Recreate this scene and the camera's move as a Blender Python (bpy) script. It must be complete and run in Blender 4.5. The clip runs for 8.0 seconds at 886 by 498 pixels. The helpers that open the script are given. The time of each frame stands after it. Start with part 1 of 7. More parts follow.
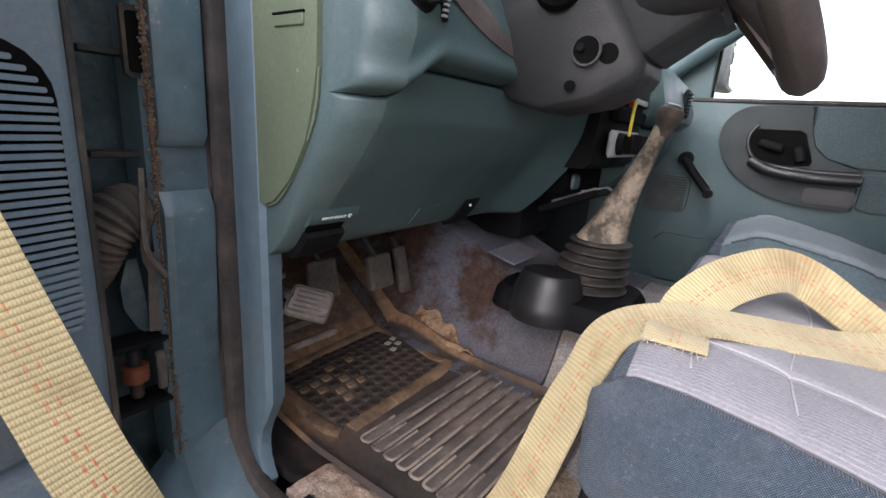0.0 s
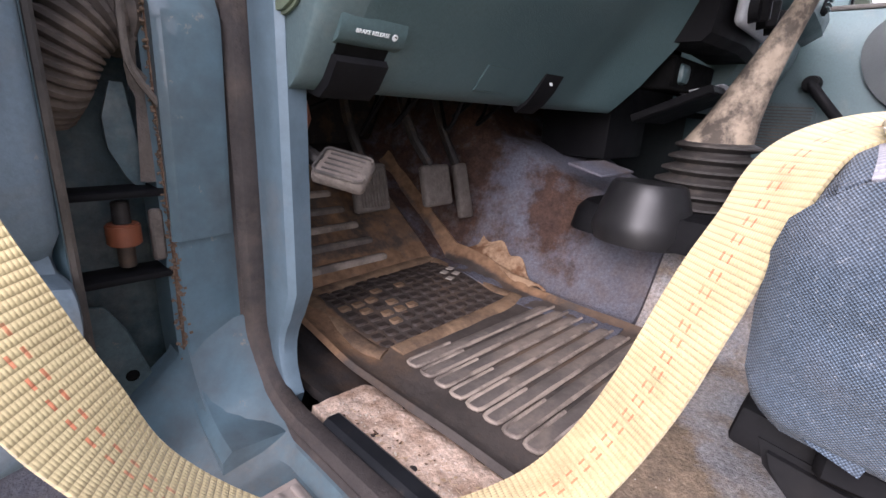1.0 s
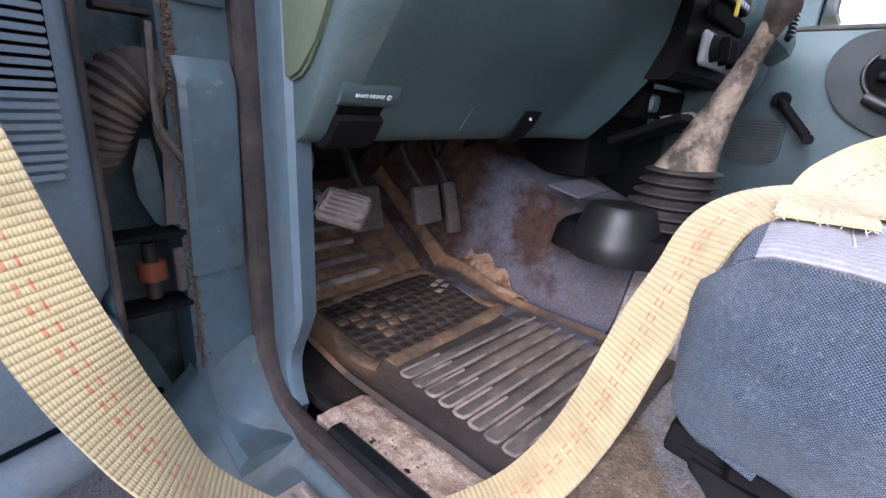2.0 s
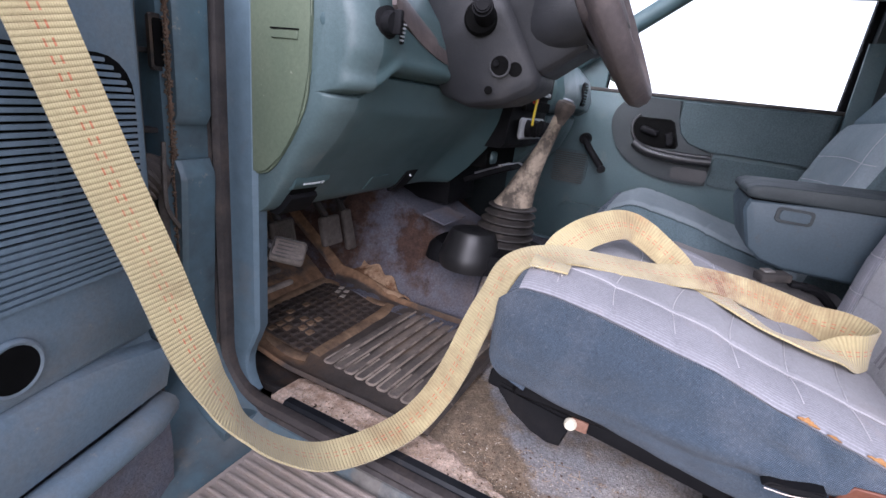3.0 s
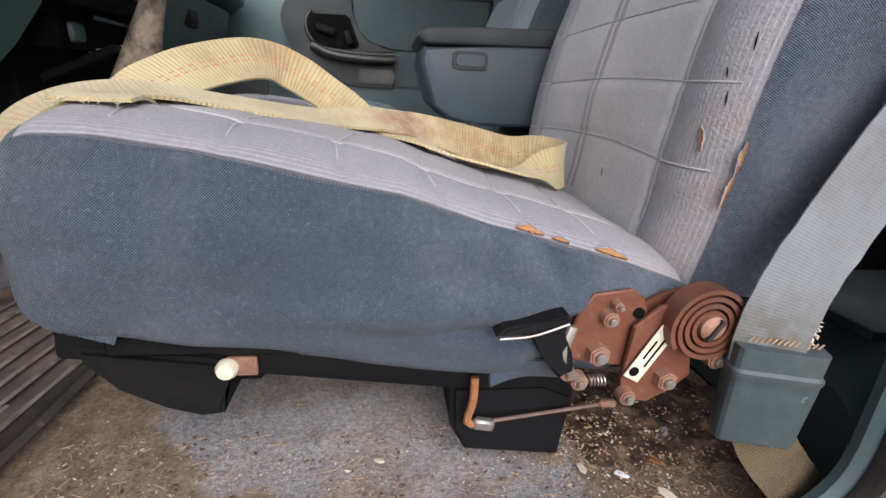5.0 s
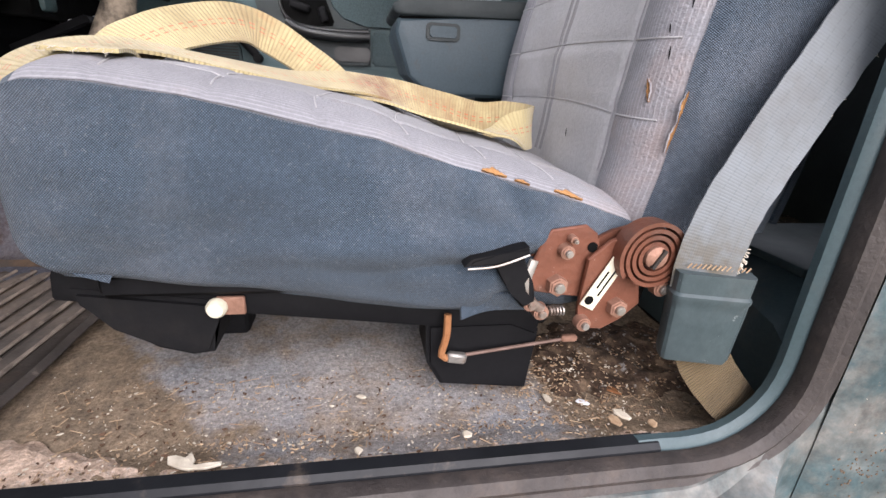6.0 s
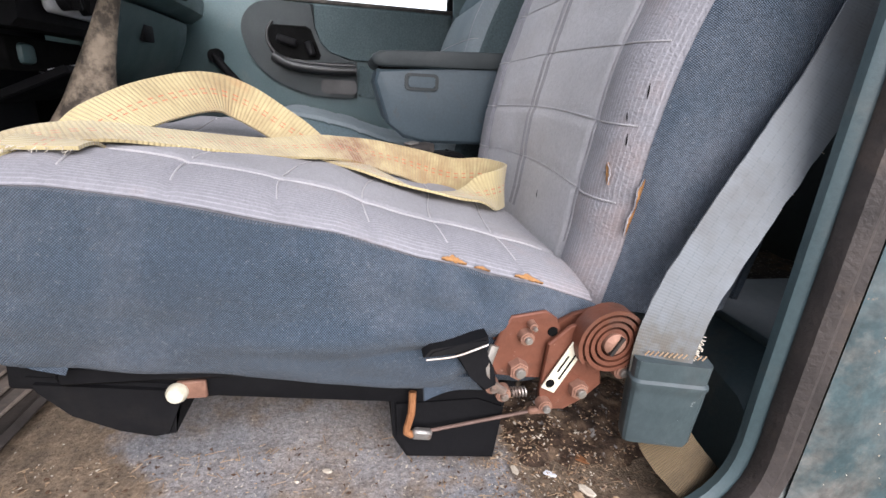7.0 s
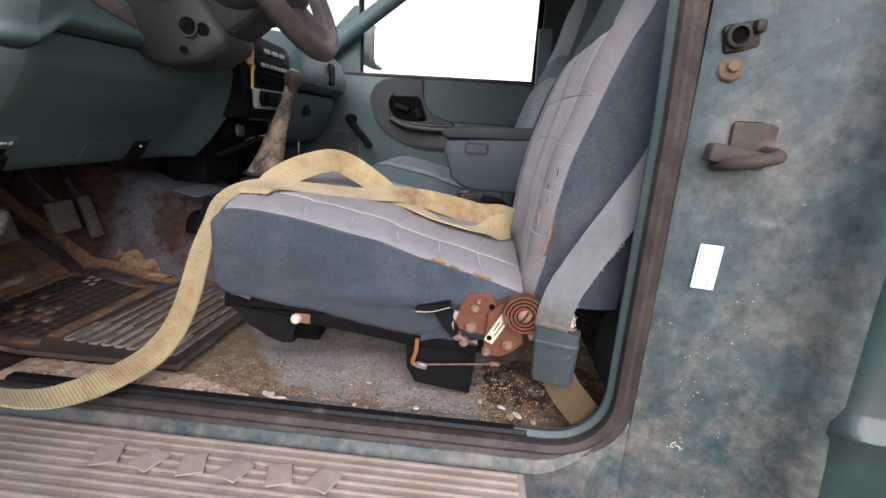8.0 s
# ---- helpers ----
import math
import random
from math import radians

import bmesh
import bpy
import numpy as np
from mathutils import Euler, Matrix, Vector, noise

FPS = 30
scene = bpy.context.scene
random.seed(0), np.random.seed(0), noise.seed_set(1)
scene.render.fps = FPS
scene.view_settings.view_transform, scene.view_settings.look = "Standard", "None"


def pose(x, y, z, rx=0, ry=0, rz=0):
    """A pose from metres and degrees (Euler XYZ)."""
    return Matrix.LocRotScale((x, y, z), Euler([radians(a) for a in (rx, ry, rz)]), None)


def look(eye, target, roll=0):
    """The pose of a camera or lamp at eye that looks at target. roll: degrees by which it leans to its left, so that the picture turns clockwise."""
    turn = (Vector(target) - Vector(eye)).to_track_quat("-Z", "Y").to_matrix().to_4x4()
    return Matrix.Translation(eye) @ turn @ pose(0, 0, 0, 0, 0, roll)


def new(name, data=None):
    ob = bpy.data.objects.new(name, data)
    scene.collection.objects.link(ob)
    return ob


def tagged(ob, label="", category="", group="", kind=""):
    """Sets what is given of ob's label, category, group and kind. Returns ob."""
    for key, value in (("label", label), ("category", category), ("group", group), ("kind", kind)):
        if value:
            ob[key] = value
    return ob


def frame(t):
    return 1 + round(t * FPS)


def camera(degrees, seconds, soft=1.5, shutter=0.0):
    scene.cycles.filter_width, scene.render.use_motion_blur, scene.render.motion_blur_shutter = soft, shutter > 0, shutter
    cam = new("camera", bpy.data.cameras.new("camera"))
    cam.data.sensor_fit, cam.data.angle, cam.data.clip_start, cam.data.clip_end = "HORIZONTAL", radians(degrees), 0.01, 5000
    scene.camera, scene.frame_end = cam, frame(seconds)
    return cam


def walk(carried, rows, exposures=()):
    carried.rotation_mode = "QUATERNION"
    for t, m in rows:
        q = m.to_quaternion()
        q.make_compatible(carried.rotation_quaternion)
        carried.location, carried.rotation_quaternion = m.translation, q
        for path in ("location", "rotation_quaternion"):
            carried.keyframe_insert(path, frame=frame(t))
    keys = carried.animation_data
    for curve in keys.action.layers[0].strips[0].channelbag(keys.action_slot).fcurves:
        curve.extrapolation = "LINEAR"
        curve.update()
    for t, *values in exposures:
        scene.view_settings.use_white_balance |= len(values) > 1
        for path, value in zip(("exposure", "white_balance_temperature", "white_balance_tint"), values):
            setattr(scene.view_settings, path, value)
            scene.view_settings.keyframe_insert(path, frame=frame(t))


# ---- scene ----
cam = camera(88.5, 8.0)
PATH = [
    (0, (0.044, 0.133, 0.978), (1.622, 1.247, 0.457), 4.4),
    (0.3, (0.123, 0.18, 0.896), (1.684, 1.323, 0.389), 4.9),
    (0.5, (0.136, 0.18, 0.876), (1.623, 1.412, 0.356), 3.3),
    (0.8, (0.134, 0.183, 0.827), (1.546, 1.495, 0.294), 2.9),
    (1, (0.124, 0.192, 0.821), (1.525, 1.493, 0.234), 3.6),
    (1.2, (0.121, 0.187, 0.832), (1.507, 1.506, 0.245), 3.6),
    (2.3, (0.047, 0.137, 0.91), (1.521, 1.319, 0.253), 4.2),
    (2.5, (-0.006, 0.113, 0.95), (1.59, 1.121, 0.29), 5.0),
    (2.8, (-0.085, 0.083, 1.006), (1.615, 0.925, 0.373), 7.1),
    (3, (-0.121, 0.066, 1.008), (1.604, 0.867, 0.388), 7.4),
    (3.3, (-0.109, 0.078, 1.014), (1.679, 0.723, 0.394), 7.1),
    (3.5, (-0.072, 0.079, 1.016), (1.755, 0.617, 0.406), 5.8),
    (3.8, (-0.045, 0.086, 1.008), (1.822, 0.499, 0.417), 4.6),
    (4, (-0.012, 0.076, 1.004), (1.876, 0.392, 0.425), 1.9),
    (4.3, (0.033, 0.034, 0.978), (1.96, 0.124, 0.449), 1.2),
    (4.5, (0.071, 0.007, 0.949), (1.996, -0.061, 0.411), 1.2),
    (4.7, (0.097, -0.005, 0.907), (2.002, -0.176, 0.321), 1.6),
    (5, (0.098, -0.014, 0.841), (1.968, -0.273, 0.182), 3.2),
    (5.2, (0.078, 0.0, 0.808), (1.95, -0.249, 0.15), 3.1),
    (6.3, (0.047, -0.026, 0.823), (1.877, -0.393, 0.103), 3.3),
    (6.5, (0.038, -0.032, 0.824), (1.872, -0.397, 0.116), 3.9),
    (7, (0.069, -0.041, 0.875), (1.923, -0.411, 0.221), 3.4),
    (7.2, (0.068, -0.028, 0.931), (1.951, -0.383, 0.356), 2.6),
    (7.5, (-0.034, -0.016, 0.949), (1.865, -0.313, 0.394), 2.4),
    (7.8, (-0.137, -0.05, 0.954), (1.782, -0.085, 0.392), 2.6),
    (8, (-0.22, -0.162, 0.937), (1.705, -0.026, 0.411), 3.6),
]
EXPO = [(0, 2.06, 6550, 19), (0.5, 2.70, 6550, 22), (1, 2.88, 6400, 25), (2.5, 2.30, 5800, 24), (3, 2.06, 6000, 24), (4, 1.88, 6400, 20), (4.5, 1.77, 6450, 19), (5, 1.74, 6650, 17), (6.5, 2.25, 6600, 18), (7, 2.05, 6500, 17), (7.5, 1.56, 6750, 17), (8, 1.63, 6750, 19)]
walk(cam, [(t, look(eye, target, roll)) for t, eye, target, roll in PATH], EXPO)
SKY, SUN = 0.14, 1.15

# ---- world and light ----
world = bpy.data.worlds.new("overcast")
scene.world = world
world.use_nodes = True
wn, wl = world.node_tree.nodes, world.node_tree.links
wn.clear()
sky = wn.new("ShaderNodeTexSky")
sky.sky_type = "NISHITA"
sky.sun_disc = False
sky.sun_elevation, sky.sun_rotation = radians(30), radians(264)
sky.dust_density, sky.air_density = 0.6, 1.0
pale = wn.new("ShaderNodeHueSaturation")
pale.inputs["Saturation"].default_value = 0.45
wback = wn.new("ShaderNodeBackground")
wback.inputs["Strength"].default_value = SKY
wout = wn.new("ShaderNodeOutputWorld")
wl.new(sky.outputs[0], pale.inputs["Color"])
cloud = wn.new("ShaderNodeMix")      # an even cloud cover over most of the sky's light
cloud.data_type = "RGBA"
cloud.inputs["Factor"].default_value = 0.62
cloud.inputs["B"].default_value = (3.1, 3.25, 3.5, 1)
wl.new(pale.outputs[0], cloud.inputs["A"])
wl.new(cloud.outputs["Result"], wback.inputs[0])
wl.new(wback.outputs[0], wout.inputs[0])
sun = new("sun", bpy.data.lights.new("sun", "SUN"))
sun.data.energy, sun.data.angle, sun.data.color = SUN, radians(60), (1.0, 0.985, 0.97)
# overcast light from over the driver's side
sun.matrix_world = look((-4.3, -0.45, 3.2), (0.4, 0.1, 0.5))


# ---- materials ----
def surf(name, c1, c2, scale=9, rough=0.6, metal=0.0, bump=0.15, bscale=180, dirt=None, dscale=7, dlo=0.5, dhi=0.62,
         damount=0.8, wear=None, weave=0, weave_axes="XZ", stripe=0, stripe_axis="X", stripe_col=None, coat=0.0, fleck=0.0, spec=0.4, sheen=0.0, stain=None, grain=0.12, wscale=0):
    """A procedural surface: two tones at a large scale, fine speckle, relief, and dirt patches with soft edges."""
    m = bpy.data.materials.new(name)
    m.use_nodes = True
    nt = m.node_tree
    nd, ln = nt.nodes, nt.links
    b = nd["Principled BSDF"]
    co = nd.new("ShaderNodeTexCoord").outputs["Object"]

    def noise_tex(sc, detail=5.0, rough_=0.6):
        n = nd.new("ShaderNodeTexNoise")
        n.inputs["Scale"].default_value, n.inputs["Detail"].default_value, n.inputs["Roughness"].default_value = sc, detail, rough_
        ln.new(co, n.inputs["Vector"])
        return n.outputs["Fac"]

    def remap(fac, lo, hi, a=0.0, z=1.0):
        r = nd.new("ShaderNodeMapRange")
        for k, v in zip(("From Min", "From Max", "To Min", "To Max"), (lo, hi, a, z)):
            r.inputs[k].default_value = v
        ln.new(fac, r.inputs["Value"])
        return r.outputs[0]

    def mixc(fac, a, c, mode="MIX"):
        x = nd.new("ShaderNodeMix")
        x.data_type, x.blend_type = "RGBA", mode
        for sock, val in ((x.inputs["Factor"], fac), (x.inputs["A"], a), (x.inputs["B"], c)):
            if isinstance(val, (tuple, list)):
                sock.default_value = (*val, 1)
            elif isinstance(val, (int, float)):
                sock.default_value = val
            else:
                ln.new(val, sock)
        return x.outputs["Result"]

    def maths(op, a, c):
        x = nd.new("ShaderNodeMath")
        x.operation = op
        for sock, val in ((x.inputs[0], a), (x.inputs[1], c)):
            if isinstance(val, (int, float)):
                sock.default_value = val
            else:
                ln.new(val, sock)
        return x.outputs[0]

    def wave(axis, sc, dist=0.0):
        w = nd.new("ShaderNodeTexWave")
        w.bands_direction = axis
        w.inputs["Scale"].default_value, w.inputs["Distortion"].default_value = sc, dist
        w.inputs["Detail"].default_value = 1.0
        ln.new(co, w.inputs["Vector"])
        return w.outputs["Fac"]

    col = mixc(remap(noise_tex(scale), 0.3, 0.7), c1, c2)
    height = noise_tex(bscale, 3.0)
    if fleck:
        col = mixc(remap(noise_tex(bscale * 0.8, 2.0), 0.62, 0.7, 0.0, fleck), col, (0.75, 0.74, 0.72))
    if stripe:
        s = remap(wave(stripe_axis, stripe), 0.72, 0.95)
        col = mixc(maths("MULTIPLY", maths("MULTIPLY", s, 0.36), remap(noise_tex(30), 0.3, 0.6, 0.25, 1.0)), col, stripe_col)
        height = maths("ADD", height, maths("MULTIPLY", s, 0.05))
    if weave:
        # basket weave: crossing yarns, softened and broken up
        u, v = wave(weave_axes[0], weave, 0.6), wave(weave_axes[1], weave, 0.6)
        w = maths("ADD", 0.5, maths("MULTIPLY", maths("MULTIPLY", maths("SUBTRACT", u, 0.5), maths("SUBTRACT", v, 0.5)), 1.7))
        w = maths("ADD", maths("MULTIPLY", w, 0.8), maths("MULTIPLY", noise_tex(weave * 5, 2.0), 0.4))
        col = mixc(remap(w, 0.36, 0.72, 0.88, 0.0), col, tuple(0.34 * k for k in c1))
        col = mixc(remap(w, 0.70, 0.96, 0.0, 0.6), col, tuple(min(1.0, 2.0 * k) for k in c2))
        height = maths("ADD", maths("MULTIPLY", height, 0.5), w)
    rgh = remap(noise_tex(scale * 2.3), 0.3, 0.7, rough - 0.08, min(1.0, rough + 0.1))
    if dirt:
        f = remap(noise_tex(dscale, 8.0, 0.68), dlo, dhi, 0.0, damount)
        col = mixc(f, col, dirt)
        rgh = maths("MAXIMUM", rgh, maths("MULTIPLY", f, 0.95))
    if stain:
        at = nd.new("ShaderNodeAttribute")
        at.attribute_name = "mud"
        f = remap(maths("ADD", at.outputs["Fac"], maths("MULTIPLY", noise_tex(22, 9.0, 0.7), 1.3)), 0.95, 1.25, 0.0, 0.88)
        col = mixc(f, col, mixc(remap(noise_tex(55, 5.0), 0.35, 0.65), stain, tuple(0.55 * k for k in stain)))
        rgh = maths("MAXIMUM", rgh, maths("MULTIPLY", f, 0.95))
    if wear:
        f = remap(noise_tex(wscale or dscale * 5.5, 9.0, 0.72), 0.64, 0.70, 0.0, 0.85)
        col = mixc(f, col, wear)
    if grain:
        g = remap(noise_tex(bscale * 0.55, 4.0, 0.75), 0.3, 0.7, 1 - grain, 1 + grain)
        gx = nd.new("ShaderNodeCombineColor")
        for k in range(3):
            ln.new(g, gx.inputs[k])
        col = mixc(1.0, col, gx.outputs[0], "MULTIPLY")
    ln.new(col, b.inputs["Base Color"])
    ln.new(rgh, b.inputs["Roughness"])
    b.inputs["Metallic"].default_value = metal
    b.inputs["Specular IOR Level"].default_value = spec
    b.inputs["Coat Weight"].default_value = coat
    b.inputs["Sheen Weight"].default_value = sheen
    if bump:
        bm_ = nd.new("ShaderNodeBump")
        bm_.inputs["Strength"].default_value, bm_.inputs["Distance"].default_value = bump, 0.002
        ln.new(height, bm_.inputs["Height"])
        ln.new(bm_.outputs[0], b.inputs["Normal"])
    return m


def plain_glass(name, tint):
    m = bpy.data.materials.new(name)
    m.use_nodes = True
    b = m.node_tree.nodes["Principled BSDF"]
    b.inputs["Base Color"].default_value = (*tint, 1)
    b.inputs["Transmission Weight"].default_value, b.inputs["Roughness"].default_value, b.inputs["IOR"].default_value = 1.0, 0.0, 1.05
    return m


def webbing(name, base, dark, rib, stitch=None, relief=0.6, contrast=0.5, lines=(), sheen=0.25, mud=(0.22, 0.105, 0.045)):
    """Woven webbing: cross ribs along the strap's own length, soiling, and two rows of dashed stitches."""
    m = bpy.data.materials.new(name)
    m.use_nodes = True
    nd, ln = m.node_tree.nodes, m.node_tree.links
    b = nd["Principled BSDF"]
    uv = nd.new("ShaderNodeUVMap")
    uv.uv_map = "UVMap"
    co = nd.new("ShaderNodeTexCoord").outputs["Object"]
    sep = nd.new("ShaderNodeSeparateXYZ")
    ln.new(uv.outputs[0], sep.inputs[0])

    def maths(op, a, c=0.0, d=0.0):
        x = nd.new("ShaderNodeMath")
        x.operation = op
        for sock, val in zip(x.inputs, (a, c, d)):
            if isinstance(val, (int, float)):
                sock.default_value = val
            else:
                ln.new(val, sock)
        return x.outputs[0]

    def mixc(fac, a, c):
        x = nd.new("ShaderNodeMix")
        x.data_type = "RGBA"
        for sock, val in ((x.inputs["Factor"], fac), (x.inputs["A"], a), (x.inputs["B"], c)):
            if isinstance(val, tuple):
                sock.default_value = (*val, 1)
            else:
                ln.new(val, sock)
        return x.outputs["Result"]

    def soil(sc, lo, hi, amt, det=7.0):
        n = nd.new("ShaderNodeTexNoise")
        n.inputs["Scale"].default_value, n.inputs["Detail"].default_value, n.inputs["Roughness"].default_value = sc, det, 0.68
        ln.new(co, n.inputs["Vector"])
        r = nd.new("ShaderNodeMapRange")
        for k, v in zip(("From Min", "From Max", "To Min", "To Max"), (lo, hi, 0.0, amt)):
            r.inputs[k].default_value = v
        ln.new(n.outputs["Fac"], r.inputs["Value"])
        return r.outputs[0]

    u, v = sep.outputs[0], sep.outputs[1]
    ribs = maths("POWER", maths("ABSOLUTE", maths("SINE", maths("MULTIPLY", u, math.pi / rib))), 0.6)
    warp = maths("ABSOLUTE", maths("SINE", maths("MULTIPLY", v, math.pi / 0.0016)))
    col = mixc(soil(14, 0.4, 0.7, 1.0), base, tuple(0.82 * k for k in base))
    groove = maths("MULTIPLY", maths("SUBTRACT", 1.0, ribs), contrast)
    col = mixc(groove, col, dark)
    col = mixc(soil(9, 0.50, 0.72, 0.7), col, (dark[0] * 0.7, dark[1] * 0.62, dark[2] * 0.6))
    col = mixc(soil(5, 0.62, 0.70, 0.6), col, (0.33, 0.13, 0.04))
    at = nd.new("ShaderNodeAttribute")
    at.attribute_name = "mud"
    col = mixc(maths("MULTIPLY", at.outputs["Fac"], soil(60, 0.30, 0.58, 1.0)), col, mud)
    if stitch:
        for off in (-0.0027, 0.0027):
            band = maths("LESS_THAN", maths("ABSOLUTE", maths("SUBTRACT", v, off)), 0.0007)
            dash = maths("LESS_THAN", maths("FRACT", maths("MULTIPLY", u, 1 / 0.0112)), 0.5)
            col = mixc(maths("MULTIPLY", maths("MULTIPLY", band, dash), soil(11, 0.22, 0.50, 0.72)), col, stitch)
    for off in lines:
        band = maths("LESS_THAN", maths("ABSOLUTE", maths("SUBTRACT", v, off)), 0.0005)
        dash = maths("LESS_THAN", maths("FRACT", maths("MULTIPLY", u, 1 / 0.0062)), 0.7)
        col = mixc(maths("MULTIPLY", maths("MULTIPLY", band, dash), 0.28), col, tuple(0.5 * k for k in base))
    ln.new(col, b.inputs["Base Color"])
    b.inputs["Roughness"].default_value, b.inputs["Sheen Weight"].default_value = 0.85, sheen
    h = maths("ADD", ribs, maths("MULTIPLY", warp, 0.25))
    bp = nd.new("ShaderNodeBump")
    bp.inputs["Strength"].default_value, bp.inputs["Distance"].default_value = relief, 0.0018
    ln.new(h, bp.inputs["Height"])
    ln.new(bp.outputs[0], b.inputs["Normal"])
    return m


RUSTY = (0.20, 0.075, 0.03)
M = dict(
    dash=surf("dash_vinyl", (0.042, 0.076, 0.080), (0.058, 0.094, 0.097), 5, 0.42, bump=0.25, bscale=520, dirt=(0.17, 0.17, 0.15), dscale=4, dlo=0.55, dhi=0.8, damount=0.3),
    # paler copy of the dash tone, with sky light on the corner painted in
    dash_end=surf("dash_end_plastic", (0.068, 0.104, 0.108), (0.088, 0.124, 0.127), 5, 0.42, bump=0.15, bscale=400, dirt=(0.25, 0.2, 0.16), dscale=6, dlo=0.55, dhi=0.75, damount=0.35),
    fuse=surf("green_plastic", (0.105, 0.135, 0.092), (0.135, 0.16, 0.11), 7, 0.5, bump=0.1, bscale=300, dirt=(0.10, 0.13, 0.09), dscale=18, damount=0.4, wear=(0.32, 0.34, 0.26)),
    teal=surf("teal_plastic", (0.046, 0.082, 0.090), (0.058, 0.096, 0.103), 6, 0.5, bump=0.12, bscale=420, dirt=(0.2, 0.18, 0.15), dscale=8, dlo=0.58, dhi=0.8, damount=0.35),
    trim_teal=surf("dark_teal_trim", (0.045, 0.074, 0.083), (0.060, 0.092, 0.101), 8, 0.45, bump=0.12, bscale=420, dirt=(0.16, 0.15, 0.13), dscale=12, dlo=0.55, dhi=0.75, damount=0.4),
    door_card=surf("door_card_blue", (0.128, 0.178, 0.22), (0.15, 0.20, 0.242), 5, 0.5, bump=0.12, bscale=420, dirt=(0.22, 0.19, 0.16), dscale=9, dlo=0.48, dhi=0.70, damount=0.5, wear=(0.26, 0.25, 0.24)),
    paint=surf("teal_paint", (0.078, 0.136, 0.168), (0.102, 0.162, 0.193), 6, 0.36, bump=0.03, bscale=90, dirt=(0.070, 0.078, 0.078), dscale=9, dlo=0.42, dhi=0.68, damount=0.65, wear=(0.24, 0.22, 0.19), coat=0.3),
    paint_mud=surf("muddy_paint", (0.034, 0.060, 0.068), (0.056, 0.088, 0.096), 6, 0.5, bump=0.1, bscale=90, dirt=(0.165, 0.155, 0.145), dscale=9, dlo=0.46, dhi=0.70, damount=0.7, grain=0.4, stain=(0.205, 0.19, 0.172), wear=(0.26, 0.17, 0.12), wscale=85),
    paint_foot=surf("dusty_teal_paint", (0.078, 0.132, 0.160), (0.10, 0.156, 0.184), 7, 0.5, bump=0.08, bscale=70, dirt=(0.085, 0.088, 0.085), dscale=9, dlo=0.38, dhi=0.64, damount=0.75, wear=(0.24, 0.19, 0.15), stain=(0.18, 0.16, 0.138)),
    # dirty carpet with the shade behind the seats put into its base tones
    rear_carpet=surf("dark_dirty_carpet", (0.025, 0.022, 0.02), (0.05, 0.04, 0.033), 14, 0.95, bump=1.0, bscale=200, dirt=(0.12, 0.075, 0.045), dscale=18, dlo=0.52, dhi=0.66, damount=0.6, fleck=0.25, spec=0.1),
    paint_dark=surf("dark_glossy_paint", (0.028, 0.052, 0.056), (0.04, 0.068, 0.07), 5, 0.3, bump=0.02, bscale=80, dirt=(0.12, 0.10, 0.08), dscale=9, dlo=0.55, dhi=0.75, damount=0.5, coat=0.4),
    paint_in=surf("pale_teal_paint", (0.092, 0.138, 0.172), (0.112, 0.160, 0.190), 8, 0.45, bump=0.05, bscale=90, dirt=(0.2, 0.18, 0.16), dscale=9, dlo=0.56, dhi=0.75, damount=0.4),
    rocker=surf("muddy_step_plastic", (0.28, 0.235, 0.205), (0.40, 0.335, 0.295), 12, 0.8, bump=0.4, bscale=90, dirt=(0.32, 0.25, 0.2), dscale=9, damount=0.7),
    black=surf("black_plastic", (0.006, 0.006, 0.007), (0.011, 0.011, 0.012), 8, 0.6, bump=0.1, bscale=300, dirt=(0.045, 0.038, 0.032), dscale=9, dlo=0.58, dhi=0.8, damount=0.22, spec=0.08),
    scuff=surf("black_scuff_strip", (0.008, 0.009, 0.011), (0.015, 0.016, 0.019), 12, 0.42, spec=0.3, bump=0.1, bscale=160, dirt=(0.16, 0.12, 0.09), dscale=24, dlo=0.58, dhi=0.72, damount=0.5),
    seal=surf("brown_rubber_seal", (0.031, 0.026, 0.025), (0.062, 0.051, 0.047), 30, 0.62, bump=0.5, bscale=220, dirt=(0.15, 0.11, 0.085), dscale=14, dlo=0.5, dhi=0.7, damount=0.5),
    rubber=surf("dusty_rubber", (0.030, 0.027, 0.025), (0.05, 0.044, 0.040), 12, 0.7, bump=0.2, bscale=150, dirt=(0.17, 0.14, 0.115), dscale=10, dlo=0.48, dhi=0.68, damount=0.6),
    bellows=surf("dusty_brown_rubber", (0.045, 0.036, 0.031), (0.078, 0.062, 0.053), 14, 0.75, bump=0.2, bscale=150, dirt=(0.24, 0.185, 0.145), dscale=10, dlo=0.48, dhi=0.68, damount=0.6),
    gloss=surf("glossy_black_plastic", (0.012, 0.012, 0.013), (0.02, 0.02, 0.021), 8, 0.42, bump=0.03, bscale=200, dirt=(0.08, 0.07, 0.06), dscale=9, dlo=0.58, dhi=0.8, damount=0.3, spec=0.6),
    mat_r=surf("muddy_mat_rubber", (0.042, 0.035, 0.031), (0.096, 0.077, 0.066), 10, 0.62, bump=0.5, bscale=140, dirt=(0.16, 0.10, 0.063), dscale=7, dlo=0.49, dhi=0.68, damount=0.75, stain=(0.31, 0.175, 0.095), wear=(0.17, 0.14, 0.115)),
    mat_rib=surf("dusty_mat_rib", (0.088, 0.074, 0.065), (0.155, 0.130, 0.113), 11, 0.75, bump=0.5, bscale=160, dirt=(0.25, 0.195, 0.155), dscale=12, dlo=0.46, dhi=0.68, damount=0.75),
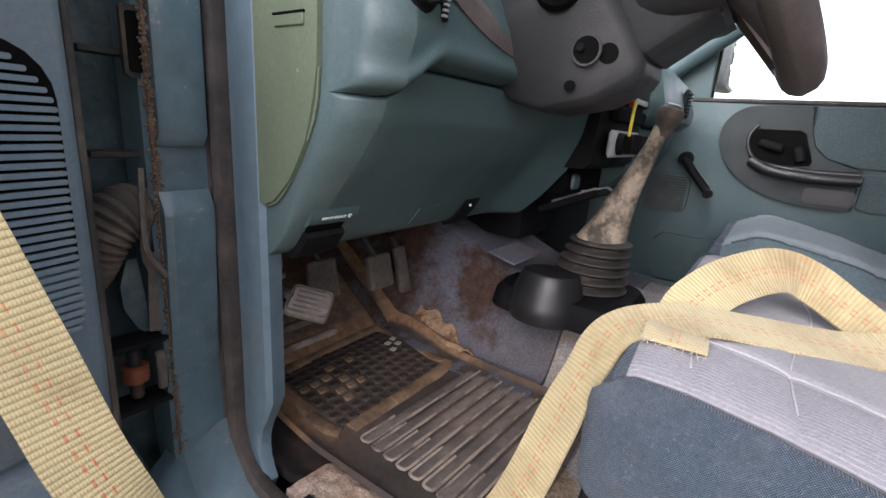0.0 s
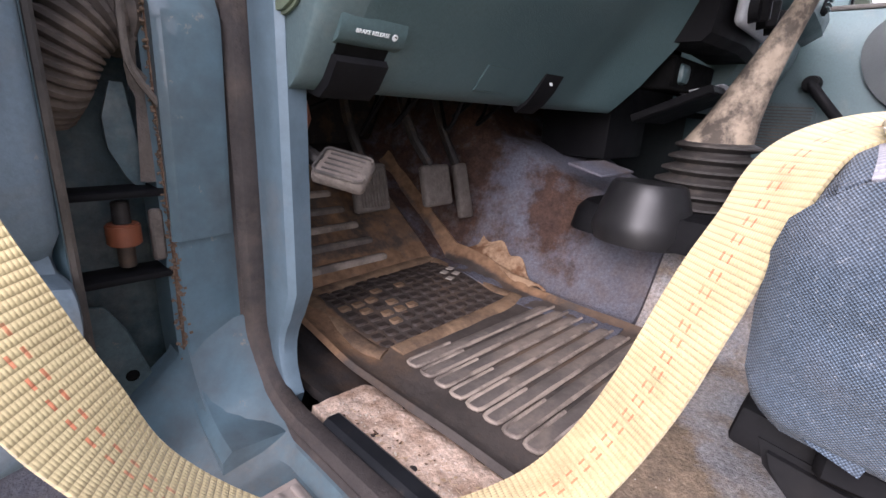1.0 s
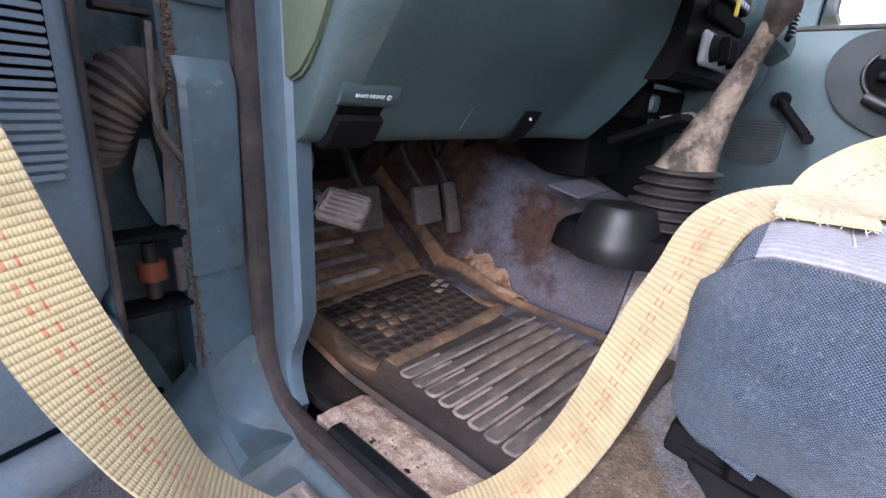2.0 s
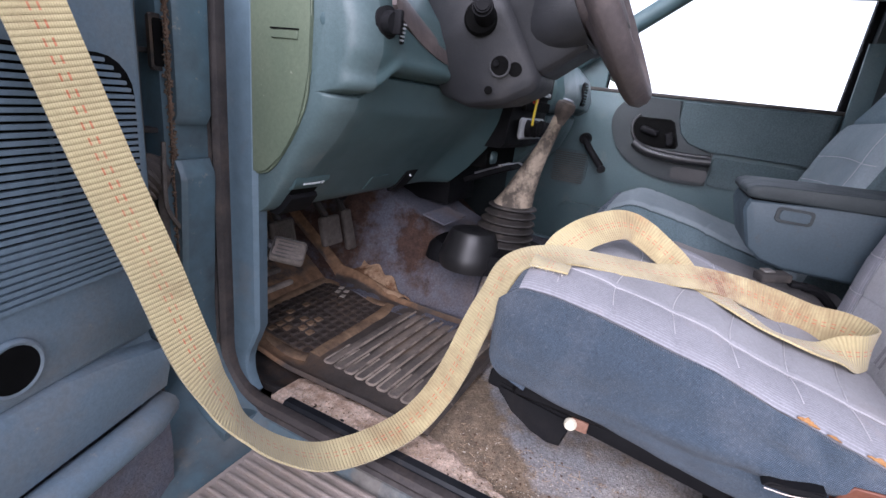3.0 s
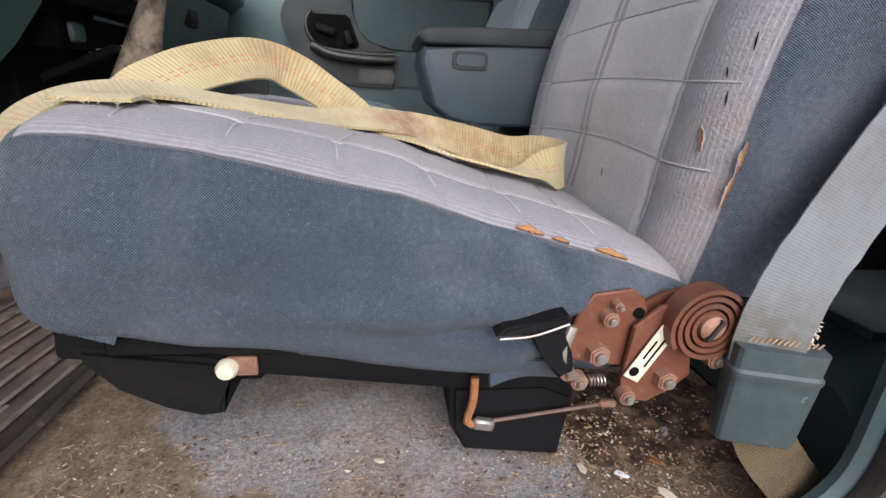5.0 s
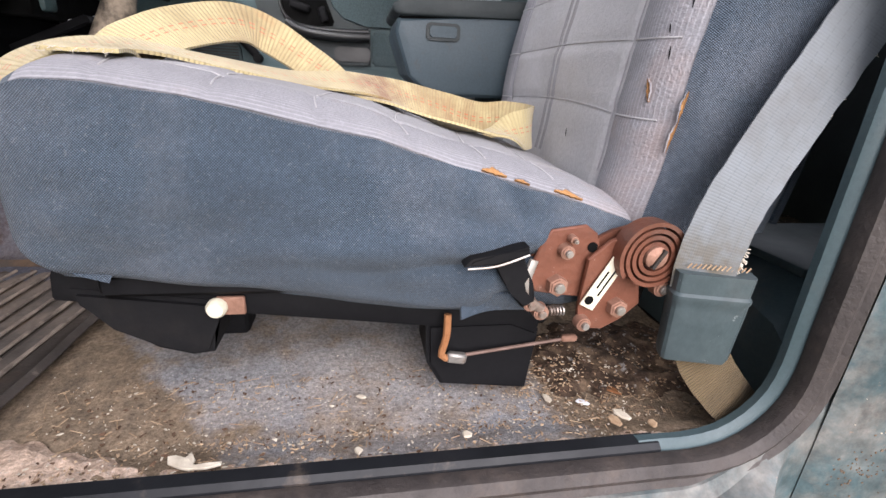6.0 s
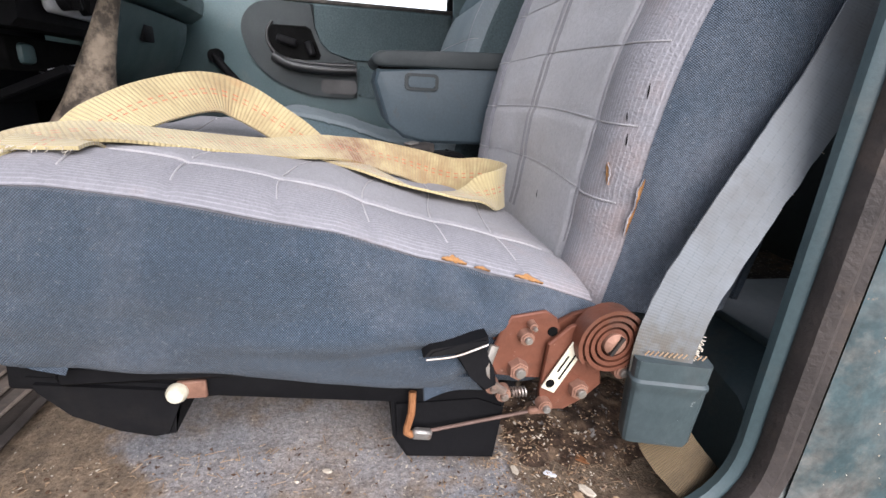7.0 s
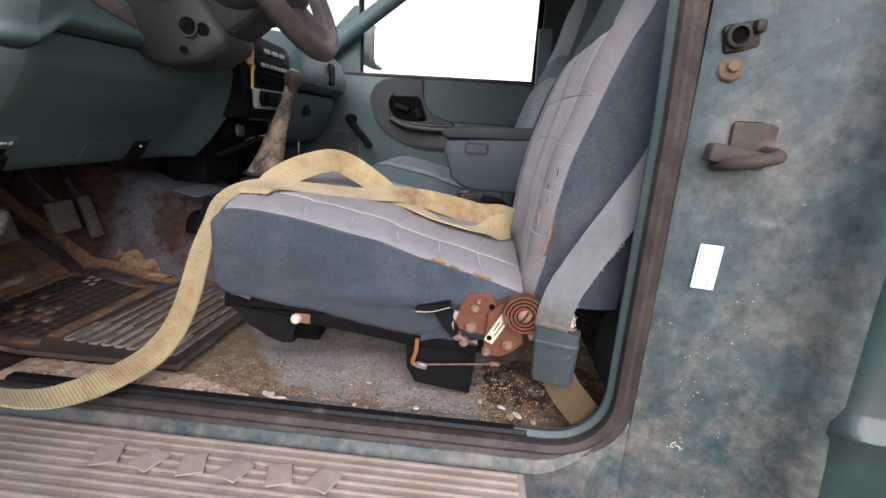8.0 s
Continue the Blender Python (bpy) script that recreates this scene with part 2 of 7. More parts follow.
    mat_edge=surf("worn_pale_rib_edge", (0.28, 0.225, 0.18), (0.42, 0.345, 0.285), 20, 0.8, bump=0.3, bscale=160, dirt=(0.10, 0.08, 0.068), dscale=22, dlo=0.44, dhi=0.6, damount=0.85),
    mat_tile=surf("heel_pad_rubber", (0.028, 0.021, 0.018), (0.06, 0.042, 0.033), 20, 0.7, bump=0.4, bscale=160, dirt=(0.22, 0.165, 0.125), dscale=16, dlo=0.60, dhi=0.66, damount=0.7),
    carpet=surf("stained_carpet", (0.245, 0.25, 0.268), (0.35, 0.345, 0.35), 9, 0.95, bump=1.0, bscale=420, dirt=(0.37, 0.305, 0.255), dscale=8, dlo=0.42, dhi=0.70, damount=0.75, stain=(0.31, 0.222, 0.142), grain=0.45, fleck=0.3, spec=0.1),
    carpet_blue=surf("blue_carpet", (0.108, 0.111, 0.137), (0.148, 0.149, 0.177), 10, 0.95, bump=1.0, bscale=380, dirt=(0.13, 0.09, 0.065), dscale=8, dlo=0.46, dhi=0.70, damount=0.7, stain=(0.085, 0.044, 0.027), grain=0.28, spec=0.1),
    carpet_edge=surf("tan_dirty_carpet", (0.50, 0.36, 0.27), (0.64, 0.49, 0.39), 30, 0.95, bump=1.0, bscale=300, dirt=(0.24, 0.14, 0.085), dscale=14, dlo=0.54, dhi=0.66, damount=0.7, fleck=0.3, grain=0.4, spec=0.1),
    # the dash's shade over the toe board is put into this dark base
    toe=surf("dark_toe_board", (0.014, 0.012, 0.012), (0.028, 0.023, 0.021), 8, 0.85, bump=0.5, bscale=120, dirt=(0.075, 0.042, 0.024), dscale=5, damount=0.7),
    fabric=surf("blue_tweed", (0.051, 0.073, 0.102), (0.075, 0.101, 0.132), 5, 0.9, bump=0.7, bscale=480, weave=172, weave_axes="YZ", fleck=0.10, spec=0.12, sheen=0.12, dirt=(0.175, 0.182, 0.205), dscale=6, dlo=0.50, dhi=0.80, damount=0.55, grain=0.2),
    # the cushion's velour again, brightened to stand for light on the backrest
    back_velour=surf("pale_grey_velour", (0.38, 0.375, 0.386), (0.46, 0.453, 0.465), 5, 0.95, bump=0.6, bscale=420, spec=0.1, sheen=0.08, stripe=120, stripe_axis="X", stripe_col=(0.46, 0.455, 0.465), dirt=(0.27, 0.23, 0.21), dscale=4, dlo=0.50, dhi=0.72, damount=0.5),
    velour=surf("grey_velour", (0.228, 0.226, 0.240), (0.292, 0.288, 0.302), 6, 0.95, bump=0.6, bscale=420, spec=0.1, sheen=0.08, dirt=(0.24, 0.20, 0.185), dscale=5, dlo=0.52, dhi=0.75, damount=0.5),
    striped=surf("pinstriped_velour", (0.20, 0.198, 0.218), (0.256, 0.252, 0.270), 6, 0.95, bump=0.7, bscale=420, stripe=85, stripe_axis="X", stripe_col=(0.47, 0.47, 0.49), spec=0.1, sheen=0.08, dirt=(0.3, 0.2, 0.17), dscale=6, dlo=0.56, dhi=0.72, damount=0.45),
    teal_cloth=surf("blue_teal_cloth", (0.092, 0.130, 0.145), (0.125, 0.165, 0.180), 6, 0.92, bump=0.5, bscale=500, grain=0.25, spec=0.15),
    headcloth=surf("teal_cloth", (0.062, 0.088, 0.094), (0.082, 0.108, 0.114), 6, 0.92, bump=0.5, bscale=500, grain=0.3, spec=0.15),
    piping=surf("pale_thread", (0.5, 0.48, 0.5), (0.6, 0.58, 0.58), 40, 0.9, bump=0.5, bscale=900),
    pass_velour=surf("grey_teal_velour", (0.195, 0.228, 0.244), (0.255, 0.288, 0.303), 6, 0.95, bump=0.6, bscale=420, spec=0.1, dirt=(0.2, 0.18, 0.17), dscale=5, dlo=0.55, dhi=0.75, damount=0.4),
    mid_velour=surf("grey_brown_velour", (0.155, 0.143, 0.140), (0.21, 0.195, 0.19), 8, 0.95, bump=0.6, bscale=420, spec=0.1, sheen=0.08, dirt=(0.25, 0.20, 0.175), dscale=7, dlo=0.52, dhi=0.75, damount=0.5),
    mat_dust=surf("tan_dust_on_rubber", (0.20, 0.12, 0.068), (0.30, 0.195, 0.118), 25, 0.95, bump=0.5, bscale=160, dirt=(0.06, 0.04, 0.03), dscale=16, dlo=0.46, dhi=0.62, damount=0.8),
    quilt=surf("quilt_thread", (0.36, 0.35, 0.365), (0.46, 0.445, 0.455), 40, 0.9, bump=0.5, bscale=900),
    foam=surf("orange_foam", (0.27, 0.13, 0.05), (0.38, 0.20, 0.08), 50, 0.95, bump=0.9, bscale=400),
    rust=surf("rusty_red_steel", (0.135, 0.048, 0.029), (0.19, 0.072, 0.043), 16, 0.5, metal=0.25, bump=0.4, bscale=140, dirt=(0.10, 0.05, 0.035), dscale=22, damount=0.7, wear=(0.33, 0.2, 0.16)),
    rust_l=surf("rusty_bolt", (0.25, 0.13, 0.09), (0.32, 0.18, 0.13), 40, 0.6, metal=0.35, bump=0.4, bscale=300),
    orange_rust=surf("orange_rust", (0.22, 0.085, 0.03), (0.33, 0.15, 0.065), 60, 0.85, bump=0.5, bscale=400),
    dark_rod=surf("dull_rusty_rod", (0.12, 0.075, 0.06), (0.19, 0.125, 0.105), 60, 0.6, metal=0.3, bump=0.3, bscale=300),
    steel=surf("worn_steel", (0.32, 0.30, 0.28), (0.42, 0.4, 0.37), 40, 0.45, metal=0.8, bump=0.1, bscale=200, dirt=RUSTY, dscale=40, damount=0.5),
    white=surf("white_plastic", (0.72, 0.70, 0.66), (0.78, 0.76, 0.72), 20, 0.4, bump=0.0),
    paper=surf("white_paper", (0.70, 0.72, 0.76), (0.78, 0.79, 0.82), 20, 0.85, bump=0.05),
    label=surf("cream_label", (0.62, 0.58, 0.45), (0.7, 0.66, 0.53), 30, 0.6, bump=0.0, dirt=(0.4, 0.33, 0.22), dscale=60, damount=0.4),
    # black for print, and for painted shade inside holes, gaps and recesses
    print_hole=surf("dark_print", (0.004, 0.004, 0.004), (0.007, 0.007, 0.007), 30, 0.9, bump=0.0, spec=0.04),
    text=surf("pale_print", (0.62, 0.66, 0.66), (0.68, 0.7, 0.7), 30, 0.7, bump=0.0),
    yellow=surf("yellow_tag", (0.75, 0.55, 0.03), (0.8, 0.6, 0.05), 30, 0.5, bump=0.0),
    tan=surf("tan_tag", (0.62, 0.38, 0.2), (0.7, 0.46, 0.27), 40, 0.7, bump=0.1),
    red=surf("red_plastic", (0.5, 0.03, 0.02), (0.55, 0.04, 0.03), 40, 0.4, bump=0.0),
    grey_pl=surf("grey_plastic", (0.30, 0.31, 0.32), (0.36, 0.37, 0.38), 20, 0.45, bump=0.05),
    column=surf("dusty_column_plastic", (0.019, 0.020, 0.023), (0.030, 0.031, 0.034), 7, 0.5, bump=0.2, bscale=480, dirt=(0.10, 0.088, 0.08), dscale=4.5, dlo=0.50, dhi=0.78, damount=0.45),
    wheel=surf("worn_wheel_vinyl", (0.055, 0.045, 0.045), (0.085, 0.07, 0.068), 7, 0.55, bump=0.3, bscale=320, dirt=(0.19, 0.15, 0.135), dscale=8, dlo=0.48, dhi=0.7, damount=0.6),
    sleeve=surf("dusty_tan_sleeve", (0.34, 0.27, 0.20), (0.42, 0.34, 0.26), 16, 0.85, bump=0.3, bscale=160, dirt=(0.035, 0.03, 0.027), dscale=20, dlo=0.43, dhi=0.58, damount=0.85),
    armrest=surf("blue_grey_vinyl", (0.040, 0.061, 0.075), (0.050, 0.073, 0.088), 6, 0.55, bump=0.2, bscale=420, dirt=(0.05, 0.055, 0.06), dscale=40, dlo=0.6, dhi=0.68, damount=0.6),
    arm_top=surf("dark_teal_vinyl", (0.022, 0.029, 0.031), (0.03, 0.038, 0.04), 8, 0.6, bump=0.2, bscale=420),
    pedal=surf("dusty_pedal_rubber", (0.07, 0.056, 0.048), (0.155, 0.13, 0.112), 25, 0.8, bump=0.7, bscale=140, dirt=(0.05, 0.043, 0.037), dscale=30, damount=0.6, wear=(0.38, 0.33, 0.29)),
    dark_steel=surf("dark_steel", (0.02, 0.018, 0.017), (0.036, 0.032, 0.030), 18, 0.6, metal=0.3, bump=0.2, bscale=180, dirt=(0.13, 0.08, 0.05), dscale=20, damount=0.5),
    bush=surf("brown_bushing", (0.16, 0.048, 0.022), (0.22, 0.07, 0.034), 30, 0.55, bump=0.1),
    buckle=surf("grey_teal_sleeve", (0.042, 0.060, 0.066), (0.066, 0.088, 0.094), 14, 0.38, bump=0.15, bscale=200, dirt=(0.06, 0.065, 0.065), dscale=16, damount=0.5, wear=(0.3, 0.33, 0.33)),
    fray=surf("frayed_thread", (0.55, 0.5, 0.42), (0.65, 0.6, 0.52), 60, 0.95, bump=0.3),
    debris=surf("leaf_crumbs", (0.27, 0.16, 0.09), (0.50, 0.37, 0.24), 60, 0.9, bump=0.3),
    debris_w=surf("pale_chips", (0.46, 0.39, 0.30), (0.66, 0.60, 0.50), 60, 0.85, bump=0.3),
    debris_d=surf("dark_litter", (0.07, 0.04, 0.025), (0.14, 0.08, 0.05), 60, 0.95, bump=0.3),
    crumbs=surf("mud_crumbs", (0.10, 0.066, 0.045), (0.19, 0.13, 0.09), 60, 0.95, bump=0.5, bscale=300),
    torn=surf("torn_carpet_backing", (0.30, 0.19, 0.115), (0.42, 0.29, 0.19), 30, 0.95, bump=1.0, bscale=200, dirt=(0.13, 0.06, 0.03), dscale=22, dlo=0.46, dhi=0.6, damount=0.85, spec=0.1),
    dirt=surf("dirt_heap", (0.045, 0.028, 0.019), (0.09, 0.056, 0.036), 40, 0.95, grain=0.6, fleck=0.3, bump=1.0, bscale=160, dirt=(0.2, 0.14, 0.09), dscale=40, damount=0.6),
    headliner=surf("headliner", (0.36, 0.38, 0.385), (0.42, 0.44, 0.44), 6, 0.95, bump=0.2),
    # trim taken almost to black: the cab's inner shade is in the colour
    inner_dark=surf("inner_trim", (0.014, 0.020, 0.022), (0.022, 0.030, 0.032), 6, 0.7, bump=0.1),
    ground=surf("grass_ground", (0.07, 0.085, 0.03), (0.12, 0.11, 0.055), 1.2, 0.95, bump=1.0, bscale=30, dirt=(0.14, 0.115, 0.075), dscale=0.8, damount=0.7),
    house=surf("tan_siding", (0.42, 0.27, 0.18), (0.46, 0.31, 0.21), 0.8, 0.8, bump=0.1),
    roof=surf("shingle_roof", (0.30, 0.22, 0.17), (0.36, 0.27, 0.21), 1.5, 0.9, bump=0.2),
    bark=surf("grey_bark", (0.16, 0.11, 0.08), (0.22, 0.16, 0.12), 6, 0.9, bump=0.5),
    glass=plain_glass("clear_glass", (0.93, 0.97, 0.95)),
    strap=webbing("yellow_webbing", (0.505, 0.42, 0.225), (0.28, 0.21, 0.10), 0.0042, (0.50, 0.09, 0.035), relief=0.55, contrast=0.38),
    belt=webbing("grey_belt_webbing", (0.18, 0.20, 0.217), (0.13, 0.13, 0.125), 0.0022, relief=0.2, contrast=0.14, lines=(-0.013, -0.0045, 0.0045, 0.013), sheen=0.1, mud=(0.105, 0.088, 0.062)),
    belt_b=webbing("brown_belt_webbing", (0.115, 0.078, 0.036), (0.028, 0.020, 0.011), 0.0026, relief=0.6, contrast=0.6, sheen=0.03),
)

# ---- building helpers ----
ORIGIN = {}


def base(name, loc, label, category, group="", kind=""):
    """A thing: an Empty at its base, under which its parts hang."""
    ob = new(name)
    ob.empty_display_size = 0.05
    ob.location = loc
    ORIGIN[ob.name] = Vector(loc)
    return tagged(ob, label, category, group, kind)


def finish(bm, material, origin=Vector((0, 0, 0)), angle=38):
    bmesh.ops.recalc_face_normals(bm, faces=bm.faces)
    bmesh.ops.translate(bm, vec=-origin, verts=bm.verts)
    lim = radians(angle)
    for f in bm.faces:
        f.smooth = True
    for e in bm.edges:
        if len(e.link_faces) == 2:
            e.smooth = e.calc_face_angle(0.0) < lim
    me = bpy.data.meshes.new("mesh")
    bm.to_mesh(me)
    bm.free()
    me.materials.append(material)
    return me


def part(name, bm, material, parent, label="", angle=38):
    """Links a bmesh, built in world places, as one mesh object under a thing or a part."""
    o = ORIGIN[parent.name]
    ob = new(name, finish(bm, material, o, angle))
    ob.parent = parent
    ORIGIN[ob.name] = o
    return tagged(ob, label)


def muddy(ob, f):
    """Marks how much mud, and on the hump shade, lies on each place of a mesh, by a function of world x, y, z."""
    at = ob.data.attributes.new("mud", "FLOAT", "POINT")
    o = ORIGIN[ob.name]
    for i, v in enumerate(ob.data.vertices):
        at.data[i].value = f(*(v.co + o))
    return ob


def blob(x, y, cx, cy, rx_, ry_):
    return math.exp(-((x - cx) / rx_) ** 2 - ((y - cy) / ry_) ** 2)


def single(name, bm, material, label, category, group="", kind="", angle=38):
    """A thing that is one mesh."""
    pts = [v.co for v in bm.verts]
    o = Vector((sum(p.x for p in pts) / len(pts), sum(p.y for p in pts) / len(pts), min(p.z for p in pts)))
    ob = new(name, finish(bm, material, o, angle))
    ob.location = o
    ORIGIN[ob.name] = o
    return tagged(ob, label, category, group, kind)


def add(bm, other):
    me = bpy.data.meshes.new("tmp")
    other.to_mesh(me)
    other.free()
    bm.from_mesh(me)
    bpy.data.meshes.remove(me)
    return bm


def box(c, size, r=0.0, seg=2, turn=None):
    """A box round the centre c with edges rounded by r, turned by a matrix about its centre."""
    bm = bmesh.new()
    bmesh.ops.create_cube(bm, size=1)
    bmesh.ops.scale(bm, vec=size, verts=bm.verts)
    if r:
        bmesh.ops.bevel(bm, geom=list(bm.edges), offset=r, segments=seg, affect="EDGES", profile=0.5)
    if turn:
        bm.transform(turn.to_4x4())
    bmesh.ops.translate(bm, vec=c, verts=bm.verts)
    return bm


def rot(ax, deg):
    return Matrix.Rotation(radians(deg), 3, ax)


def cyl(p, q, r1, r2=None, seg=20, r=0.0):
    """A rod from p to q, tapering from r1 to r2."""
    p, q = Vector(p), Vector(q)
    bm = bmesh.new()
    bmesh.ops.create_cone(bm, cap_ends=True, segments=seg, radius1=r1, radius2=r1 if r2 is None else r2, depth=(q - p).length)
    if r:
        rim = [e for e in bm.edges if abs(e.verts[0].co.z - e.verts[1].co.z) < 1e-6]
        bmesh.ops.bevel(bm, geom=rim, offset=r, segments=2, affect="EDGES")
    bm.transform((q - p).to_track_quat("Z", "Y").to_matrix().to_4x4())
    bmesh.ops.translate(bm, vec=(p + q) / 2, verts=bm.verts)
    return bm


def loft(rings, closed=True, caps=True):
    """A skin over rings of equally many points."""
    bm = bmesh.new()
    vs = [[bm.verts.new(p) for p in ring] for ring in rings]
    n = len(vs[0])
    for a, b in zip(vs, vs[1:]):
        for i in range(n if closed else n - 1):
            j = (i + 1) % n
            bm.faces.new((a[i], a[j], b[j], b[i]))
    if caps and closed:
        bm.faces.new(vs[0])
        bm.faces.new(vs[-1])
    return bm


def smooth_line(pts, step=0.006):
    """Points at even steps along a smooth curve through pts (Catmull-Rom)."""
    P = [Vector(p) for p in pts]
    P = [2 * P[0] - P[1]] + P + [2 * P[-1] - P[-2]]
    out = []
    for i in range(1, len(P) - 2):
        n = max(2, int((P[i + 1] - P[i]).length / step))
        for k in range(n):
            t = k / n
            a, b, c, d = P[i - 1], P[i], P[i + 1], P[i + 2]
            out.append(0.5 * (2 * b + (c - a) * t + (2 * a - 5 * b + 4 * c - d) * t * t + (3 * b - a - 3 * c + d) * t ** 3))
    out.append(P[-2].copy())
    return out


def tube(pts, r, seg=10, smooth=0.008, squash=1.0, caps=True):
    """A round cord along pts."""
    line = smooth_line(pts, smooth) if smooth else [Vector(p) for p in pts]
    rings, up = [], None
    for i, p in enumerate(line):
        t = (line[min(i + 1, len(line) - 1)] - line[max(i - 1, 0)]).normalized()
        if up is None:
            up = Vector((0, 0, 1)) if abs(t.z) < 0.9 else Vector((1, 0, 0))
        s = t.cross(up).normalized()
        up = s.cross(t).normalized()
        rr = r(i / (len(line) - 1)) if callable(r) else r
        rings.append([p + rr * (math.cos(a) * s + squash * math.sin(a) * up) for a in [2 * math.pi * k / seg for k in range(seg)]])
    return loft(rings, caps=caps)


def lathe(profile, c, axis=(0, 0, 1), seg=28):
    """Turns (radius, height) pairs about an axis through c."""
    q = Vector(axis).normalized().to_track_quat("Z", "Y").to_matrix()
    rings = [[Vector(c) + q @ Vector((r * math.cos(2 * math.pi * k / seg), r * math.sin(2 * math.pi * k / seg), h)) for k in range(seg)] for r, h in profile]
    return loft(rings)


def slab(outline, axis, a, b, r=0.0, seg=2):
    """A plate: an outline in the two other axes, from a to b along the axis."""
    bm = bmesh.new()
    put = {"x": lambda u, v, w: (w, u, v), "y": lambda u, v, w: (u, w, v), "z": lambda u, v, w: (u, v, w)}[axis]
    lo, hi = [bm.verts.new(put(u, v, a)) for u, v in outline], [bm.verts.new(put(u, v, b)) for u, v in outline]
    bm.faces.new(lo), bm.faces.new(hi)
    n = len(outline)
    for i in range(n):
        bm.faces.new((lo[i], lo[(i + 1) % n], hi[(i + 1) % n], hi[i]))
    if r:
        rim = [e for e in bm.edges if all(abs(v.co["xyz".index(axis)] - b) < 1e-6 for v in e.verts) or all(abs(v.co["xyz".index(axis)] - a) < 1e-6 for v in e.verts)]
        bmesh.ops.bevel(bm, geom=rim, offset=r, segments=seg, affect="EDGES")
    return bm


def rounded(u0, v0, u1, v1, r, seg=5):
    """The outline of a rectangle with round corners."""
    out = []
    for cu, cv, a0 in ((u1 - r, v1 - r, 0), (u0 + r, v1 - r, 90), (u0 + r, v0 + r, 180), (u1 - r, v0 + r, 270)):
        out += [(cu + r * math.cos(radians(a0 + 90 * k / seg)), cv + r * math.sin(radians(a0 + 90 * k / seg))) for k in range(seg + 1)]
    return out


def grid(nu, nv, f):
    """A sheet of points f(s, t), s and t from 0 to 1."""
    bm = bmesh.new()
    vs = [[bm.verts.new(f(i / nu, j / nv)) for j in range(nv + 1)] for i in range(nu + 1)]
    for i in range(nu):
        for j in range(nv):
            bm.faces.new((vs[i][j], vs[i + 1][j], vs[i + 1][j + 1], vs[i][j + 1]))
    return bm


def thicken(bm, d, toward=None):
    """Gives a sheet a thickness d against its normals, which look toward a given way."""
    bmesh.ops.recalc_face_normals(bm, faces=bm.faces)
    if toward:
        bm.normal_update()
        if sum((f.normal for f in bm.faces), Vector()).dot(Vector(toward)) < 0:
            bmesh.ops.reverse_faces(bm, faces=list(bm.faces))
            bm.normal_update()
    bmesh.ops.solidify(bm, geom=list(bm.faces), thickness=d)
    return bm


def curve1(pairs, x):
    """A smooth value at x from sorted (x, value) pairs."""
    if x <= pairs[0][0]:
        return pairs[0][1]
    for (a, u), (b, v) in zip(pairs, pairs[1:]):
        if x <= b:
            t = (x - a) / (b - a)
            return u + (v - u) * t
    return pairs[-1][1]


def step(a, b, x):
    t = min(1.0, max(0.0, (x - a) / (b - a)))
    return t * t * (3 - 2 * t)


def wob(p, s, a):
    return a * noise.noise(Vector(p) * s)


def ribbon(pts, normals, width, thick=0.0022, step_=0.005, edge=0.0):
    """A strap: places along it, the way its face looks at each, its width; u runs along it in metres, v across."""
    line = smooth_line(pts, step_)
    wide = width if callable(width) else (lambda u_: width)
    P = [Vector(p) for p in pts]
    nn, k = [], 0
    for p in line:
        best = min(range(len(P) - 1), key=lambda i: ((p - P[i]).length + (p - P[i + 1]).length) - (P[i] - P[i + 1]).length)
        best = max(k, min(best, k + 1))
        k = best
        f = min(1.0, max(0.0, (p - P[best]).dot(P[best + 1] - P[best]) / max(1e-9, (P[best + 1] - P[best]).length_squared)))
        f = f * f * (3 - 2 * f)
        nn.append((Vector(normals[best]).normalized() * (1 - f) + Vector(normals[best + 1]).normalized() * f).normalized())
    for _ in range(6):
        nn = [(nn[max(0, i - 1)] + nn[i] * 2 + nn[min(len(nn) - 1, i + 1)]).normalized() for i in range(len(nn))]
    bm = bmesh.new()
    uvl = bm.loops.layers.uv.new("UVMap")
    M_ = 8
    rows, u = [], 0.0
    for i, p in enumerate(line):
        t = (line[min(i + 1, len(line) - 1)] - line[max(i - 1, 0)]).normalized()
        w = t.cross(nn[i]).normalized()
        n = w.cross(t).normalized()
        if i:
            u += (p - line[i - 1]).length
        width_ = wide(u)
        top = [(p + w * (width_ * (j / M_ - 0.5)) * (1 + edge * noise.noise(Vector((u * 60, 3 if j < 4 else 9, 0)))) + n * (thick / 2), u, width_ * (j / M_ - 0.5)) for j in range(M_ + 1)]
        bot = [(a - n * thick, b, c) for a, b, c in reversed(top)]
        rows.append([(bm.verts.new(a), b, c) for a, b, c in top + bot])
    n = len(rows[0])
    for a, b in zip(rows, rows[1:]):
        for j in range(n):
            q = (a[j], a[(j + 1) % n], b[(j + 1) % n], b[j])
            f = bm.faces.new([x[0] for x in q])
            for lp, x in zip(f.loops, q):
                lp[uvl].uv = (x[1], x[2])
    for row in (rows[0], rows[-1]):
        f = bm.faces.new([x[0] for x in row])
        for lp, x in zip(f.loops, row):
            lp[uvl].uv = (x[1], x[2])
    return bm


def lettering(words, size, m, material, parent, name="lettering", depth=0.0004):
    """Raised words in the built-in font, as a mesh part."""
    cu = bpy.data.curves.new("words", "FONT")
    cu.body, cu.size, cu.extrude = words, size, depth
    cu.align_x, cu.align_y = "CENTER", "CENTER"
    tmp = new("words", cu)
    me = bpy.data.meshes.new_from_object(tmp.evaluated_get(bpy.context.evaluated_depsgraph_get()))
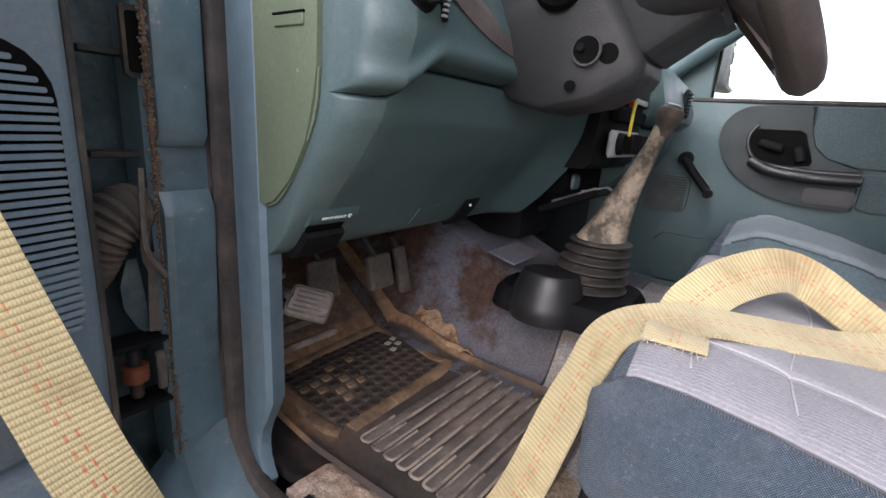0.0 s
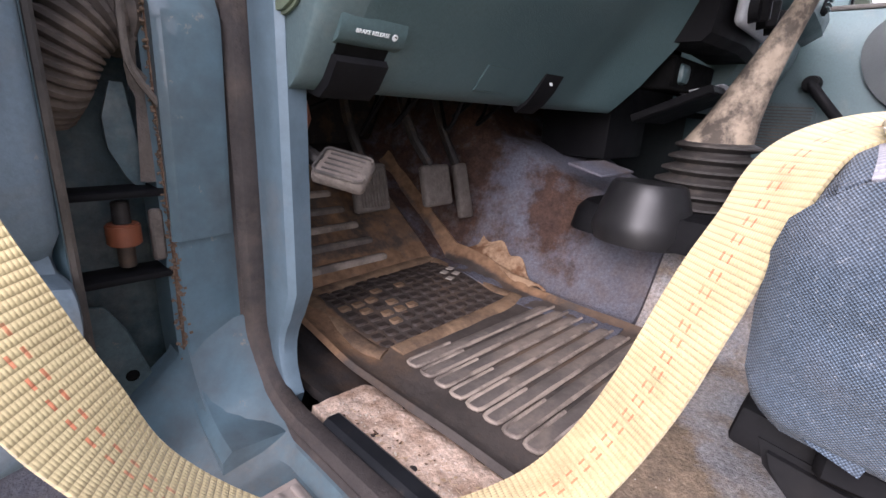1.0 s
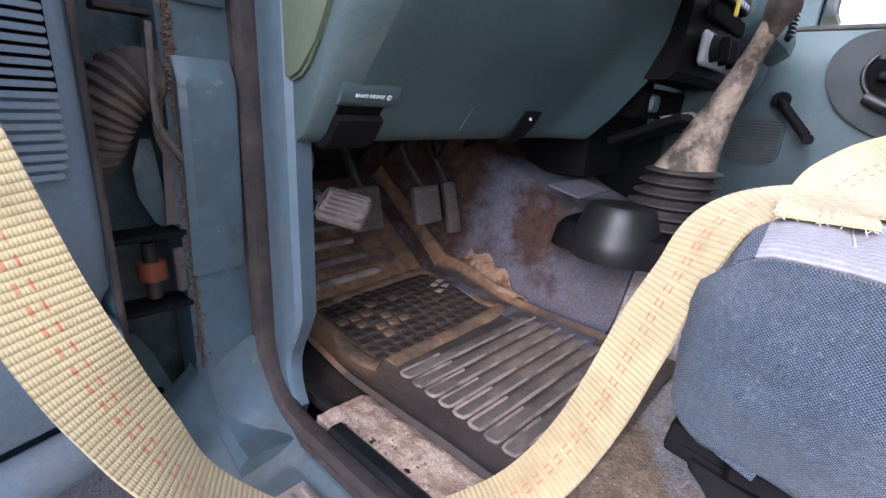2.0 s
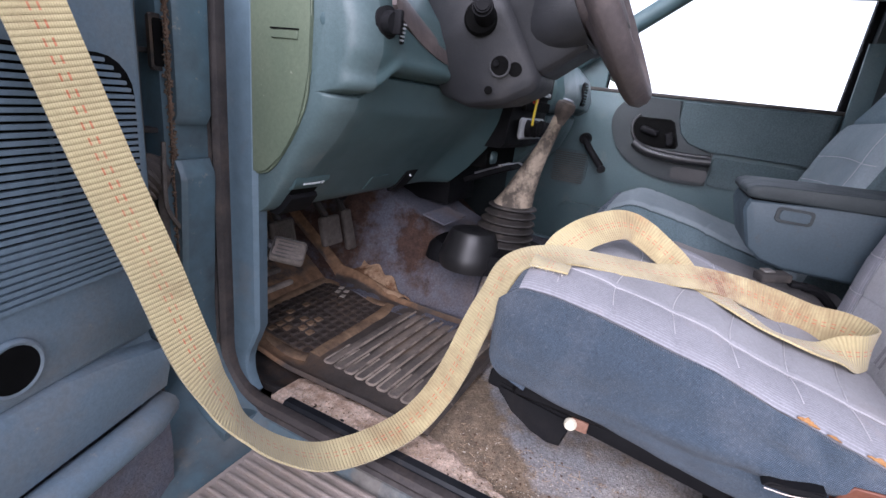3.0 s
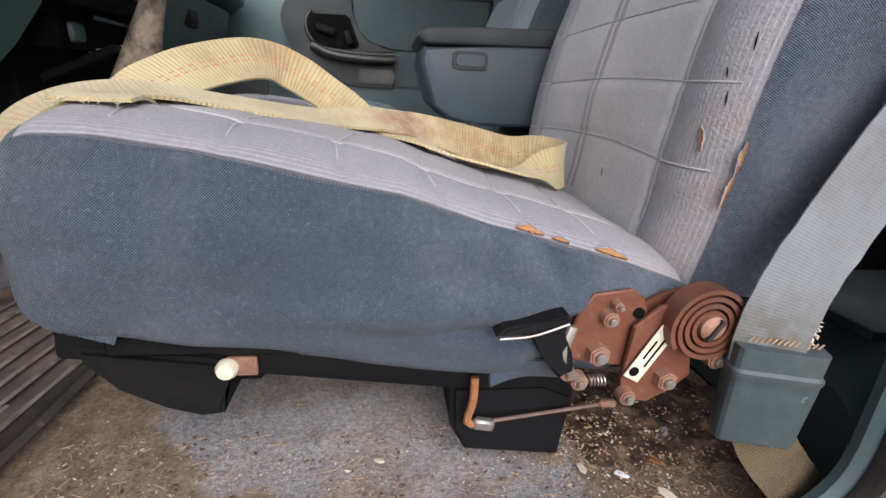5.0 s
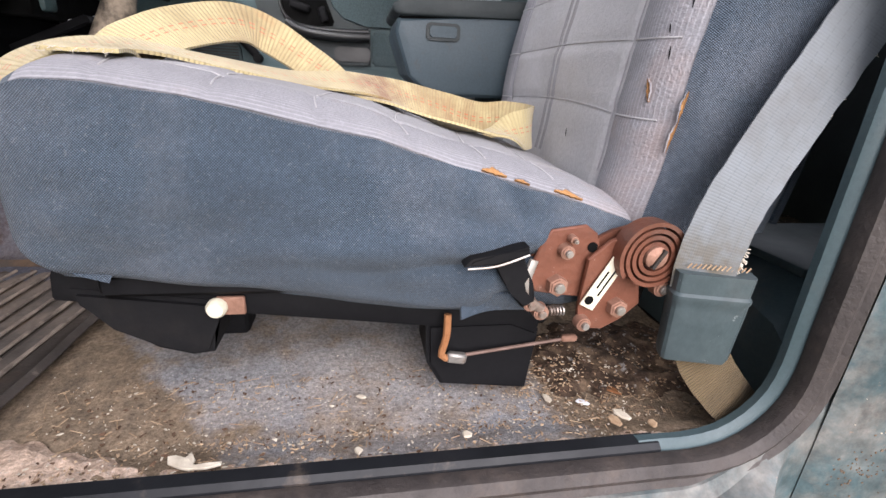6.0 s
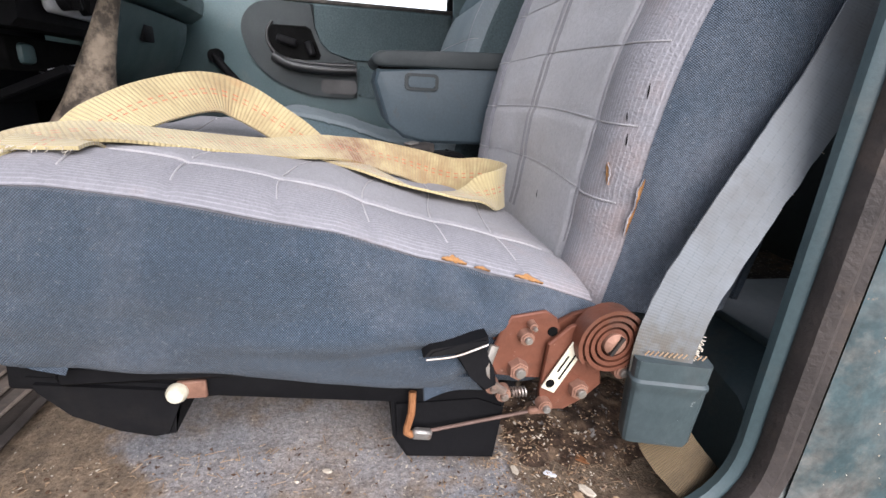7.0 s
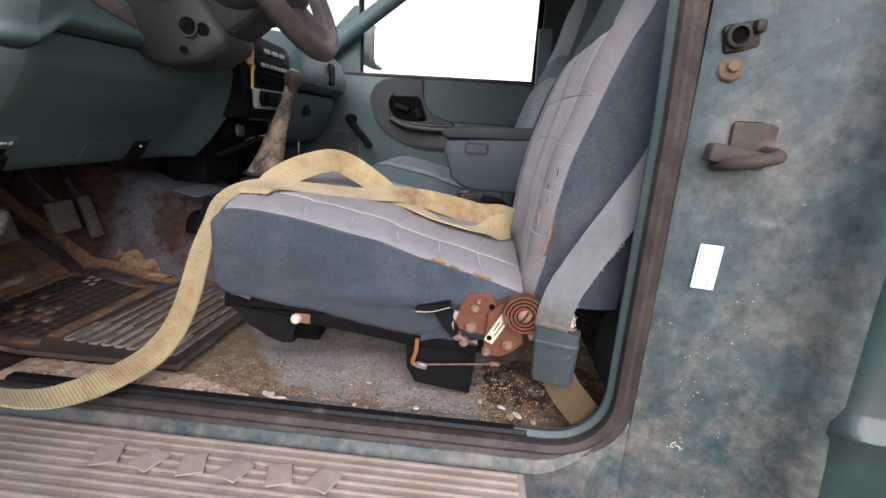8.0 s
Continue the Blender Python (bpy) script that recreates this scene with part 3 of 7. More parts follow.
    bpy.data.objects.remove(tmp)
    bm = bmesh.new()
    bm.from_mesh(me)
    bm.transform(m)
    return part(name, bm, material, parent)


# ---- the ground and the distance ----
bm = grid(40, 40, lambda s, t: (-400 + 800 * s, -400 + 800 * t, 0.0))
single("ground", bm, M["ground"], "rough grass and bare earth around the truck", "ground", kind="structure")


def bare_tree(x, y, h, seed):
    rng = random.Random(seed)
    ob = base("tree", (x, y, 0), "bare leafless tree with grey-brown branches", "tree", "bare trees behind the truck")
    part("trunk", tube([(x, y, 0), (x + 0.1, y, h * 0.4), (x - 0.1, y + 0.2, h)], lambda t: 0.2 * (1 - 0.85 * t), 8, 0.5), M["bark"], ob)
    bm = bmesh.new()
    for i in range(38):
        z = h * rng.uniform(0.25, 0.95)
        a, l = rng.uniform(0, 6.28), h * rng.uniform(0.12, 0.3)
        p = Vector((x, y, z))
        q = p + Vector((math.cos(a) * l, math.sin(a) * l, l * rng.uniform(0.3, 0.9)))
        add(bm, tube([p, (p + q) / 2 + Vector((0, 0, 0.1)), q], lambda t: 0.06 * (1 - 0.8 * t), 5, 0.5))
        for k in range(4):
            s = p.lerp(q, rng.uniform(0.3, 1))
            e = s + Vector((rng.uniform(-1, 1), rng.uniform(-1, 1), rng.uniform(0.1, 1))) * l * 0.4
            add(bm, cyl(s, e, 0.022, 0.006, 5))
    part("branches", bm, M["bark"], ob)
    return ob


def far_house(x, y):
    ob = base("house", (x, y, 0), "tan house with a low shingled gable roof", "house")
    part("wall", box((x, y, 1.6), (9, 7, 3.2), 0.02, 1), M["house"], ob)
    part("roof", slab([(y - 4, 3.1), (y + 4, 3.1), (y + 4, 3.3), (y, 4.9), (y - 4, 3.3)], "x", x - 5, x + 5), M["roof"], ob)
    for k in (-2.5, 0.5, 3):
        w = part("window", box((x + k, y + 3.5, 1.8), (1.0, 0.08, 1.2), 0.01, 1), M["white"], ob)
        part("pane", box((x + k, y + 3.55, 1.8), (0.85, 0.02, 1.05)), M["black"], w)
    return ob


far_house(21.0, -11.0)
for i, (x, y, h) in enumerate(((24, -24, 12), (29, -17, 13), (33, -27, 14), (38, -21, 13), (27, -31, 12), (42, -30, 15))):
    bare_tree(x, y, h, i)

# ---- the cab's shell ----
XL, XR, YA, YB, ZS = 0.30, 1.66, 0.612, -0.366, 0.543   # door seals left and right, front and rear pillar, sill height


def floor_z(x, y):
    """The carpeted floor: flat, rising to the toe board, with the gearbox hump in the middle."""
    z = 0.527 + 0.02 * step(0.55, 0.70, y) + 0.75 * max(0.0, y - 0.74)
    w = 0.13 + 0.035 * step(0.45, 0.9, y)
    d = abs(x - 0.985)
    hump = (0.135 + 0.10 * step(0.35, 0.85, y)) * (1 - step(w - 0.03, w + 0.088, d)) * step(-0.35, 0.1, y)
    return z + hump + 0.012 * step(0.37, 0.335, x)


def carpet_sheet(x0, x1, y0, y1, nx, ny, lift=0.0, amp=0.0025):
    return grid(nx, ny, lambda s, t: (lambda x, y: (x, y, floor_z(x, y) + lift + wob((x, y, 0), 28, amp) + wob((x, y, 4), 90, amp * 0.5)))(x0 + (x1 - x0) * s, y0 + (y1 - y0) * t))


floor = base("floor", (0.98, 0.1, 0.5), "dirty carpeted cab floor with a humped middle", "floor", kind="structure")
muddy(part("carpet", thicken(carpet_sheet(0.335, 1.64, -0.40, 0.40, 150, 90), 0.01), M["carpet"], floor, "grey-blue carpet stained brown with mud"),
      lambda x, y, z: max(0.62 * step(0.405, 0.35, x) * (0.30 + 0.70 * step(0.0, 0.13, y)), 0.80 * step(0.07, 0.17, y + 0.8 * (0.40 - x)), 0.75 * step(-0.13, -0.24, y), 0.55 * blob(x, y, 0.385, 0.10, 0.02, 0.06), 0.34 - 0.3 * blob(x, y, 0.44, 0.10, 0.05, 0.05)))
# blobs are mud by the boot; the last step paints shade below the dash
muddy(part("hump_carpet", thicken(carpet_sheet(0.69, 1.64, 0.40, 1.0, 120, 90, 0.0), 0.01), M["carpet_blue"], floor, "blue-grey carpet over the gearbox hump"),
      lambda x, y, z: max(0.75 * blob(x, y, 0.83, 0.58, 0.05, 0.09), 0.6 * blob(x, y, 0.775, 0.65, 0.03, 0.06), 0.55 * blob(x, y, 0.79, 0.52, 0.03, 0.02), 0.6 * step(0.60, 0.76, y)))
# muddy toe board whose colour also holds the shade under the dash
part("toe_carpet", thicken(carpet_sheet(0.335, 0.69, 0.40, 1.0, 60, 90, 0.0), 0.01), M["toe"], floor, "muddy toe board, darkened for the shade under the dash")
# the floor carpet goes on here in a copy darkened as shade
part("rear_carpet", thicken(carpet_sheet(0.335, 1.64, -1.10, -0.40, 100, 70, 0.0, 0.006), 0.01), M["rear_carpet"], floor, "littered carpet behind the seats, darkened for the shade there")
part("floor_pan", box((0.98, 0.0, 0.47), (1.36, 2.2, 0.05), 0.005, 1), M["dark_steel"], floor)
part("sill_carpet", thicken(grid(16, 160, lambda s, t: (lambda y, wd: (0.318 + wd * s, y, 0.5415 - 0.004 * s - 0.006 * step(0.75, 1.0, s) + wob((s * 2, t * 40, 0), 3, 0.003)))(-0.27 + 0.80 * t, 0.024 + 0.052 * step(0.10, 0.30, -0.27 + 0.80 * t) + wob((t * 40, 2, 0), 1.0, 0.010))), 0.012), M["carpet_edge"], floor, "tan dust-caked carpet edge along the sill")


def opening(x, r=0.085, top=1.30, side=0.0):
    """The line of a door opening's seal in its plane."""
    ya, yb, zs = YA + side, YB - side, ZS - 0.012 - side
    pts = [(x, ya + 0.008, top), (x, ya + 0.004, 0.95), (x, ya, zs + r + 0.03)]
    pts += [(x, ya - r * (1 - math.cos(radians(a))), zs + r * (1 - math.sin(radians(a)))) for a in (10, 30, 50, 70, 90)]
    pts += [(x, ya - r - 0.025, zs), (x, yb + r + 0.025, zs)]
    pts += [(x, yb + r * (1 - math.sin(radians(a))), zs + r * (1 - math.cos(radians(a)))) for a in (0, 22, 45, 68, 90)]
    pts += [(x, yb, zs + r + 0.03), (x, yb, 0.95), (x, yb + 0.012, top)]
    return pts


def strip(line, prof, taper=0):
    """Sweeps a small (x, outward) profile along a line in a plane x = const; outward is away from the opening."""
    even = []
    for a, b in zip(line, line[1:]):
        a, b = Vector(a), Vector(b)
        n = max(1, round((b - a).length / 0.03))
        even += [a.lerp(b, k / n) for k in range(n)]
    L = smooth_line(even + [Vector(line[-1])], 0.012)
    rings = []
    for i, p in enumerate(L):
        t = (L[min(i + 1, len(L) - 1)] - L[max(i - 1, 0)]).normalized()
        o = Vector((1, 0, 0)).cross(t).normalized()
        f = 1.0 if not taper else min(1.0, (len(L) - 1 - i) / taper)
        rings.append([p + Vector((dx * (0.55 + 0.45 * f), 0, 0)) + o * (d * (0.15 + 0.85 * f) if d < 0 else d) for dx, d in prof])
    return loft(rings)


shell = base("cab_shell", (0.98, 0.0, 0.45), "weathered teal cab shell of an old pickup truck", "truck cab", kind="structure")
# rubber seal with a groove, inner flange and outer jamb round the driver's opening
seal_prof = [(a * 1.08, b * 1.12) for a, b in [(0.006, -0.012), (0.010, -0.010), (0.011, -0.004), (0.007, -0.002), (0.009, 0.003), (0.004, 0.008), (-0.007, 0.009), (-0.010, 0.004), (-0.007, 0.0), (-0.009, -0.005), (-0.004, -0.011)]]
part("door_seal", strip(opening(XL), seal_prof), M["seal"], shell, "brown-stained rubber door seal")
part("door_seal", strip(opening(XR), [(-a, b) for a, b in seal_prof]), M["seal"], shell, "brown-stained rubber door seal")
inner = [(0.009, -0.004), (0.010, -0.010), (0.012, -0.020), (0.010, -0.028), (0.013, -0.052), (0.019, -0.057), (0.040, -0.050), (0.045, 0.03), (0.009, 0.03)]
inner_b = [(0.009, -0.004), (0.011, -0.014), (0.016, -0.019), (0.023, -0.018), (0.028, -0.009), (0.028, 0.03), (0.009, 0.03)]
OPL = opening(XL)
OPR = opening(XR)
part("front_pillar_trim", strip(OPL[:7], inner, 9), M["paint_in"], shell, "pale teal painted pillar flange")
part("rear_pillar_trim", strip([(XL, -0.235, ZS - 0.012)] + OPL[10:], inner_b), M["trim_teal"], shell, "teal inner pillar trim")
part("front_pillar_trim", strip(OPR[:6], [(-a, b) for a, b in inner_b]), M["teal"], shell)
part("rear_pillar_trim", strip(OPR[11:], [(-a, b) for a, b in inner_b]), M["teal"], shell)
# front pillar: painted jamb facing the rear
jamb = [(0.0, 0.010), (-0.012, 0.002), (-0.060, -0.004), (-0.068, 0.004), (-0.068, 0.05), (0.0, 0.05)]
part("front_jamb", strip(OPL[:8], jamb), M["paint"], shell, "scratched blue-teal painted door jamb")
part("jamb_step", loft([[Vector((x, YA - d - 0.004 * (x < 0.26), z)) for x, d in ((0.236, o), (0.242, o + 0.004), (0.282, o + 0.003), (0.287, o), (0.287, -0.02), (0.236, -0.02))] for z, o in ((0.70, 0.0), (0.76, 0.004), (0.872, 0.010), (0.880, 0.009), (0.897, 0.0))]), M["paint"], shell)
part("jamb_step", loft([[Vector((x, YA - d, z)) for x, d in ((0.240, o), (0.246, o + 0.004), (0.280, o + 0.003), (0.285, o), (0.285, -0.02), (0.240, -0.02))] for z, o in ((0.94, 0.0), (0.952, 0.008), (1.20, 0.008), (1.22, 0.0))]), M["paint"], shell)
# rear pillar: muddy jamb
rj = [(0.290, -0.374), (0.282, -0.388), (0.277, -0.43), (0.270, -0.47), (0.262, -0.497), (0.250, -0.512), (0.236, -0.520), (0.222, -0.526), (0.212, -0.536), (0.206, -0.552), (0.204, -0.58), (0.212, -1.2), (0.30, -1.2), (0.32, -0.42), (0.305, -0.392)]
muddy(part("rear_jamb", loft([[Vector((x, y, 0.40 + 1.02 * k / 60)) for x, y in rj] for k in range(61)]), M["paint_mud"], shell, "muddy teal painted rear door jamb"),
      lambda x, y, z: max(0.40 * step(0.74, 0.61, z), 0.5 * blob(y, z, -0.455, 0.862, 0.03, 0.012), 0.30 * step(0.9, 0.72, z), 0.35 * blob(y, z, -0.49, 0.95, 0.02, 0.10), 0.4 * blob(y, z, -0.40, 0.99, 0.012, 0.03)) + 0.12 * blob(y, z, -0.44, 0.86, 0.03, 0.03))
quarter = ((0.235, 0.42), (0.208, 0.50), (0.199, 0.62), (0.195, 0.650), (0.188, 0.661), (0.186, 0.667), (0.192, 0.674), (0.199, 0.690), (0.196, 0.80), (0.197, 0.95), (0.205, 1.05), (0.225, 1.13), (0.26, 1.16), (0.28, 1.16), (0.28, 0.42))
part("quarter_panel", loft([[Vector((x + d, y, z)) for x, z in quarter] for y, d in ((-0.535, 0.022), (-0.545, 0.006), (-0.56, 0.0), (-0.9, 0.0), (-1.7, 0.0))]), M["paint_dark"], shell, "dark glossy teal outer body side")
rng = random.Random(33)
for n_, y0_, z0_, sy_, sz_, size, mat_, lab in ((16, -0.424, 0.577, 0.006, 0.006, 0.0013, "debris_w", "white paint chips on the jamb"), (60, -0.415, 0.535, 0.016, 0.012, 0.0011, "crumbs", "brown rust specks on the jamb"), (40, -0.44, 0.70, 0.035, 0.09, 0.0007, "debris_w", "fine pale flecks on the jamb")):
    bm = bmesh.new()
    for _ in range(n_):
        y, z, k = rng.gauss(y0_, sy_), rng.gauss(z0_, sz_), rng.uniform(0.5, 1.2) * size
        y = min(-0.392, max(-0.468, y))
        x = 0.282 - 0.005 * (-0.388 - y) / 0.042 if y > -0.43 else 0.277 - 0.007 * (-0.43 - y) / 0.04
        add(bm, box((x - 0.0002, y, z), (0.0008, k * rng.uniform(0.7, 1.8), k * rng.uniform(0.7, 1.8)), 0.0, 1, rot("X", rng.uniform(0, 90))))
    tagged(part("paint_chips", bm, M[mat_], shell, lab), kind="stuff")
# sill: scuff strip and stepped rocker with ribs
part("scuff_strip", loft([[Vector((x, y, z)) for x, z in ((0.329, 0.532), (0.329, 0.5445), (0.325, 0.5485), (0.313, 0.549), (0.309, 0.5455), (0.308, 0.532))] for y in (0.497, 0.49, 0.3, 0.1, -0.1, -0.248, -0.252)]), M["scuff"], shell, "black plastic sill scuff strip")
SILL_F = ((0.300, 0.528), (0.287, 0.525), (0.279, 0.511), (0.20, 0.505), (0.15, 0.502), (0.135, 0.49), (0.13, 0.36), (0.30, 0.36))
SILL_A = ((0.300, 0.528), (0.290, 0.526), (0.238, 0.521), (0.230, 0.511), (0.16, 0.502), (0.135, 0.49), (0.13, 0.36), (0.30, 0.36))
SILL_B = ((0.302, 0.528), (0.297, 0.525), (0.294, 0.516), (0.292, 0.498), (0.291, 0.47), (0.291, 0.43), (0.291, 0.36), (0.302, 0.36))


def sill_ring(y):
    """The sill's section, sweeping up into the pillars at both ends."""
    r = 0.11
    da, db = min(max(0.0, y - (YA - r)), r * 0.98), min(max(0.0, (YB + r) - y), r * 0.98)
    d, end = (da, SILL_A) if da > db else (db, SILL_B)
    h = r - math.sqrt(r * r - d * d)
    w = step(0.0, 0.07 if end is SILL_A else 0.105, d)
    return [Vector((fx + (ex_ - fx) * w, y, fz + (ez_ - fz) * w + h * k)) for (fx, fz), (ex_, ez_), k in zip(SILL_F, end, (1, 1, 1, 0.85, 0.3, 0, 0, 0) if end is SILL_A else (1, 1, 1, 1, 0.9, 0.5, 0, 0))]


muddy(part("rocker", loft([sill_ring(0.64 - 0.34 * k / 50) for k in range(51)]), M["paint_foot"], shell, "dusty pillar foot and stepped sill"), lambda x, y, z: 0.10 + 0.3 * step(0.45, 0.30, y) + 0.22 * step(0.60, 0.53, z))
muddy(part("rocker", loft([sill_ring(0.30 - 0.695 * k / 90) for k in range(91)]), M["paint_mud"], shell, "muddy stepped sill"), lambda x, y, z: 0.40)
step_plate = base("sill_step", (0.21, 0.1, 0.50), "mud-caked ribbed sill step plate", "step plate")
part("plate", box((0.212, 0.12, 0.509), (0.13, 0.74, 0.006), 0.002, 1), M["rocker"], step_plate)
for k in range(9):
    part("rib", box((0.155 + 0.0142 * k, 0.12, 0.5135), (0.006, 0.72, 0.005), 0.002, 2), M["rocker"], step_plate)
for k in range(6):
    part("raised_mark", box((0.222, 0.27 - 0.055 * k, 0.517), (0.034, 0.030, 0.003), 0.001, 1, rot("Z", 20 * (-1) ** k)), M["rocker"], step_plate)
# kick panels too carry the footwell's shade in their colour
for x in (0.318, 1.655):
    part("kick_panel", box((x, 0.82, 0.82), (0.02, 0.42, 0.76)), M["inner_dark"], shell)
# firewall, rear wall, roof, side walls behind the doors, passenger sill
part("firewall", box((0.98, 1.02, 0.80), (1.40, 0.03, 0.85), 0.0), M["dark_steel"], shell)
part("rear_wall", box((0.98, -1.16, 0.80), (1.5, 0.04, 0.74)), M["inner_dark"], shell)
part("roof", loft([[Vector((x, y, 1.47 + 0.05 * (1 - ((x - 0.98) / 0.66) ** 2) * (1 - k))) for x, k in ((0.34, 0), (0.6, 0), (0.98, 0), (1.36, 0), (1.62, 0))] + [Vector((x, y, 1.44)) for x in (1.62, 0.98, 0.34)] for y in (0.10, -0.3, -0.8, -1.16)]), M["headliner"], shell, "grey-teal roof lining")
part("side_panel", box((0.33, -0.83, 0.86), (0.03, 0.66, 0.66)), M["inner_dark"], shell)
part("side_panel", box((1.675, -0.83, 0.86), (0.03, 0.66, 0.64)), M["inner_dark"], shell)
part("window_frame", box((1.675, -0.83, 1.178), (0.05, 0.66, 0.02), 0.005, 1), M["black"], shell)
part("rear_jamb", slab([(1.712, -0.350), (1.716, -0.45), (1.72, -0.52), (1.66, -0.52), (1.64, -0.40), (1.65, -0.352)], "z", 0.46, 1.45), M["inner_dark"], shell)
part("passenger_sill", box((1.70, 0.12, 0.50), (0.12, 1.0, 0.09), 0.01, 2), M["paint"], shell)
part("window_pillar", box((1.675, -1.10, 1.32), (0.04, 0.12, 0.30), 0.005, 1), M["inner_dark"], shell)
part("window_pillar", box((0.33, -1.10, 1.32), (0.04, 0.12, 0.30), 0.005, 1), M["inner_dark"], shell)
part("roof_rail", box((1.665, -0.4, 1.44), (0.05, 1.5, 0.05), 0.012, 2), M["headliner"], shell)
part("roof_rail", box((0.315, -0.4, 1.44), (0.05, 1.5, 0.05), 0.012, 2), M["headliner"], shell)
for x in (0.345, 1.635):
    part("windscreen_pillar", tube([(x, 0.56, 1.10), (x, 0.42, 1.22), (x, 0.10, 1.46)], 0.030, 10, 0.05), M["teal"], shell)
part("cowl", box((0.98, 0.80, 1.165), (1.34, 0.46, 0.02), 0.005, 1), M["black"], shell)
screen = base("windscreen", (0.98, 0.6, 1.15), "clear slanted windscreen glass", "windscreen", kind="structure")
g = part("pane", loft([[Vector((x, y, z)) for y, z in ((0.86, 1.17), (0.10, 1.475), (0.10, 1.48), (0.86, 1.176))] for x in (0.35, 0.98, 1.63)]), M["glass"], screen)
g.visible_shadow = False

# ---- dashboard ----
dash = base("dashboard", (0.98, 0.5, 0.82), "dark teal moulded vinyl dashboard, dusty and worn", "dashboard")


def crease_z(x):
    return 1.000 + 0.029 * step(0.352, 0.394, x)


def dash_front(x, z):
    """Where the dashboard's face lies at a height z: lower knee panel, crease, upper pad."""
    low = curve1([(0.830, 0.552), (0.838, 0.540), (0.87, 0.516), (0.90, 0.492), (0.94, 0.458), (0.98, 0.430), (1.03, 0.415)], z)
    up = curve1([(0.99, 0.418), (1.02, 0.405), (1.05, 0.395), (1.08, 0.396), (1.11, 0.408), (1.14, 0.432), (1.165, 0.470)], z)
    c = crease_z(x)
    y = low if z < c else up
    y += 0.013 * math.exp(-((z - c) / 0.0028) ** 2) - 0.007 * math.exp(-((z - c - 0.012) / 0.008) ** 2)
    right = step(0.74, 0.86, x)          # towards the middle the face comes forward and turns flat
    y = y * (1 - right) + right * curve1([(0.83, 0.50), (0.87, 0.455), (0.92, 0.415), (0.97, 0.400), (1.06, 0.388), (1.11, 0.40), (1.165, 0.45)], z)
    corner = max(0.0, 0.050 - (x - 0.320)) / 0.050    # rounded outer corner
    return y + (0.006 + 0.024 * step(0.85, 0.93, z)) * (1 - math.sqrt(max(0.0, 1 - corner ** 2)))




def dash_levels(x):
    """Heights at which the face is drawn: close together round the crease."""
    c = crease_z(x)
    return [0.830 + (c - 0.008 - 0.830) * k / 34 for k in range(35)] + [c + 0.0011 * k for k in range(-6, 7)] + [c + 0.010 + (1.165 - c - 0.010) * k / 28 for k in range(29)]


XD = [0.320, 0.321, 0.3235, 0.327, 0.332, 0.338, 0.346, 0.356, 0.366] + [0.366 + 0.454 * k / 36 for k in range(1, 37)]
def dash_skin(xs):
    return loft([[Vector((x, dash_front(x, z), z)) for z in dash_levels(x)] + [Vector((x, 0.62, 1.165)), Vector((x, 0.62, 0.845)), Vector((x, 0.565, 0.832))] for x in xs])


# same moulding as the knee panel, its sky-lit corner set off by colour
part("end_trim", dash_skin(XD[:8]), M["dash_end"], dash, "rounded dash end, grey-teal paled for the sky's light", angle=50)
part("knee_panel", dash_skin(XD[7:]), M["dash"], dash, "dark teal lower dash panel", angle=50)
# end face with the fuse box cover
fuse = part("fuse_cover", slab([(0.576, 1.16), (0.576, 0.884), (0.552, 0.884), (0.538, 0.889), (0.526, 0.899), (0.513, 0.915), (0.500, 0.934), (0.487, 0.956), (0.478, 0.975), (0.473, 0.994), (0.471, 1.02), (0.470, 1.08), (0.472, 1.16)], "x", 0.314, 0.322, 0.003, 2), M["fuse"], dash, "scratched olive-green fuse box cover")
part("recess", box((0.3135, 0.508, 1.058), (0.003, 0.042, 0.010), 0.001, 1), M["fuse"], fuse)
# black line painting the shade along the recess's upper edge
part("recess_edge", box((0.3130, 0.508, 1.064), (0.003, 0.044, 0.0016)), M["print_hole"], fuse)
part("end_gap", box((0.318, 0.580, 1.02), (0.006, 0.006, 0.28), 0.001, 1), M["rust"], dash)
part("end_dimple", lathe([(0.0, 0.0), (0.0085, 0.0), (0.006, 0.001), (0.0, 0.0012)], (0.3215, 0.452, 1.078), (-1, -0.3, 0), 18), M["teal"], dash)
# brake release handle under its raised lip, with lettering
part("brake_release", loft([[Vector((x, y, z)) for y, z in ((0.533, 0.858), (0.522, 0.857), (0.519, 0.852), (0.532, 0.834), (0.546, 0.824), (0.565, 0.828), (0.56, 0.85))] for x in (0.341, 0.344, 0.390, 0.393)]), M["black"], dash, "black parking brake release handle")
part("lip", loft([[Vector((x, dash_front(x, z) - d, z)) for z, d in ((0.865, 0.0), (0.8665, 0.0040), (0.869, 0.0062), (0.878, 0.0040), (0.882, 0.0018), (0.885, 0.0), (0.884, -0.01), (0.865, -0.01))] for x in (0.338, 0.342, 0.370, 0.396, 0.401)]), M["dash"], dash)
part("release_slot", loft([[Vector((x, dash_front(x, z) - d, z)) for z, d in ((0.857, -0.004), (0.857, 0.0012), (0.8655, 0.0012), (0.8655, -0.004))] for x in (0.342, 0.392)]), M["print_hole"], dash, "dark slot above the handle")
lean = math.atan2(0.004, dash_front(0.366, 0.8765) - dash_front(0.366, 0.8725) + 0.0006)
txt = Matrix.Translation((0.366, dash_front(0.366, 0.8745) - 0.0066, 0.8745)) @ Matrix.Rotation(math.atan2(dash_front(0.386, 0.8745) - dash_front(0.346, 0.8745), 0.04), 4, "Z") @ Matrix.Rotation(lean, 4, "X")
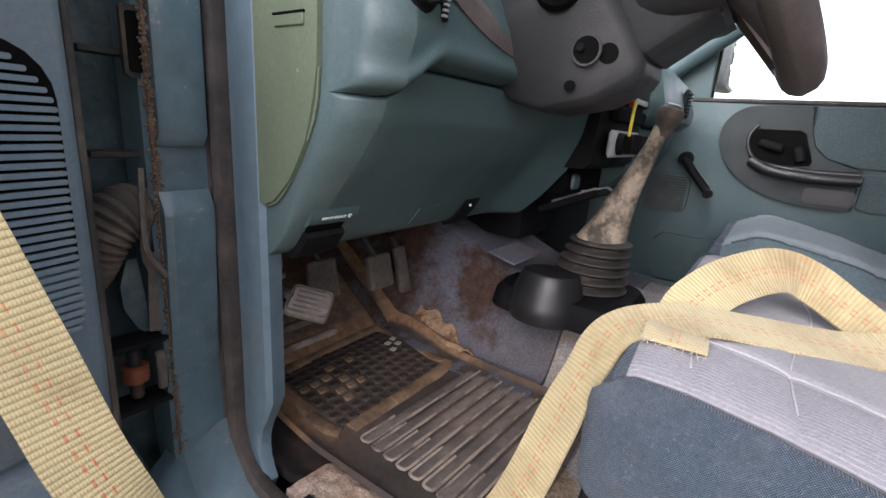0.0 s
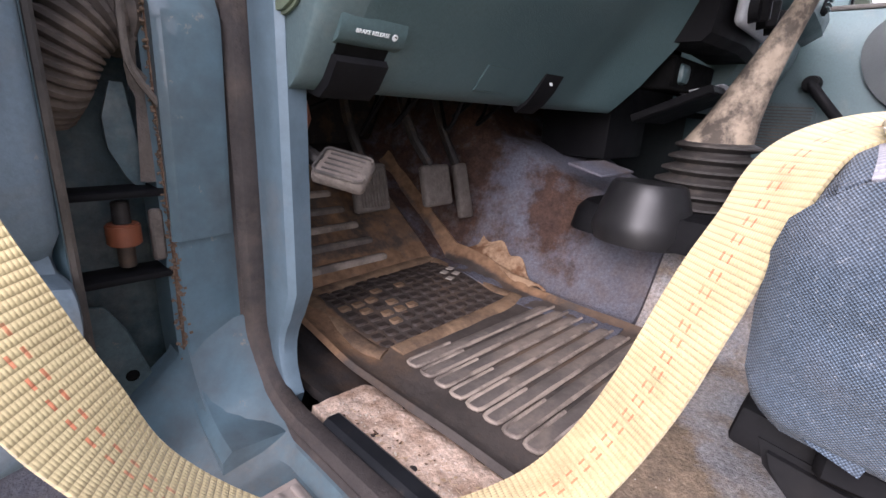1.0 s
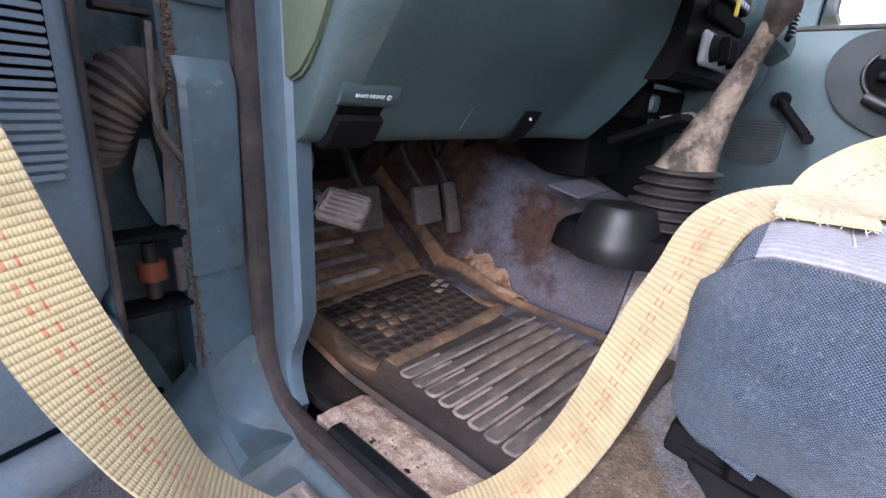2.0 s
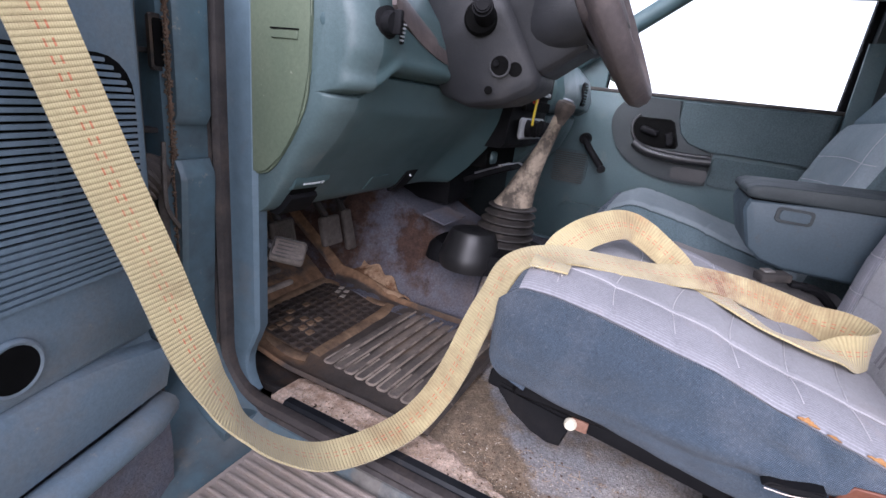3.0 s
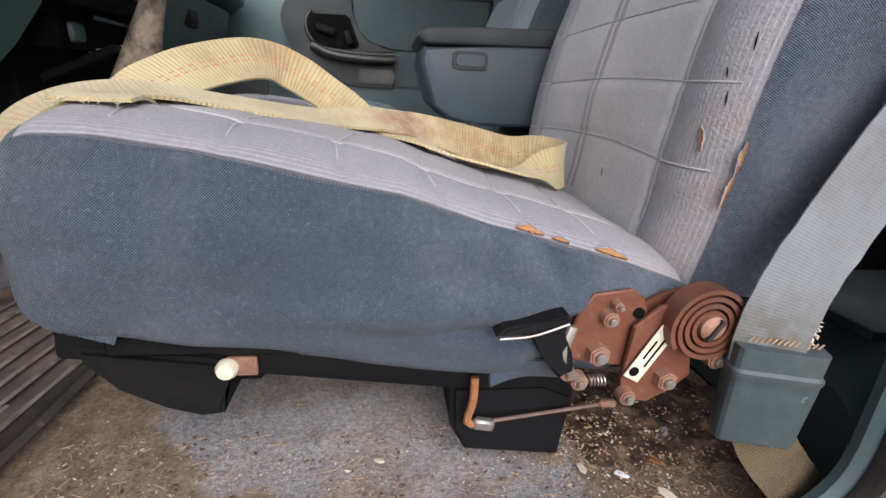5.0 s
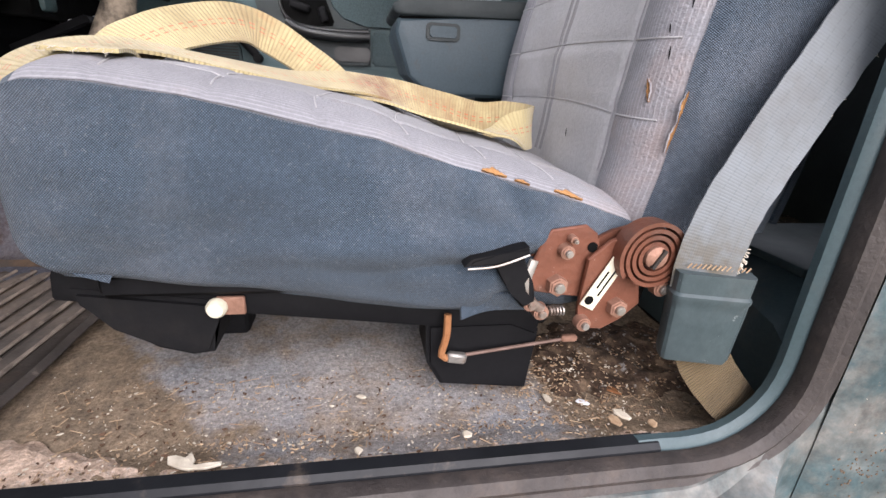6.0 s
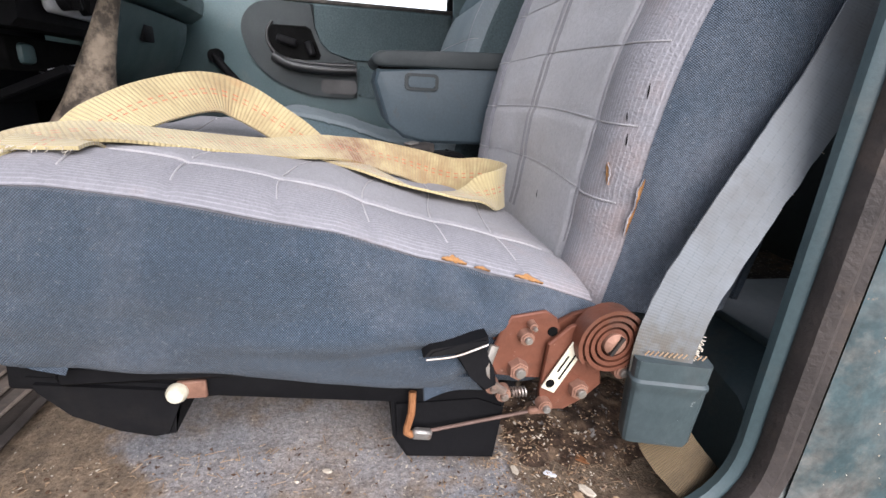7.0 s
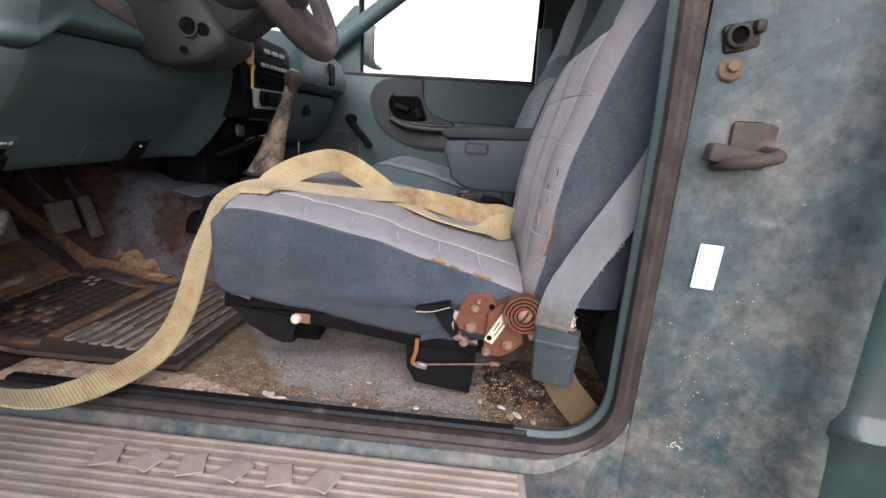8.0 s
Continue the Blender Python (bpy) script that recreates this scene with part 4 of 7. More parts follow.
lettering("BRAKE RELEASE", 0.0046, txt, M["text"], dash)
part("warning_mark", lathe([(0.0, 0.0), (0.0028, 0.0), (0.0028, 0.0006), (0.0, 0.0006)], (0.3885, dash_front(0.3885, 0.8745) - 0.0060, 0.8745), (0, -math.sin(lean), math.cos(lean)), 16), M["text"], dash)
part("warning_bar", box((0.3885, dash_front(0.3885, 0.8745) - 0.0071, 0.8750), (0.0010, 0.0006, 0.003), 0, 1, rot("X", -41)), M["print_hole"], dash)
# bonnet release and blank panel on the lower edge
hood = part("bonnet_release", loft([[Vector((x, y, z)) for y, z in ((0.545, 0.870), (dash_front(0.657, 0.868) - 0.003, 0.870), (dash_front(0.657, 0.85) - 0.005, 0.850), (0.540, 0.833), (0.556, 0.822), (0.57, 0.84))] for x in (0.638, 0.641, 0.676, 0.679)]), M["black"], dash, "black bonnet release lever")
part("symbol", box((0.6575, dash_front(0.657, 0.859) - 0.0052, 0.859), (0.006, 0.001, 0.004), 0.0003, 1, rot("X", -12)), M["text"], hood)
part("blank_cover", loft([[Vector((x, dash_front(x, z) - d, z)) for z, d in ((0.842, -0.002), (0.843, 0.0022), (0.868, 0.0022), (0.869, -0.002))] for x in (0.526, 0.528, 0.572, 0.574)]), M["dash"], dash)
# headlamp switch and its bezel, dimmer slot
sw = part("light_switch", lathe([(0.0, 0.0), (0.017, 0.0), (0.018, 0.006), (0.013, 0.008), (0.012, 0.02), (0.0, 0.021)], (0.362, 0.402, 1.084), (-0.25, -1, -0.05), 24), M["black"], dash, "black headlamp switch knob")
part("grip", box((0.357, 0.380, 1.084), (0.007, 0.012, 0.026), 0.002, 2), M["black"], sw)
part("dimmer", box((0.388, 0.395, 1.078), (0.006, 0.006, 0.026), 0.001, 1, rot("Y", -12)), M["black"], dash)
for k in range(5):
    part("dimmer_notch", box((0.386 + 0.0010 * k, 0.3915, 1.069 + 0.0045 * k), (0.0052, 0.003, 0.0018)), M["grey_pl"], dash)
# instrument hood above the column
part("cluster_hood", thicken(grid(40, 24, lambda u, t: (lambda x, zb: (x, 0.3935 + 0.10 * t - 0.012 * math.sin(math.pi * min(1.0, t * 2.5)), zb + 0.15 * t))(0.372 + 0.42 * u, 1.105 - 0.052 * math.sin(math.pi * min(1.0, max(0.0, u * 1.05))) ** 0.7)), 0.006), M["wheel"], dash, "dusty brown-grey instrument surround")
# middle stack: black bezel, radio, heater controls, open ashtray
bez = part("centre_bezel", loft([[Vector((x, y + 0.012 * abs(x - 0.945) / 0.13, z)) for y, z in ((0.388, 0.925), (0.378, 0.935), (0.372, 1.01), (0.374, 1.095), (0.385, 1.11), (0.45, 1.11), (0.45, 0.925))] for x in (0.812, 0.82, 0.945, 1.07, 1.078)]), M["black"], dash, "black centre stack bezel")
radio = part("radio", box((0.94, 0.372, 1.064), (0.19, 0.014, 0.052), 0.004, 2), M["black"], bez, "black radio with pale buttons")
for k in range(7):
    part("radio_button", box((0.875 + 0.021 * k, 0.363, 1.046), (0.013, 0.005, 0.009), 0.001, 1), M["grey_pl"], bez)
for k in range(3):
    part("radio_button", box((0.90 + 0.04 * k, 0.363, 1.078), (0.028, 0.004, 0.010), 0.001, 1), M["grey_pl"], bez)
part("slot", box((0.94, 0.371, 1.018), (0.19, 0.010, 0.022), 0.002, 1), M["print_hole"], bez)
part("heater_panel", box((0.925, 0.371, 0.970), (0.17, 0.012, 0.046), 0.008, 3), M["grey_pl"], bez, "pale grey heater control plate")
for k in range(3):
    kn = part("heater_knob", lathe([(0.0, 0.0), (0.019, 0.0), (0.017, 0.012), (0.0, 0.013)], (0.872 + 0.052 * k, 0.366, 0.971), (0, -1, 0), 20), M["black"], bez)
    part("knob_grip", box((0.872 + 0.052 * k, 0.350, 0.971), (0.008, 0.014, 0.034), 0.002, 1, rot("Y", 25 * k - 20)), M["black"], bez)
# upper pad and glove box on the passenger's side
part("passenger_pad", loft([[Vector((x, y + d, z)) for y, z in ((0.43, 1.008), (0.375, 1.012), (0.350, 1.030), (0.345, 1.06), (0.362, 1.12), (0.40, 1.155), (0.62, 1.165), (0.62, 1.01))] for x, d in ((1.075, 0.02), (1.09, 0.004), (1.25, 0.0), (1.40, 0.004), (1.52, 0.012), (1.58, 0.035), (1.61, 0.075), (1.625, 0.13))]), M["dash"], dash, "teal dash pad over the glove box")
gb = part("glove_box", loft([[Vector((x, y + d, z)) for y, z in ((0.50, 0.845), (0.455, 0.855), (0.412, 0.905), (0.388, 0.965), (0.382, 1.000), (0.395, 1.006), (0.50, 1.006))] for x, d in ((1.085, 0.012), (1.095, 0.0), (1.25, 0.0), (1.46, 0.006), (1.54, 0.03), (1.58, 0.08))]), M["dash"], dash, "teal glove box door")
part("latch", box((1.215, 0.392, 0.955), (0.05, 0.012, 0.034), 0.004, 2), M["black"], gb)
vent = part("air_vent", box((1.325, 0.348, 1.072), (0.052, 0.012, 0.066), 0.008, 3), M["black"], dash, "black louvred air vent")
for k in range(7):
    part("louvre", box((1.325, 0.341, 1.048 + 0.008 * k), (0.042, 0.006, 0.0025), 0.0008, 1), M["dash"], vent)
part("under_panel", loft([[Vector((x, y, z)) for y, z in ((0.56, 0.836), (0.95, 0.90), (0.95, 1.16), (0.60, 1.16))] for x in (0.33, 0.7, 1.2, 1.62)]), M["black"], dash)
# ashtray pulled open under the stack
ash = base("ashtray", (1.0, 0.46, 0.83), "open black ashtray drawer full of odds and ends", "ashtray")
TR = rot("X", -24)
AC = Vector((1.005, 0.462, 0.846))
part("drawer", box(AC, (0.15, 0.125, 0.005), 0.002, 1, TR), M["black"], ash)
part("front", box(AC + TR @ Vector((0, -0.062, 0.003)), (0.156, 0.006, 0.014), 0.002, 1, TR), M["black"], ash)
for sx in (-0.076, 0.076):
    part("side", box(AC + TR @ Vector((sx, 0, 0.005)), (0.004, 0.125, 0.012), 0.001, 1, TR), M["black"], ash)
part("opening", box((0.965, 0.470, 0.893), (0.20, 0.05, 0.048), 0.003, 1), M["print_hole"], ash)
part("hinge_arm", box((0.905, 0.452, 0.893), (0.034, 0.03, 0.030), 0.008, 2), M["dash"], ash)
part("divider", box(AC + TR @ Vector((-0.030, 0.0, 0.008)), (0.004, 0.10, 0.018), 0.001, 1, TR), M["grey_pl"], ash)
single("paper_scrap", thicken(grid(10, 8, lambda s, t: (0.950 + 0.085 * s, 0.408 + 0.050 * t - 0.015 * s, 0.880 - 0.016 * t + 0.005 * math.sin(5 * s + 2 * t))), 0.0008), M["paper"], "crumpled white paper scrap in the ashtray", "paper")
for k, (x, y) in enumerate(((0.945, 0.445), (0.955, 0.475), (0.965, 0.455))):
    single("screw", lathe([(0, 0), (0.005, 0.0), (0.005, 0.004), (0.002, 0.005), (0.002, 0.018), (0, 0.018)], (x, y, 0.862 - 0.44 * (y - 0.44)), (0.4, -0.5, 0.7), 10), M["steel"], "small steel screw lying in the ashtray", "screw", "loose screws")
part("module", box((1.02, 0.63, 0.80), (0.17, 0.14, 0.10), 0.006, 2), M["black"], dash, "black plastic module under the dash")
part("duct", tube([(0.60, 0.75, 0.92), (0.75, 0.74, 0.90), (0.95, 0.72, 0.88)], 0.045, 14, 0.03), M["black"], dash)
for k in range(7):
    rr = random.Random(k)
    x = 0.36 + 0.06 * k
    part("wire", tube([(x, 0.60, 0.87), (x + rr.uniform(-0.02, 0.03), 0.62 + rr.uniform(0, 0.1), 0.80 + rr.uniform(-0.02, 0.02)), (x + 0.06, 0.72, 0.84), (x + 0.08, 0.80, 0.92)], 0.003, 6), M["black"], dash)
part("connector", tube([(0.345, 0.59, 0.83), (0.350, 0.586, 0.805), (0.345, 0.592, 0.790)], 0.006, 10), M["rust"], dash, "brown wiring connector")

# ---- steering column and wheel ----
col = base("steering_column", (0.605, 0.40, 1.0), "dusty dark grey plastic steering column shroud", "steering column")
AX = Vector((0, -0.88, 0.475)).normalized()
UP = Vector((0, 0.475, 0.88)).normalized()
CO = Vector((0.605, 0.42, 1.072))


def oct_ring(d, w, h, low, cut=0.45):
    c = CO + AX * d
    pts = [(-w, h), (-w, h * 0.1), (-w * 0.64, -low * 1.06), (-w * 0.52, -low * 1.14), (w * 0.30, -low * 1.14), (w * 0.72, -low * 0.70), (w, -h * 0.1), (w, h), (w * 0.7, h * 1.25), (-w * 0.7, h * 1.25)]
    out = []
    for i, p in enumerate(pts):      # soften every corner with three points
        a, b = Vector(pts[i - 1]), Vector(pts[(i + 1) % len(pts)])
        p = Vector(p)
        for q in (p.lerp(a, 0.10), p.lerp(a, 0.025).lerp(p.lerp(b, 0.025), 0.5), p.lerp(b, 0.10)):
            out.append(c + Vector((1, 0, 0)) * q.x + UP * q.y)
    return out


part("shroud", loft([oct_ring(d, w, h, lo) for d, w, h, lo in ((-0.02, 0.085, 0.055, 0.050), (0.015, 0.098, 0.068, 0.078), (0.07, 0.100, 0.07, 0.092), (0.115, 0.099, 0.07, 0.092), (0.125, 0.094, 0.068, 0.086), (0.135, 0.080, 0.06, 0.07))]), M["column"], col, "dark grey lower shroud")
part("collar", loft([oct_ring(d, w, h, lo) for d, w, h, lo in ((0.128, 0.088, 0.064, 0.074), (0.135, 0.090, 0.066, 0.078), (0.20, 0.082, 0.062, 0.070), (0.21, 0.06, 0.05, 0.05))]), M["column"], col)


def on_shroud(d, side, low):
    return CO + AX * d + Vector((side, 0, 0)) + UP * low


nrm = (Vector((-1, 0, 0)) * 0.95 - UP * 0.31).normalized()
hp = on_shroud(0.088, -0.078, -0.058)
slot = part("lever_slot", lathe([(0.0, 0.0), (0.0135, 0.0), (0.0135, 0.003), (0.0, 0.003)], hp, nrm, 24), M["print_hole"], col, "black lever opening")
part("lever_stub", cyl(hp - nrm * 0.01 + Vector((0, 0.006, 0.004)), hp + nrm * 0.010 + Vector((0, 0.006, 0.004)), 0.0045, 0.004, 14, 0.001), M["black"], slot)
part("slot_rim", tube([hp + nrm * 0.0022 + (Vector((0, 0.88, -0.475)) * math.cos(a) + UP * math.sin(a)) * 0.0142 for a in [2 * math.pi * k / 24 for k in range(25)]], 0.0016, 6, 0), M["column"], slot)
part("slot_tail", lathe([(0.0, 0.0), (0.010, 0.0), (0.010, 0.0035), (0.0, 0.0035)], hp + Vector((0.008, -0.020, -0.002)), nrm, 20), M["print_hole"], slot)
part("screw_hole", lathe([(0.0, 0.0), (0.006, 0.0), (0.006, 0.002), (0.0, 0.002)], on_shroud(0.058, -0.0705, -0.080), nrm, 16), M["print_hole"], col)
hp2 = on_shroud(0.088, -0.099, 0.006)
st = part("signal_stalk", cyl(hp2 + Vector((0.02, 0, 0)), hp2 + Vector((-0.050, -0.022, 0.006)), 0.0145, 0.0135, 20, 0.002), M["black"], col, "black broken-off signal stalk")
part("stalk_tip", cyl(hp2 + Vector((-0.046, -0.020, 0.0055)), hp2 + Vector((-0.056, -0.0245, 0.0068)), 0.0115, 0.0105, 18, 0.002), M["black"], st)
part("stalk_boot", lathe([(0.0, 0.0), (0.024, 0.0), (0.021, 0.008), (0.0, 0.010)], hp2 + Vector((0.002, 0, 0)), (-1, -0.3, 0.1), 22), M["print_hole"], col)
# key and tags on the far side of the column
key = base("ignition_key", (0.705, 0.32, 1.0), "ignition key with a tan, a red and a yellow tag", "key")
part("key_head", box((0.700, 0.318, 1.062), (0.024, 0.004, 0.026), 0.003, 2), M["steel"], key)
part("tan_tag", box((0.716, 0.312, 1.046), (0.026, 0.004, 0.034), 0.004, 2, rot("Y", 8)), M["tan"], key, "tan fob")
part("red_tag", box((0.722, 0.312, 1.026), (0.014, 0.008, 0.010), 0.002, 2), M["red"], key, "red fob")
part("yellow_tag", box((0.713, 0.308, 1.006), (0.008, 0.003, 0.046), 0.001, 1, rot("Y", 5)), M["yellow"], key, "yellow plastic tag")

whl = base("steering_wheel", (0.612, 0.20, 1.02), "worn brown-black steering wheel with a padded hub", "steering wheel")
WC = Vector((0.612, 0.220, 1.207))
DN = -UP


def wheel_pt(a, r, lift=0.0):
    return WC + Vector((math.sin(a), 0, 0)) * r + DN * (math.cos(a) * r) + AX * lift


rings = []
for k in range(72):
    a = 2 * math.pi * k / 72
    c = wheel_pt(a, 0.181)
    o = (c - WC).normalized()
    rings.append([c + o * (0.0165 * math.cos(b)) + AX * (0.0175 * math.sin(b) - 0.004 * (math.cos(3 * b) > 0.7)) for b in [2 * math.pi * j / 14 for j in range(14)]])
bm = loft(rings + [rings[0]], caps=False)
bmesh.ops.remove_doubles(bm, verts=bm.verts, dist=1e-5)
part("rim", bm, M["wheel"], whl)
for a, w in ((-0.62, 0.034), (0.62, 0.034), (-1.72, 0.030), (1.72, 0.030)):
    part("spoke", loft([[wheel_pt(a, r, l) + (wheel_pt(a + 1.57, 1) - WC) * sx * ww + AX * sz for sx, sz in ((-1, -0.010), (-0.85, 0.002), (-0.6, 0.007), (0.6, 0.007), (0.85, 0.002), (1, -0.010), (0.6, -0.018), (-0.6, -0.018))] for r, l, ww in ((0.05, -0.024, w * 1.5), (0.11, -0.014, w), (0.15, -0.006, w * 0.85), (0.178, 0.0, w * 1.1))]), M["wheel"], whl)
part("hub_pad", loft([[WC + AX * l + Vector((1, 0, 0)) * u * f + DN * v * f for u, v in rounded(-0.095, -0.07, 0.095, 0.088, 0.040)] for l, f in ((-0.045, 0.90), (-0.035, 1.02), (-0.02, 1.06), (0.0, 1.0), (0.012, 0.9))]), M["wheel"], whl)
part("hub_back", loft([[WC + AX * l + Vector((1, 0, 0)) * u * f + DN * v * f for u, v in rounded(-0.095, -0.075, 0.095, 0.095, 0.045)] for l, f in ((-0.118, 0.70), (-0.105, 0.86), (-0.075, 0.98), (-0.045, 1.05), (-0.034, 1.04))]), M["column"], whl, "dark plastic cover behind the hub")

# ---- gear shifter ----
gear = base("gear_shifter", (0.89, 0.39, 0.66), "tall gear shifter with a mottled tan sleeve and black bellows", "gear shifter")


def shift_ring(c, rx, ry, n=24):
    return [Vector(c) + Vector((rx * math.cos(2 * math.pi * k / n), ry * math.sin(2 * math.pi * k / n), 0)) for k in range(n)]


SL = [(0.374, 0.795, 0.046, 0.046), (0.362, 0.83, 0.036, 0.035), (0.346, 0.88, 0.0265, 0.025), (0.328, 0.93, 0.019, 0.018), (0.312, 0.975, 0.014, 0.0135), (0.302, 1.005, 0.0145, 0.0145)]
part("sleeve", loft([shift_ring((0.89, y, z), rx, ry) for y, z, rx, ry in SL]), M["sleeve"], gear, "tan sleeve mottled with black wear")
part("knob", lathe([(0.0, -0.030), (0.0125, -0.028), (0.0145, -0.016), (0.019, -0.004), (0.0215, 0.007), (0.019, 0.016), (0.010, 0.0205), (0.0, 0.0215)], (0.889, 0.297, 1.017), (0, -0.25, 1), 24), M["bellows"], gear, "worn brown shift knob")
part("knob_cap", lathe([(0.0, 0.0), (0.0125, 0.0), (0.009, 0.0022), (0.0, 0.003)], (0.889, 0.2915, 1.0385), (0, -0.25, 1), 20), M["grey_pl"], gear, "pale shift pattern cap")
prof = []
for k in range(6):
    z = 0.800 - 0.0175 * k
    wy = 0.054 + 0.0035 * k
    yc = 0.372 + 0.003 * k
    prof += [(yc, z, 0.040 + 0.003 * k, wy * 0.80), (yc, z - 0.005, 0.052 + 0.003 * k, wy * 1.03), (yc, z - 0.008, 0.053 + 0.003 * k, wy * 1.05), (yc, z - 0.0145, 0.040 + 0.003 * k, wy * 0.80)]
part("bellows", loft([shift_ring((0.89, y, z), rx, ry, 32) for y, z, rx, ry in prof]), M["rubber"], gear, "black rubber bellows", angle=30)
part("boot_base", loft([[Vector((0.885 + u * f, 0.400 + v * f, z)) for u, v in rounded(-0.115, -0.115, 0.10, 0.135, 0.05)] for z, f in ((0.655, 1.04), (0.685, 1.0), (0.698, 0.92), (0.702, 0.62))]), M["black"], gear, "black boot base plate")
part("cup_cover", lathe([(0.0, -0.05), (0.066, -0.05), (0.072, -0.030), (0.069, -0.016), (0.058, 0.016), (0.053, 0.031), (0.049, 0.037), (0.042, 0.039), (0.0, 0.036)], (0.808, 0.428, 0.700), (0.05, 0.0, 1), 32), M["gloss"], gear, "smooth black plastic stub cover")
part("loose_flap", box((0.845, 0.52, 0.745), (0.12, 0.06, 0.004), 0.001, 1, rot("X", 12)), M["carpet_blue"], gear)

# ---- pedals ----


def pedal(name, c, w, h, tilt, label, arm, ribs=0, turn=0.0, rib_mat="pedal", roll=0.0):
    ob = base(name, c, label, "pedal", "foot pedals")
    R = rot("Z", turn) @ rot("X", tilt) @ rot("Y", roll)
    pad = part("pad", box(c, (w, 0.016, h), 0.006, 3, R), M["pedal"], ob)
    for k in range(ribs):
        off = R @ Vector(((k - (ribs - 1) / 2) * w * 0.8 / ribs, -0.009, 0))
        part("rib", box(Vector(c) + off, (w * 0.8 / ribs * 0.45, 0.004, h * 0.8), 0.001, 1, R), M[rib_mat], pad)
    part("arm", tube(arm, 0.008, 8, 0.02), M["dark_steel"], ob)
    return ob


pedal("parking_brake_pedal", (0.368, 0.550, 0.760), 0.051, 0.040, -58, "dust-caked parking brake pedal pad", [(0.360, 0.562, 0.762), (0.342, 0.600, 0.785), (0.335, 0.66, 0.82), (0.335, 0.75, 0.92)], 0, -34, "pedal", 22)
pedal("clutch_pedal", (0.540, 0.735, 0.702), 0.062, 0.072, -14, "ribbed grey rubber clutch pedal", [(0.540, 0.745, 0.73), (0.525, 0.77, 0.80), (0.52, 0.80, 0.95)], 9)
pedal("brake_pedal", (0.647, 0.702, 0.703), 0.060, 0.066, -14, "worn grey rubber brake pedal", [(0.640, 0.712, 0.735), (0.615, 0.74, 0.80), (0.60, 0.78, 0.95)], 0)
pedal("accelerator_pedal", (0.735, 0.722, 0.684), 0.030, 0.098, -18, "tall narrow accelerator pedal", [(0.728, 0.735, 0.73), (0.71, 0.76, 0.80), (0.70, 0.80, 0.95)], 0, -6)
PB = rot("Z", -34) @ rot("X", -58) @ rot("Y", 22)
PC = Vector((0.368, 0.550, 0.760))
brake = bpy.data.objects["parking_brake_pedal"]
part("rim", tube([PC + PB @ Vector((u, -0.0085, v)) for u, v in rounded(-0.0235, -0.018, 0.0235, 0.018, 0.006) + [(0.0235, -0.012)]], 0.0016, 6, 0.004), M["rubber"], brake, "dark worn rubber rim")
for k in range(4):
    part("tread", box(PC + PB @ Vector((0.0, -0.0084, -0.011 + 0.0073 * k)), (0.034, 0.0014, 0.0022), 0.0005, 1, PB), M["rubber"], brake)
# torn-back carpet by the accelerator
single("torn_carpet", thicken(grid(24, 24, lambda s, t: (lambda x, y: (x, y, floor_z(x, y) + 0.014 + 0.008 * math.sin(3 * s + 4 * t) ** 2 + wob((x, y, 1), 45, 0.004)))(0.744 + 0.036 * s * (0.45 + 0.6 * math.sin(2.2 * t)) + 0.003 * math.sin(19 * t), 0.575 + 0.15 * t - 0.03 * s)), 0.004), M["torn"], "torn tan carpet backing by the accelerator", "carpet scrap")

# ---- rubber floor mat ----
fm = base("floor_mat", (0.56, 0.5, 0.53), "muddy black rubber floor mat with ribs and a heel pad", "floor mat")


def mat_z(x, y):
    edge = min(x - 0.383, 0.754 - x, y - 0.285)
    return 0.530 + 0.02 * step(0.55, 0.70, y) + 0.75 * max(0.0, y - 0.74) + 0.0065 + 0.008 * math.exp(-((edge - 0.006) / 0.007) ** 2) + wob((x, y, 2), 16, 0.002) + 0.03 * step(0.71, 0.76, x) * step(0.50, 0.75, y) * 0.6


muddy(part("sheet", thicken(grid(64, 96, lambda s, t: (lambda x, y: (x, y, mat_z(x, y)))(0.383 + 0.371 * s, 0.285 + 0.66 * t)), 0.004), M["mat_r"], fm),
      lambda x, y, z: max(0.8 * step(0.445, 0.425, x) * step(0.54, 0.62, y), 0.65 * blob(x, y, 0.42, 0.60, 0.02, 0.06), 0.75 * step(0.735, 0.75, y) * step(0.80, 0.76, y), 0.45 * step(0.76, 0.80, y), 0.7 * step(0.72, 0.74, x) * step(0.45, 0.55, y), 0.16 * step(0.55, 0.57, y), 0.10))


def ridge(x0, x1, y, z, w, h, skew=0.0):
    n = 20
    rings = []
    for k in range(n + 1):
        s = 0.5 - 0.5 * math.cos(math.pi * k / n)
        f = math.sqrt(max(0.0, 1 - abs(2 * s - 1) ** 26)) + 0.02
        x = x0 + (x1 - x0) * s
        rings.append([Vector((x, y + skew * s + w * f * u, z + h * f * v)) for u, v in ((-0.5, -0.4), (-0.42, 0.6), (-0.2, 1.0), (0.2, 1.0), (0.42, 0.6), (0.5, -0.4))])
    return loft(rings)


for k in range(9):
    y = 0.330 + 0.0245 * k
    xa, zr = 0.425 + 0.002 * k, mat_z(0.56, y)
    rib = part("rib", ridge(xa, 0.715, y, zr, 0.0185, 0.0036, -0.012), M["mat_rib"], fm)
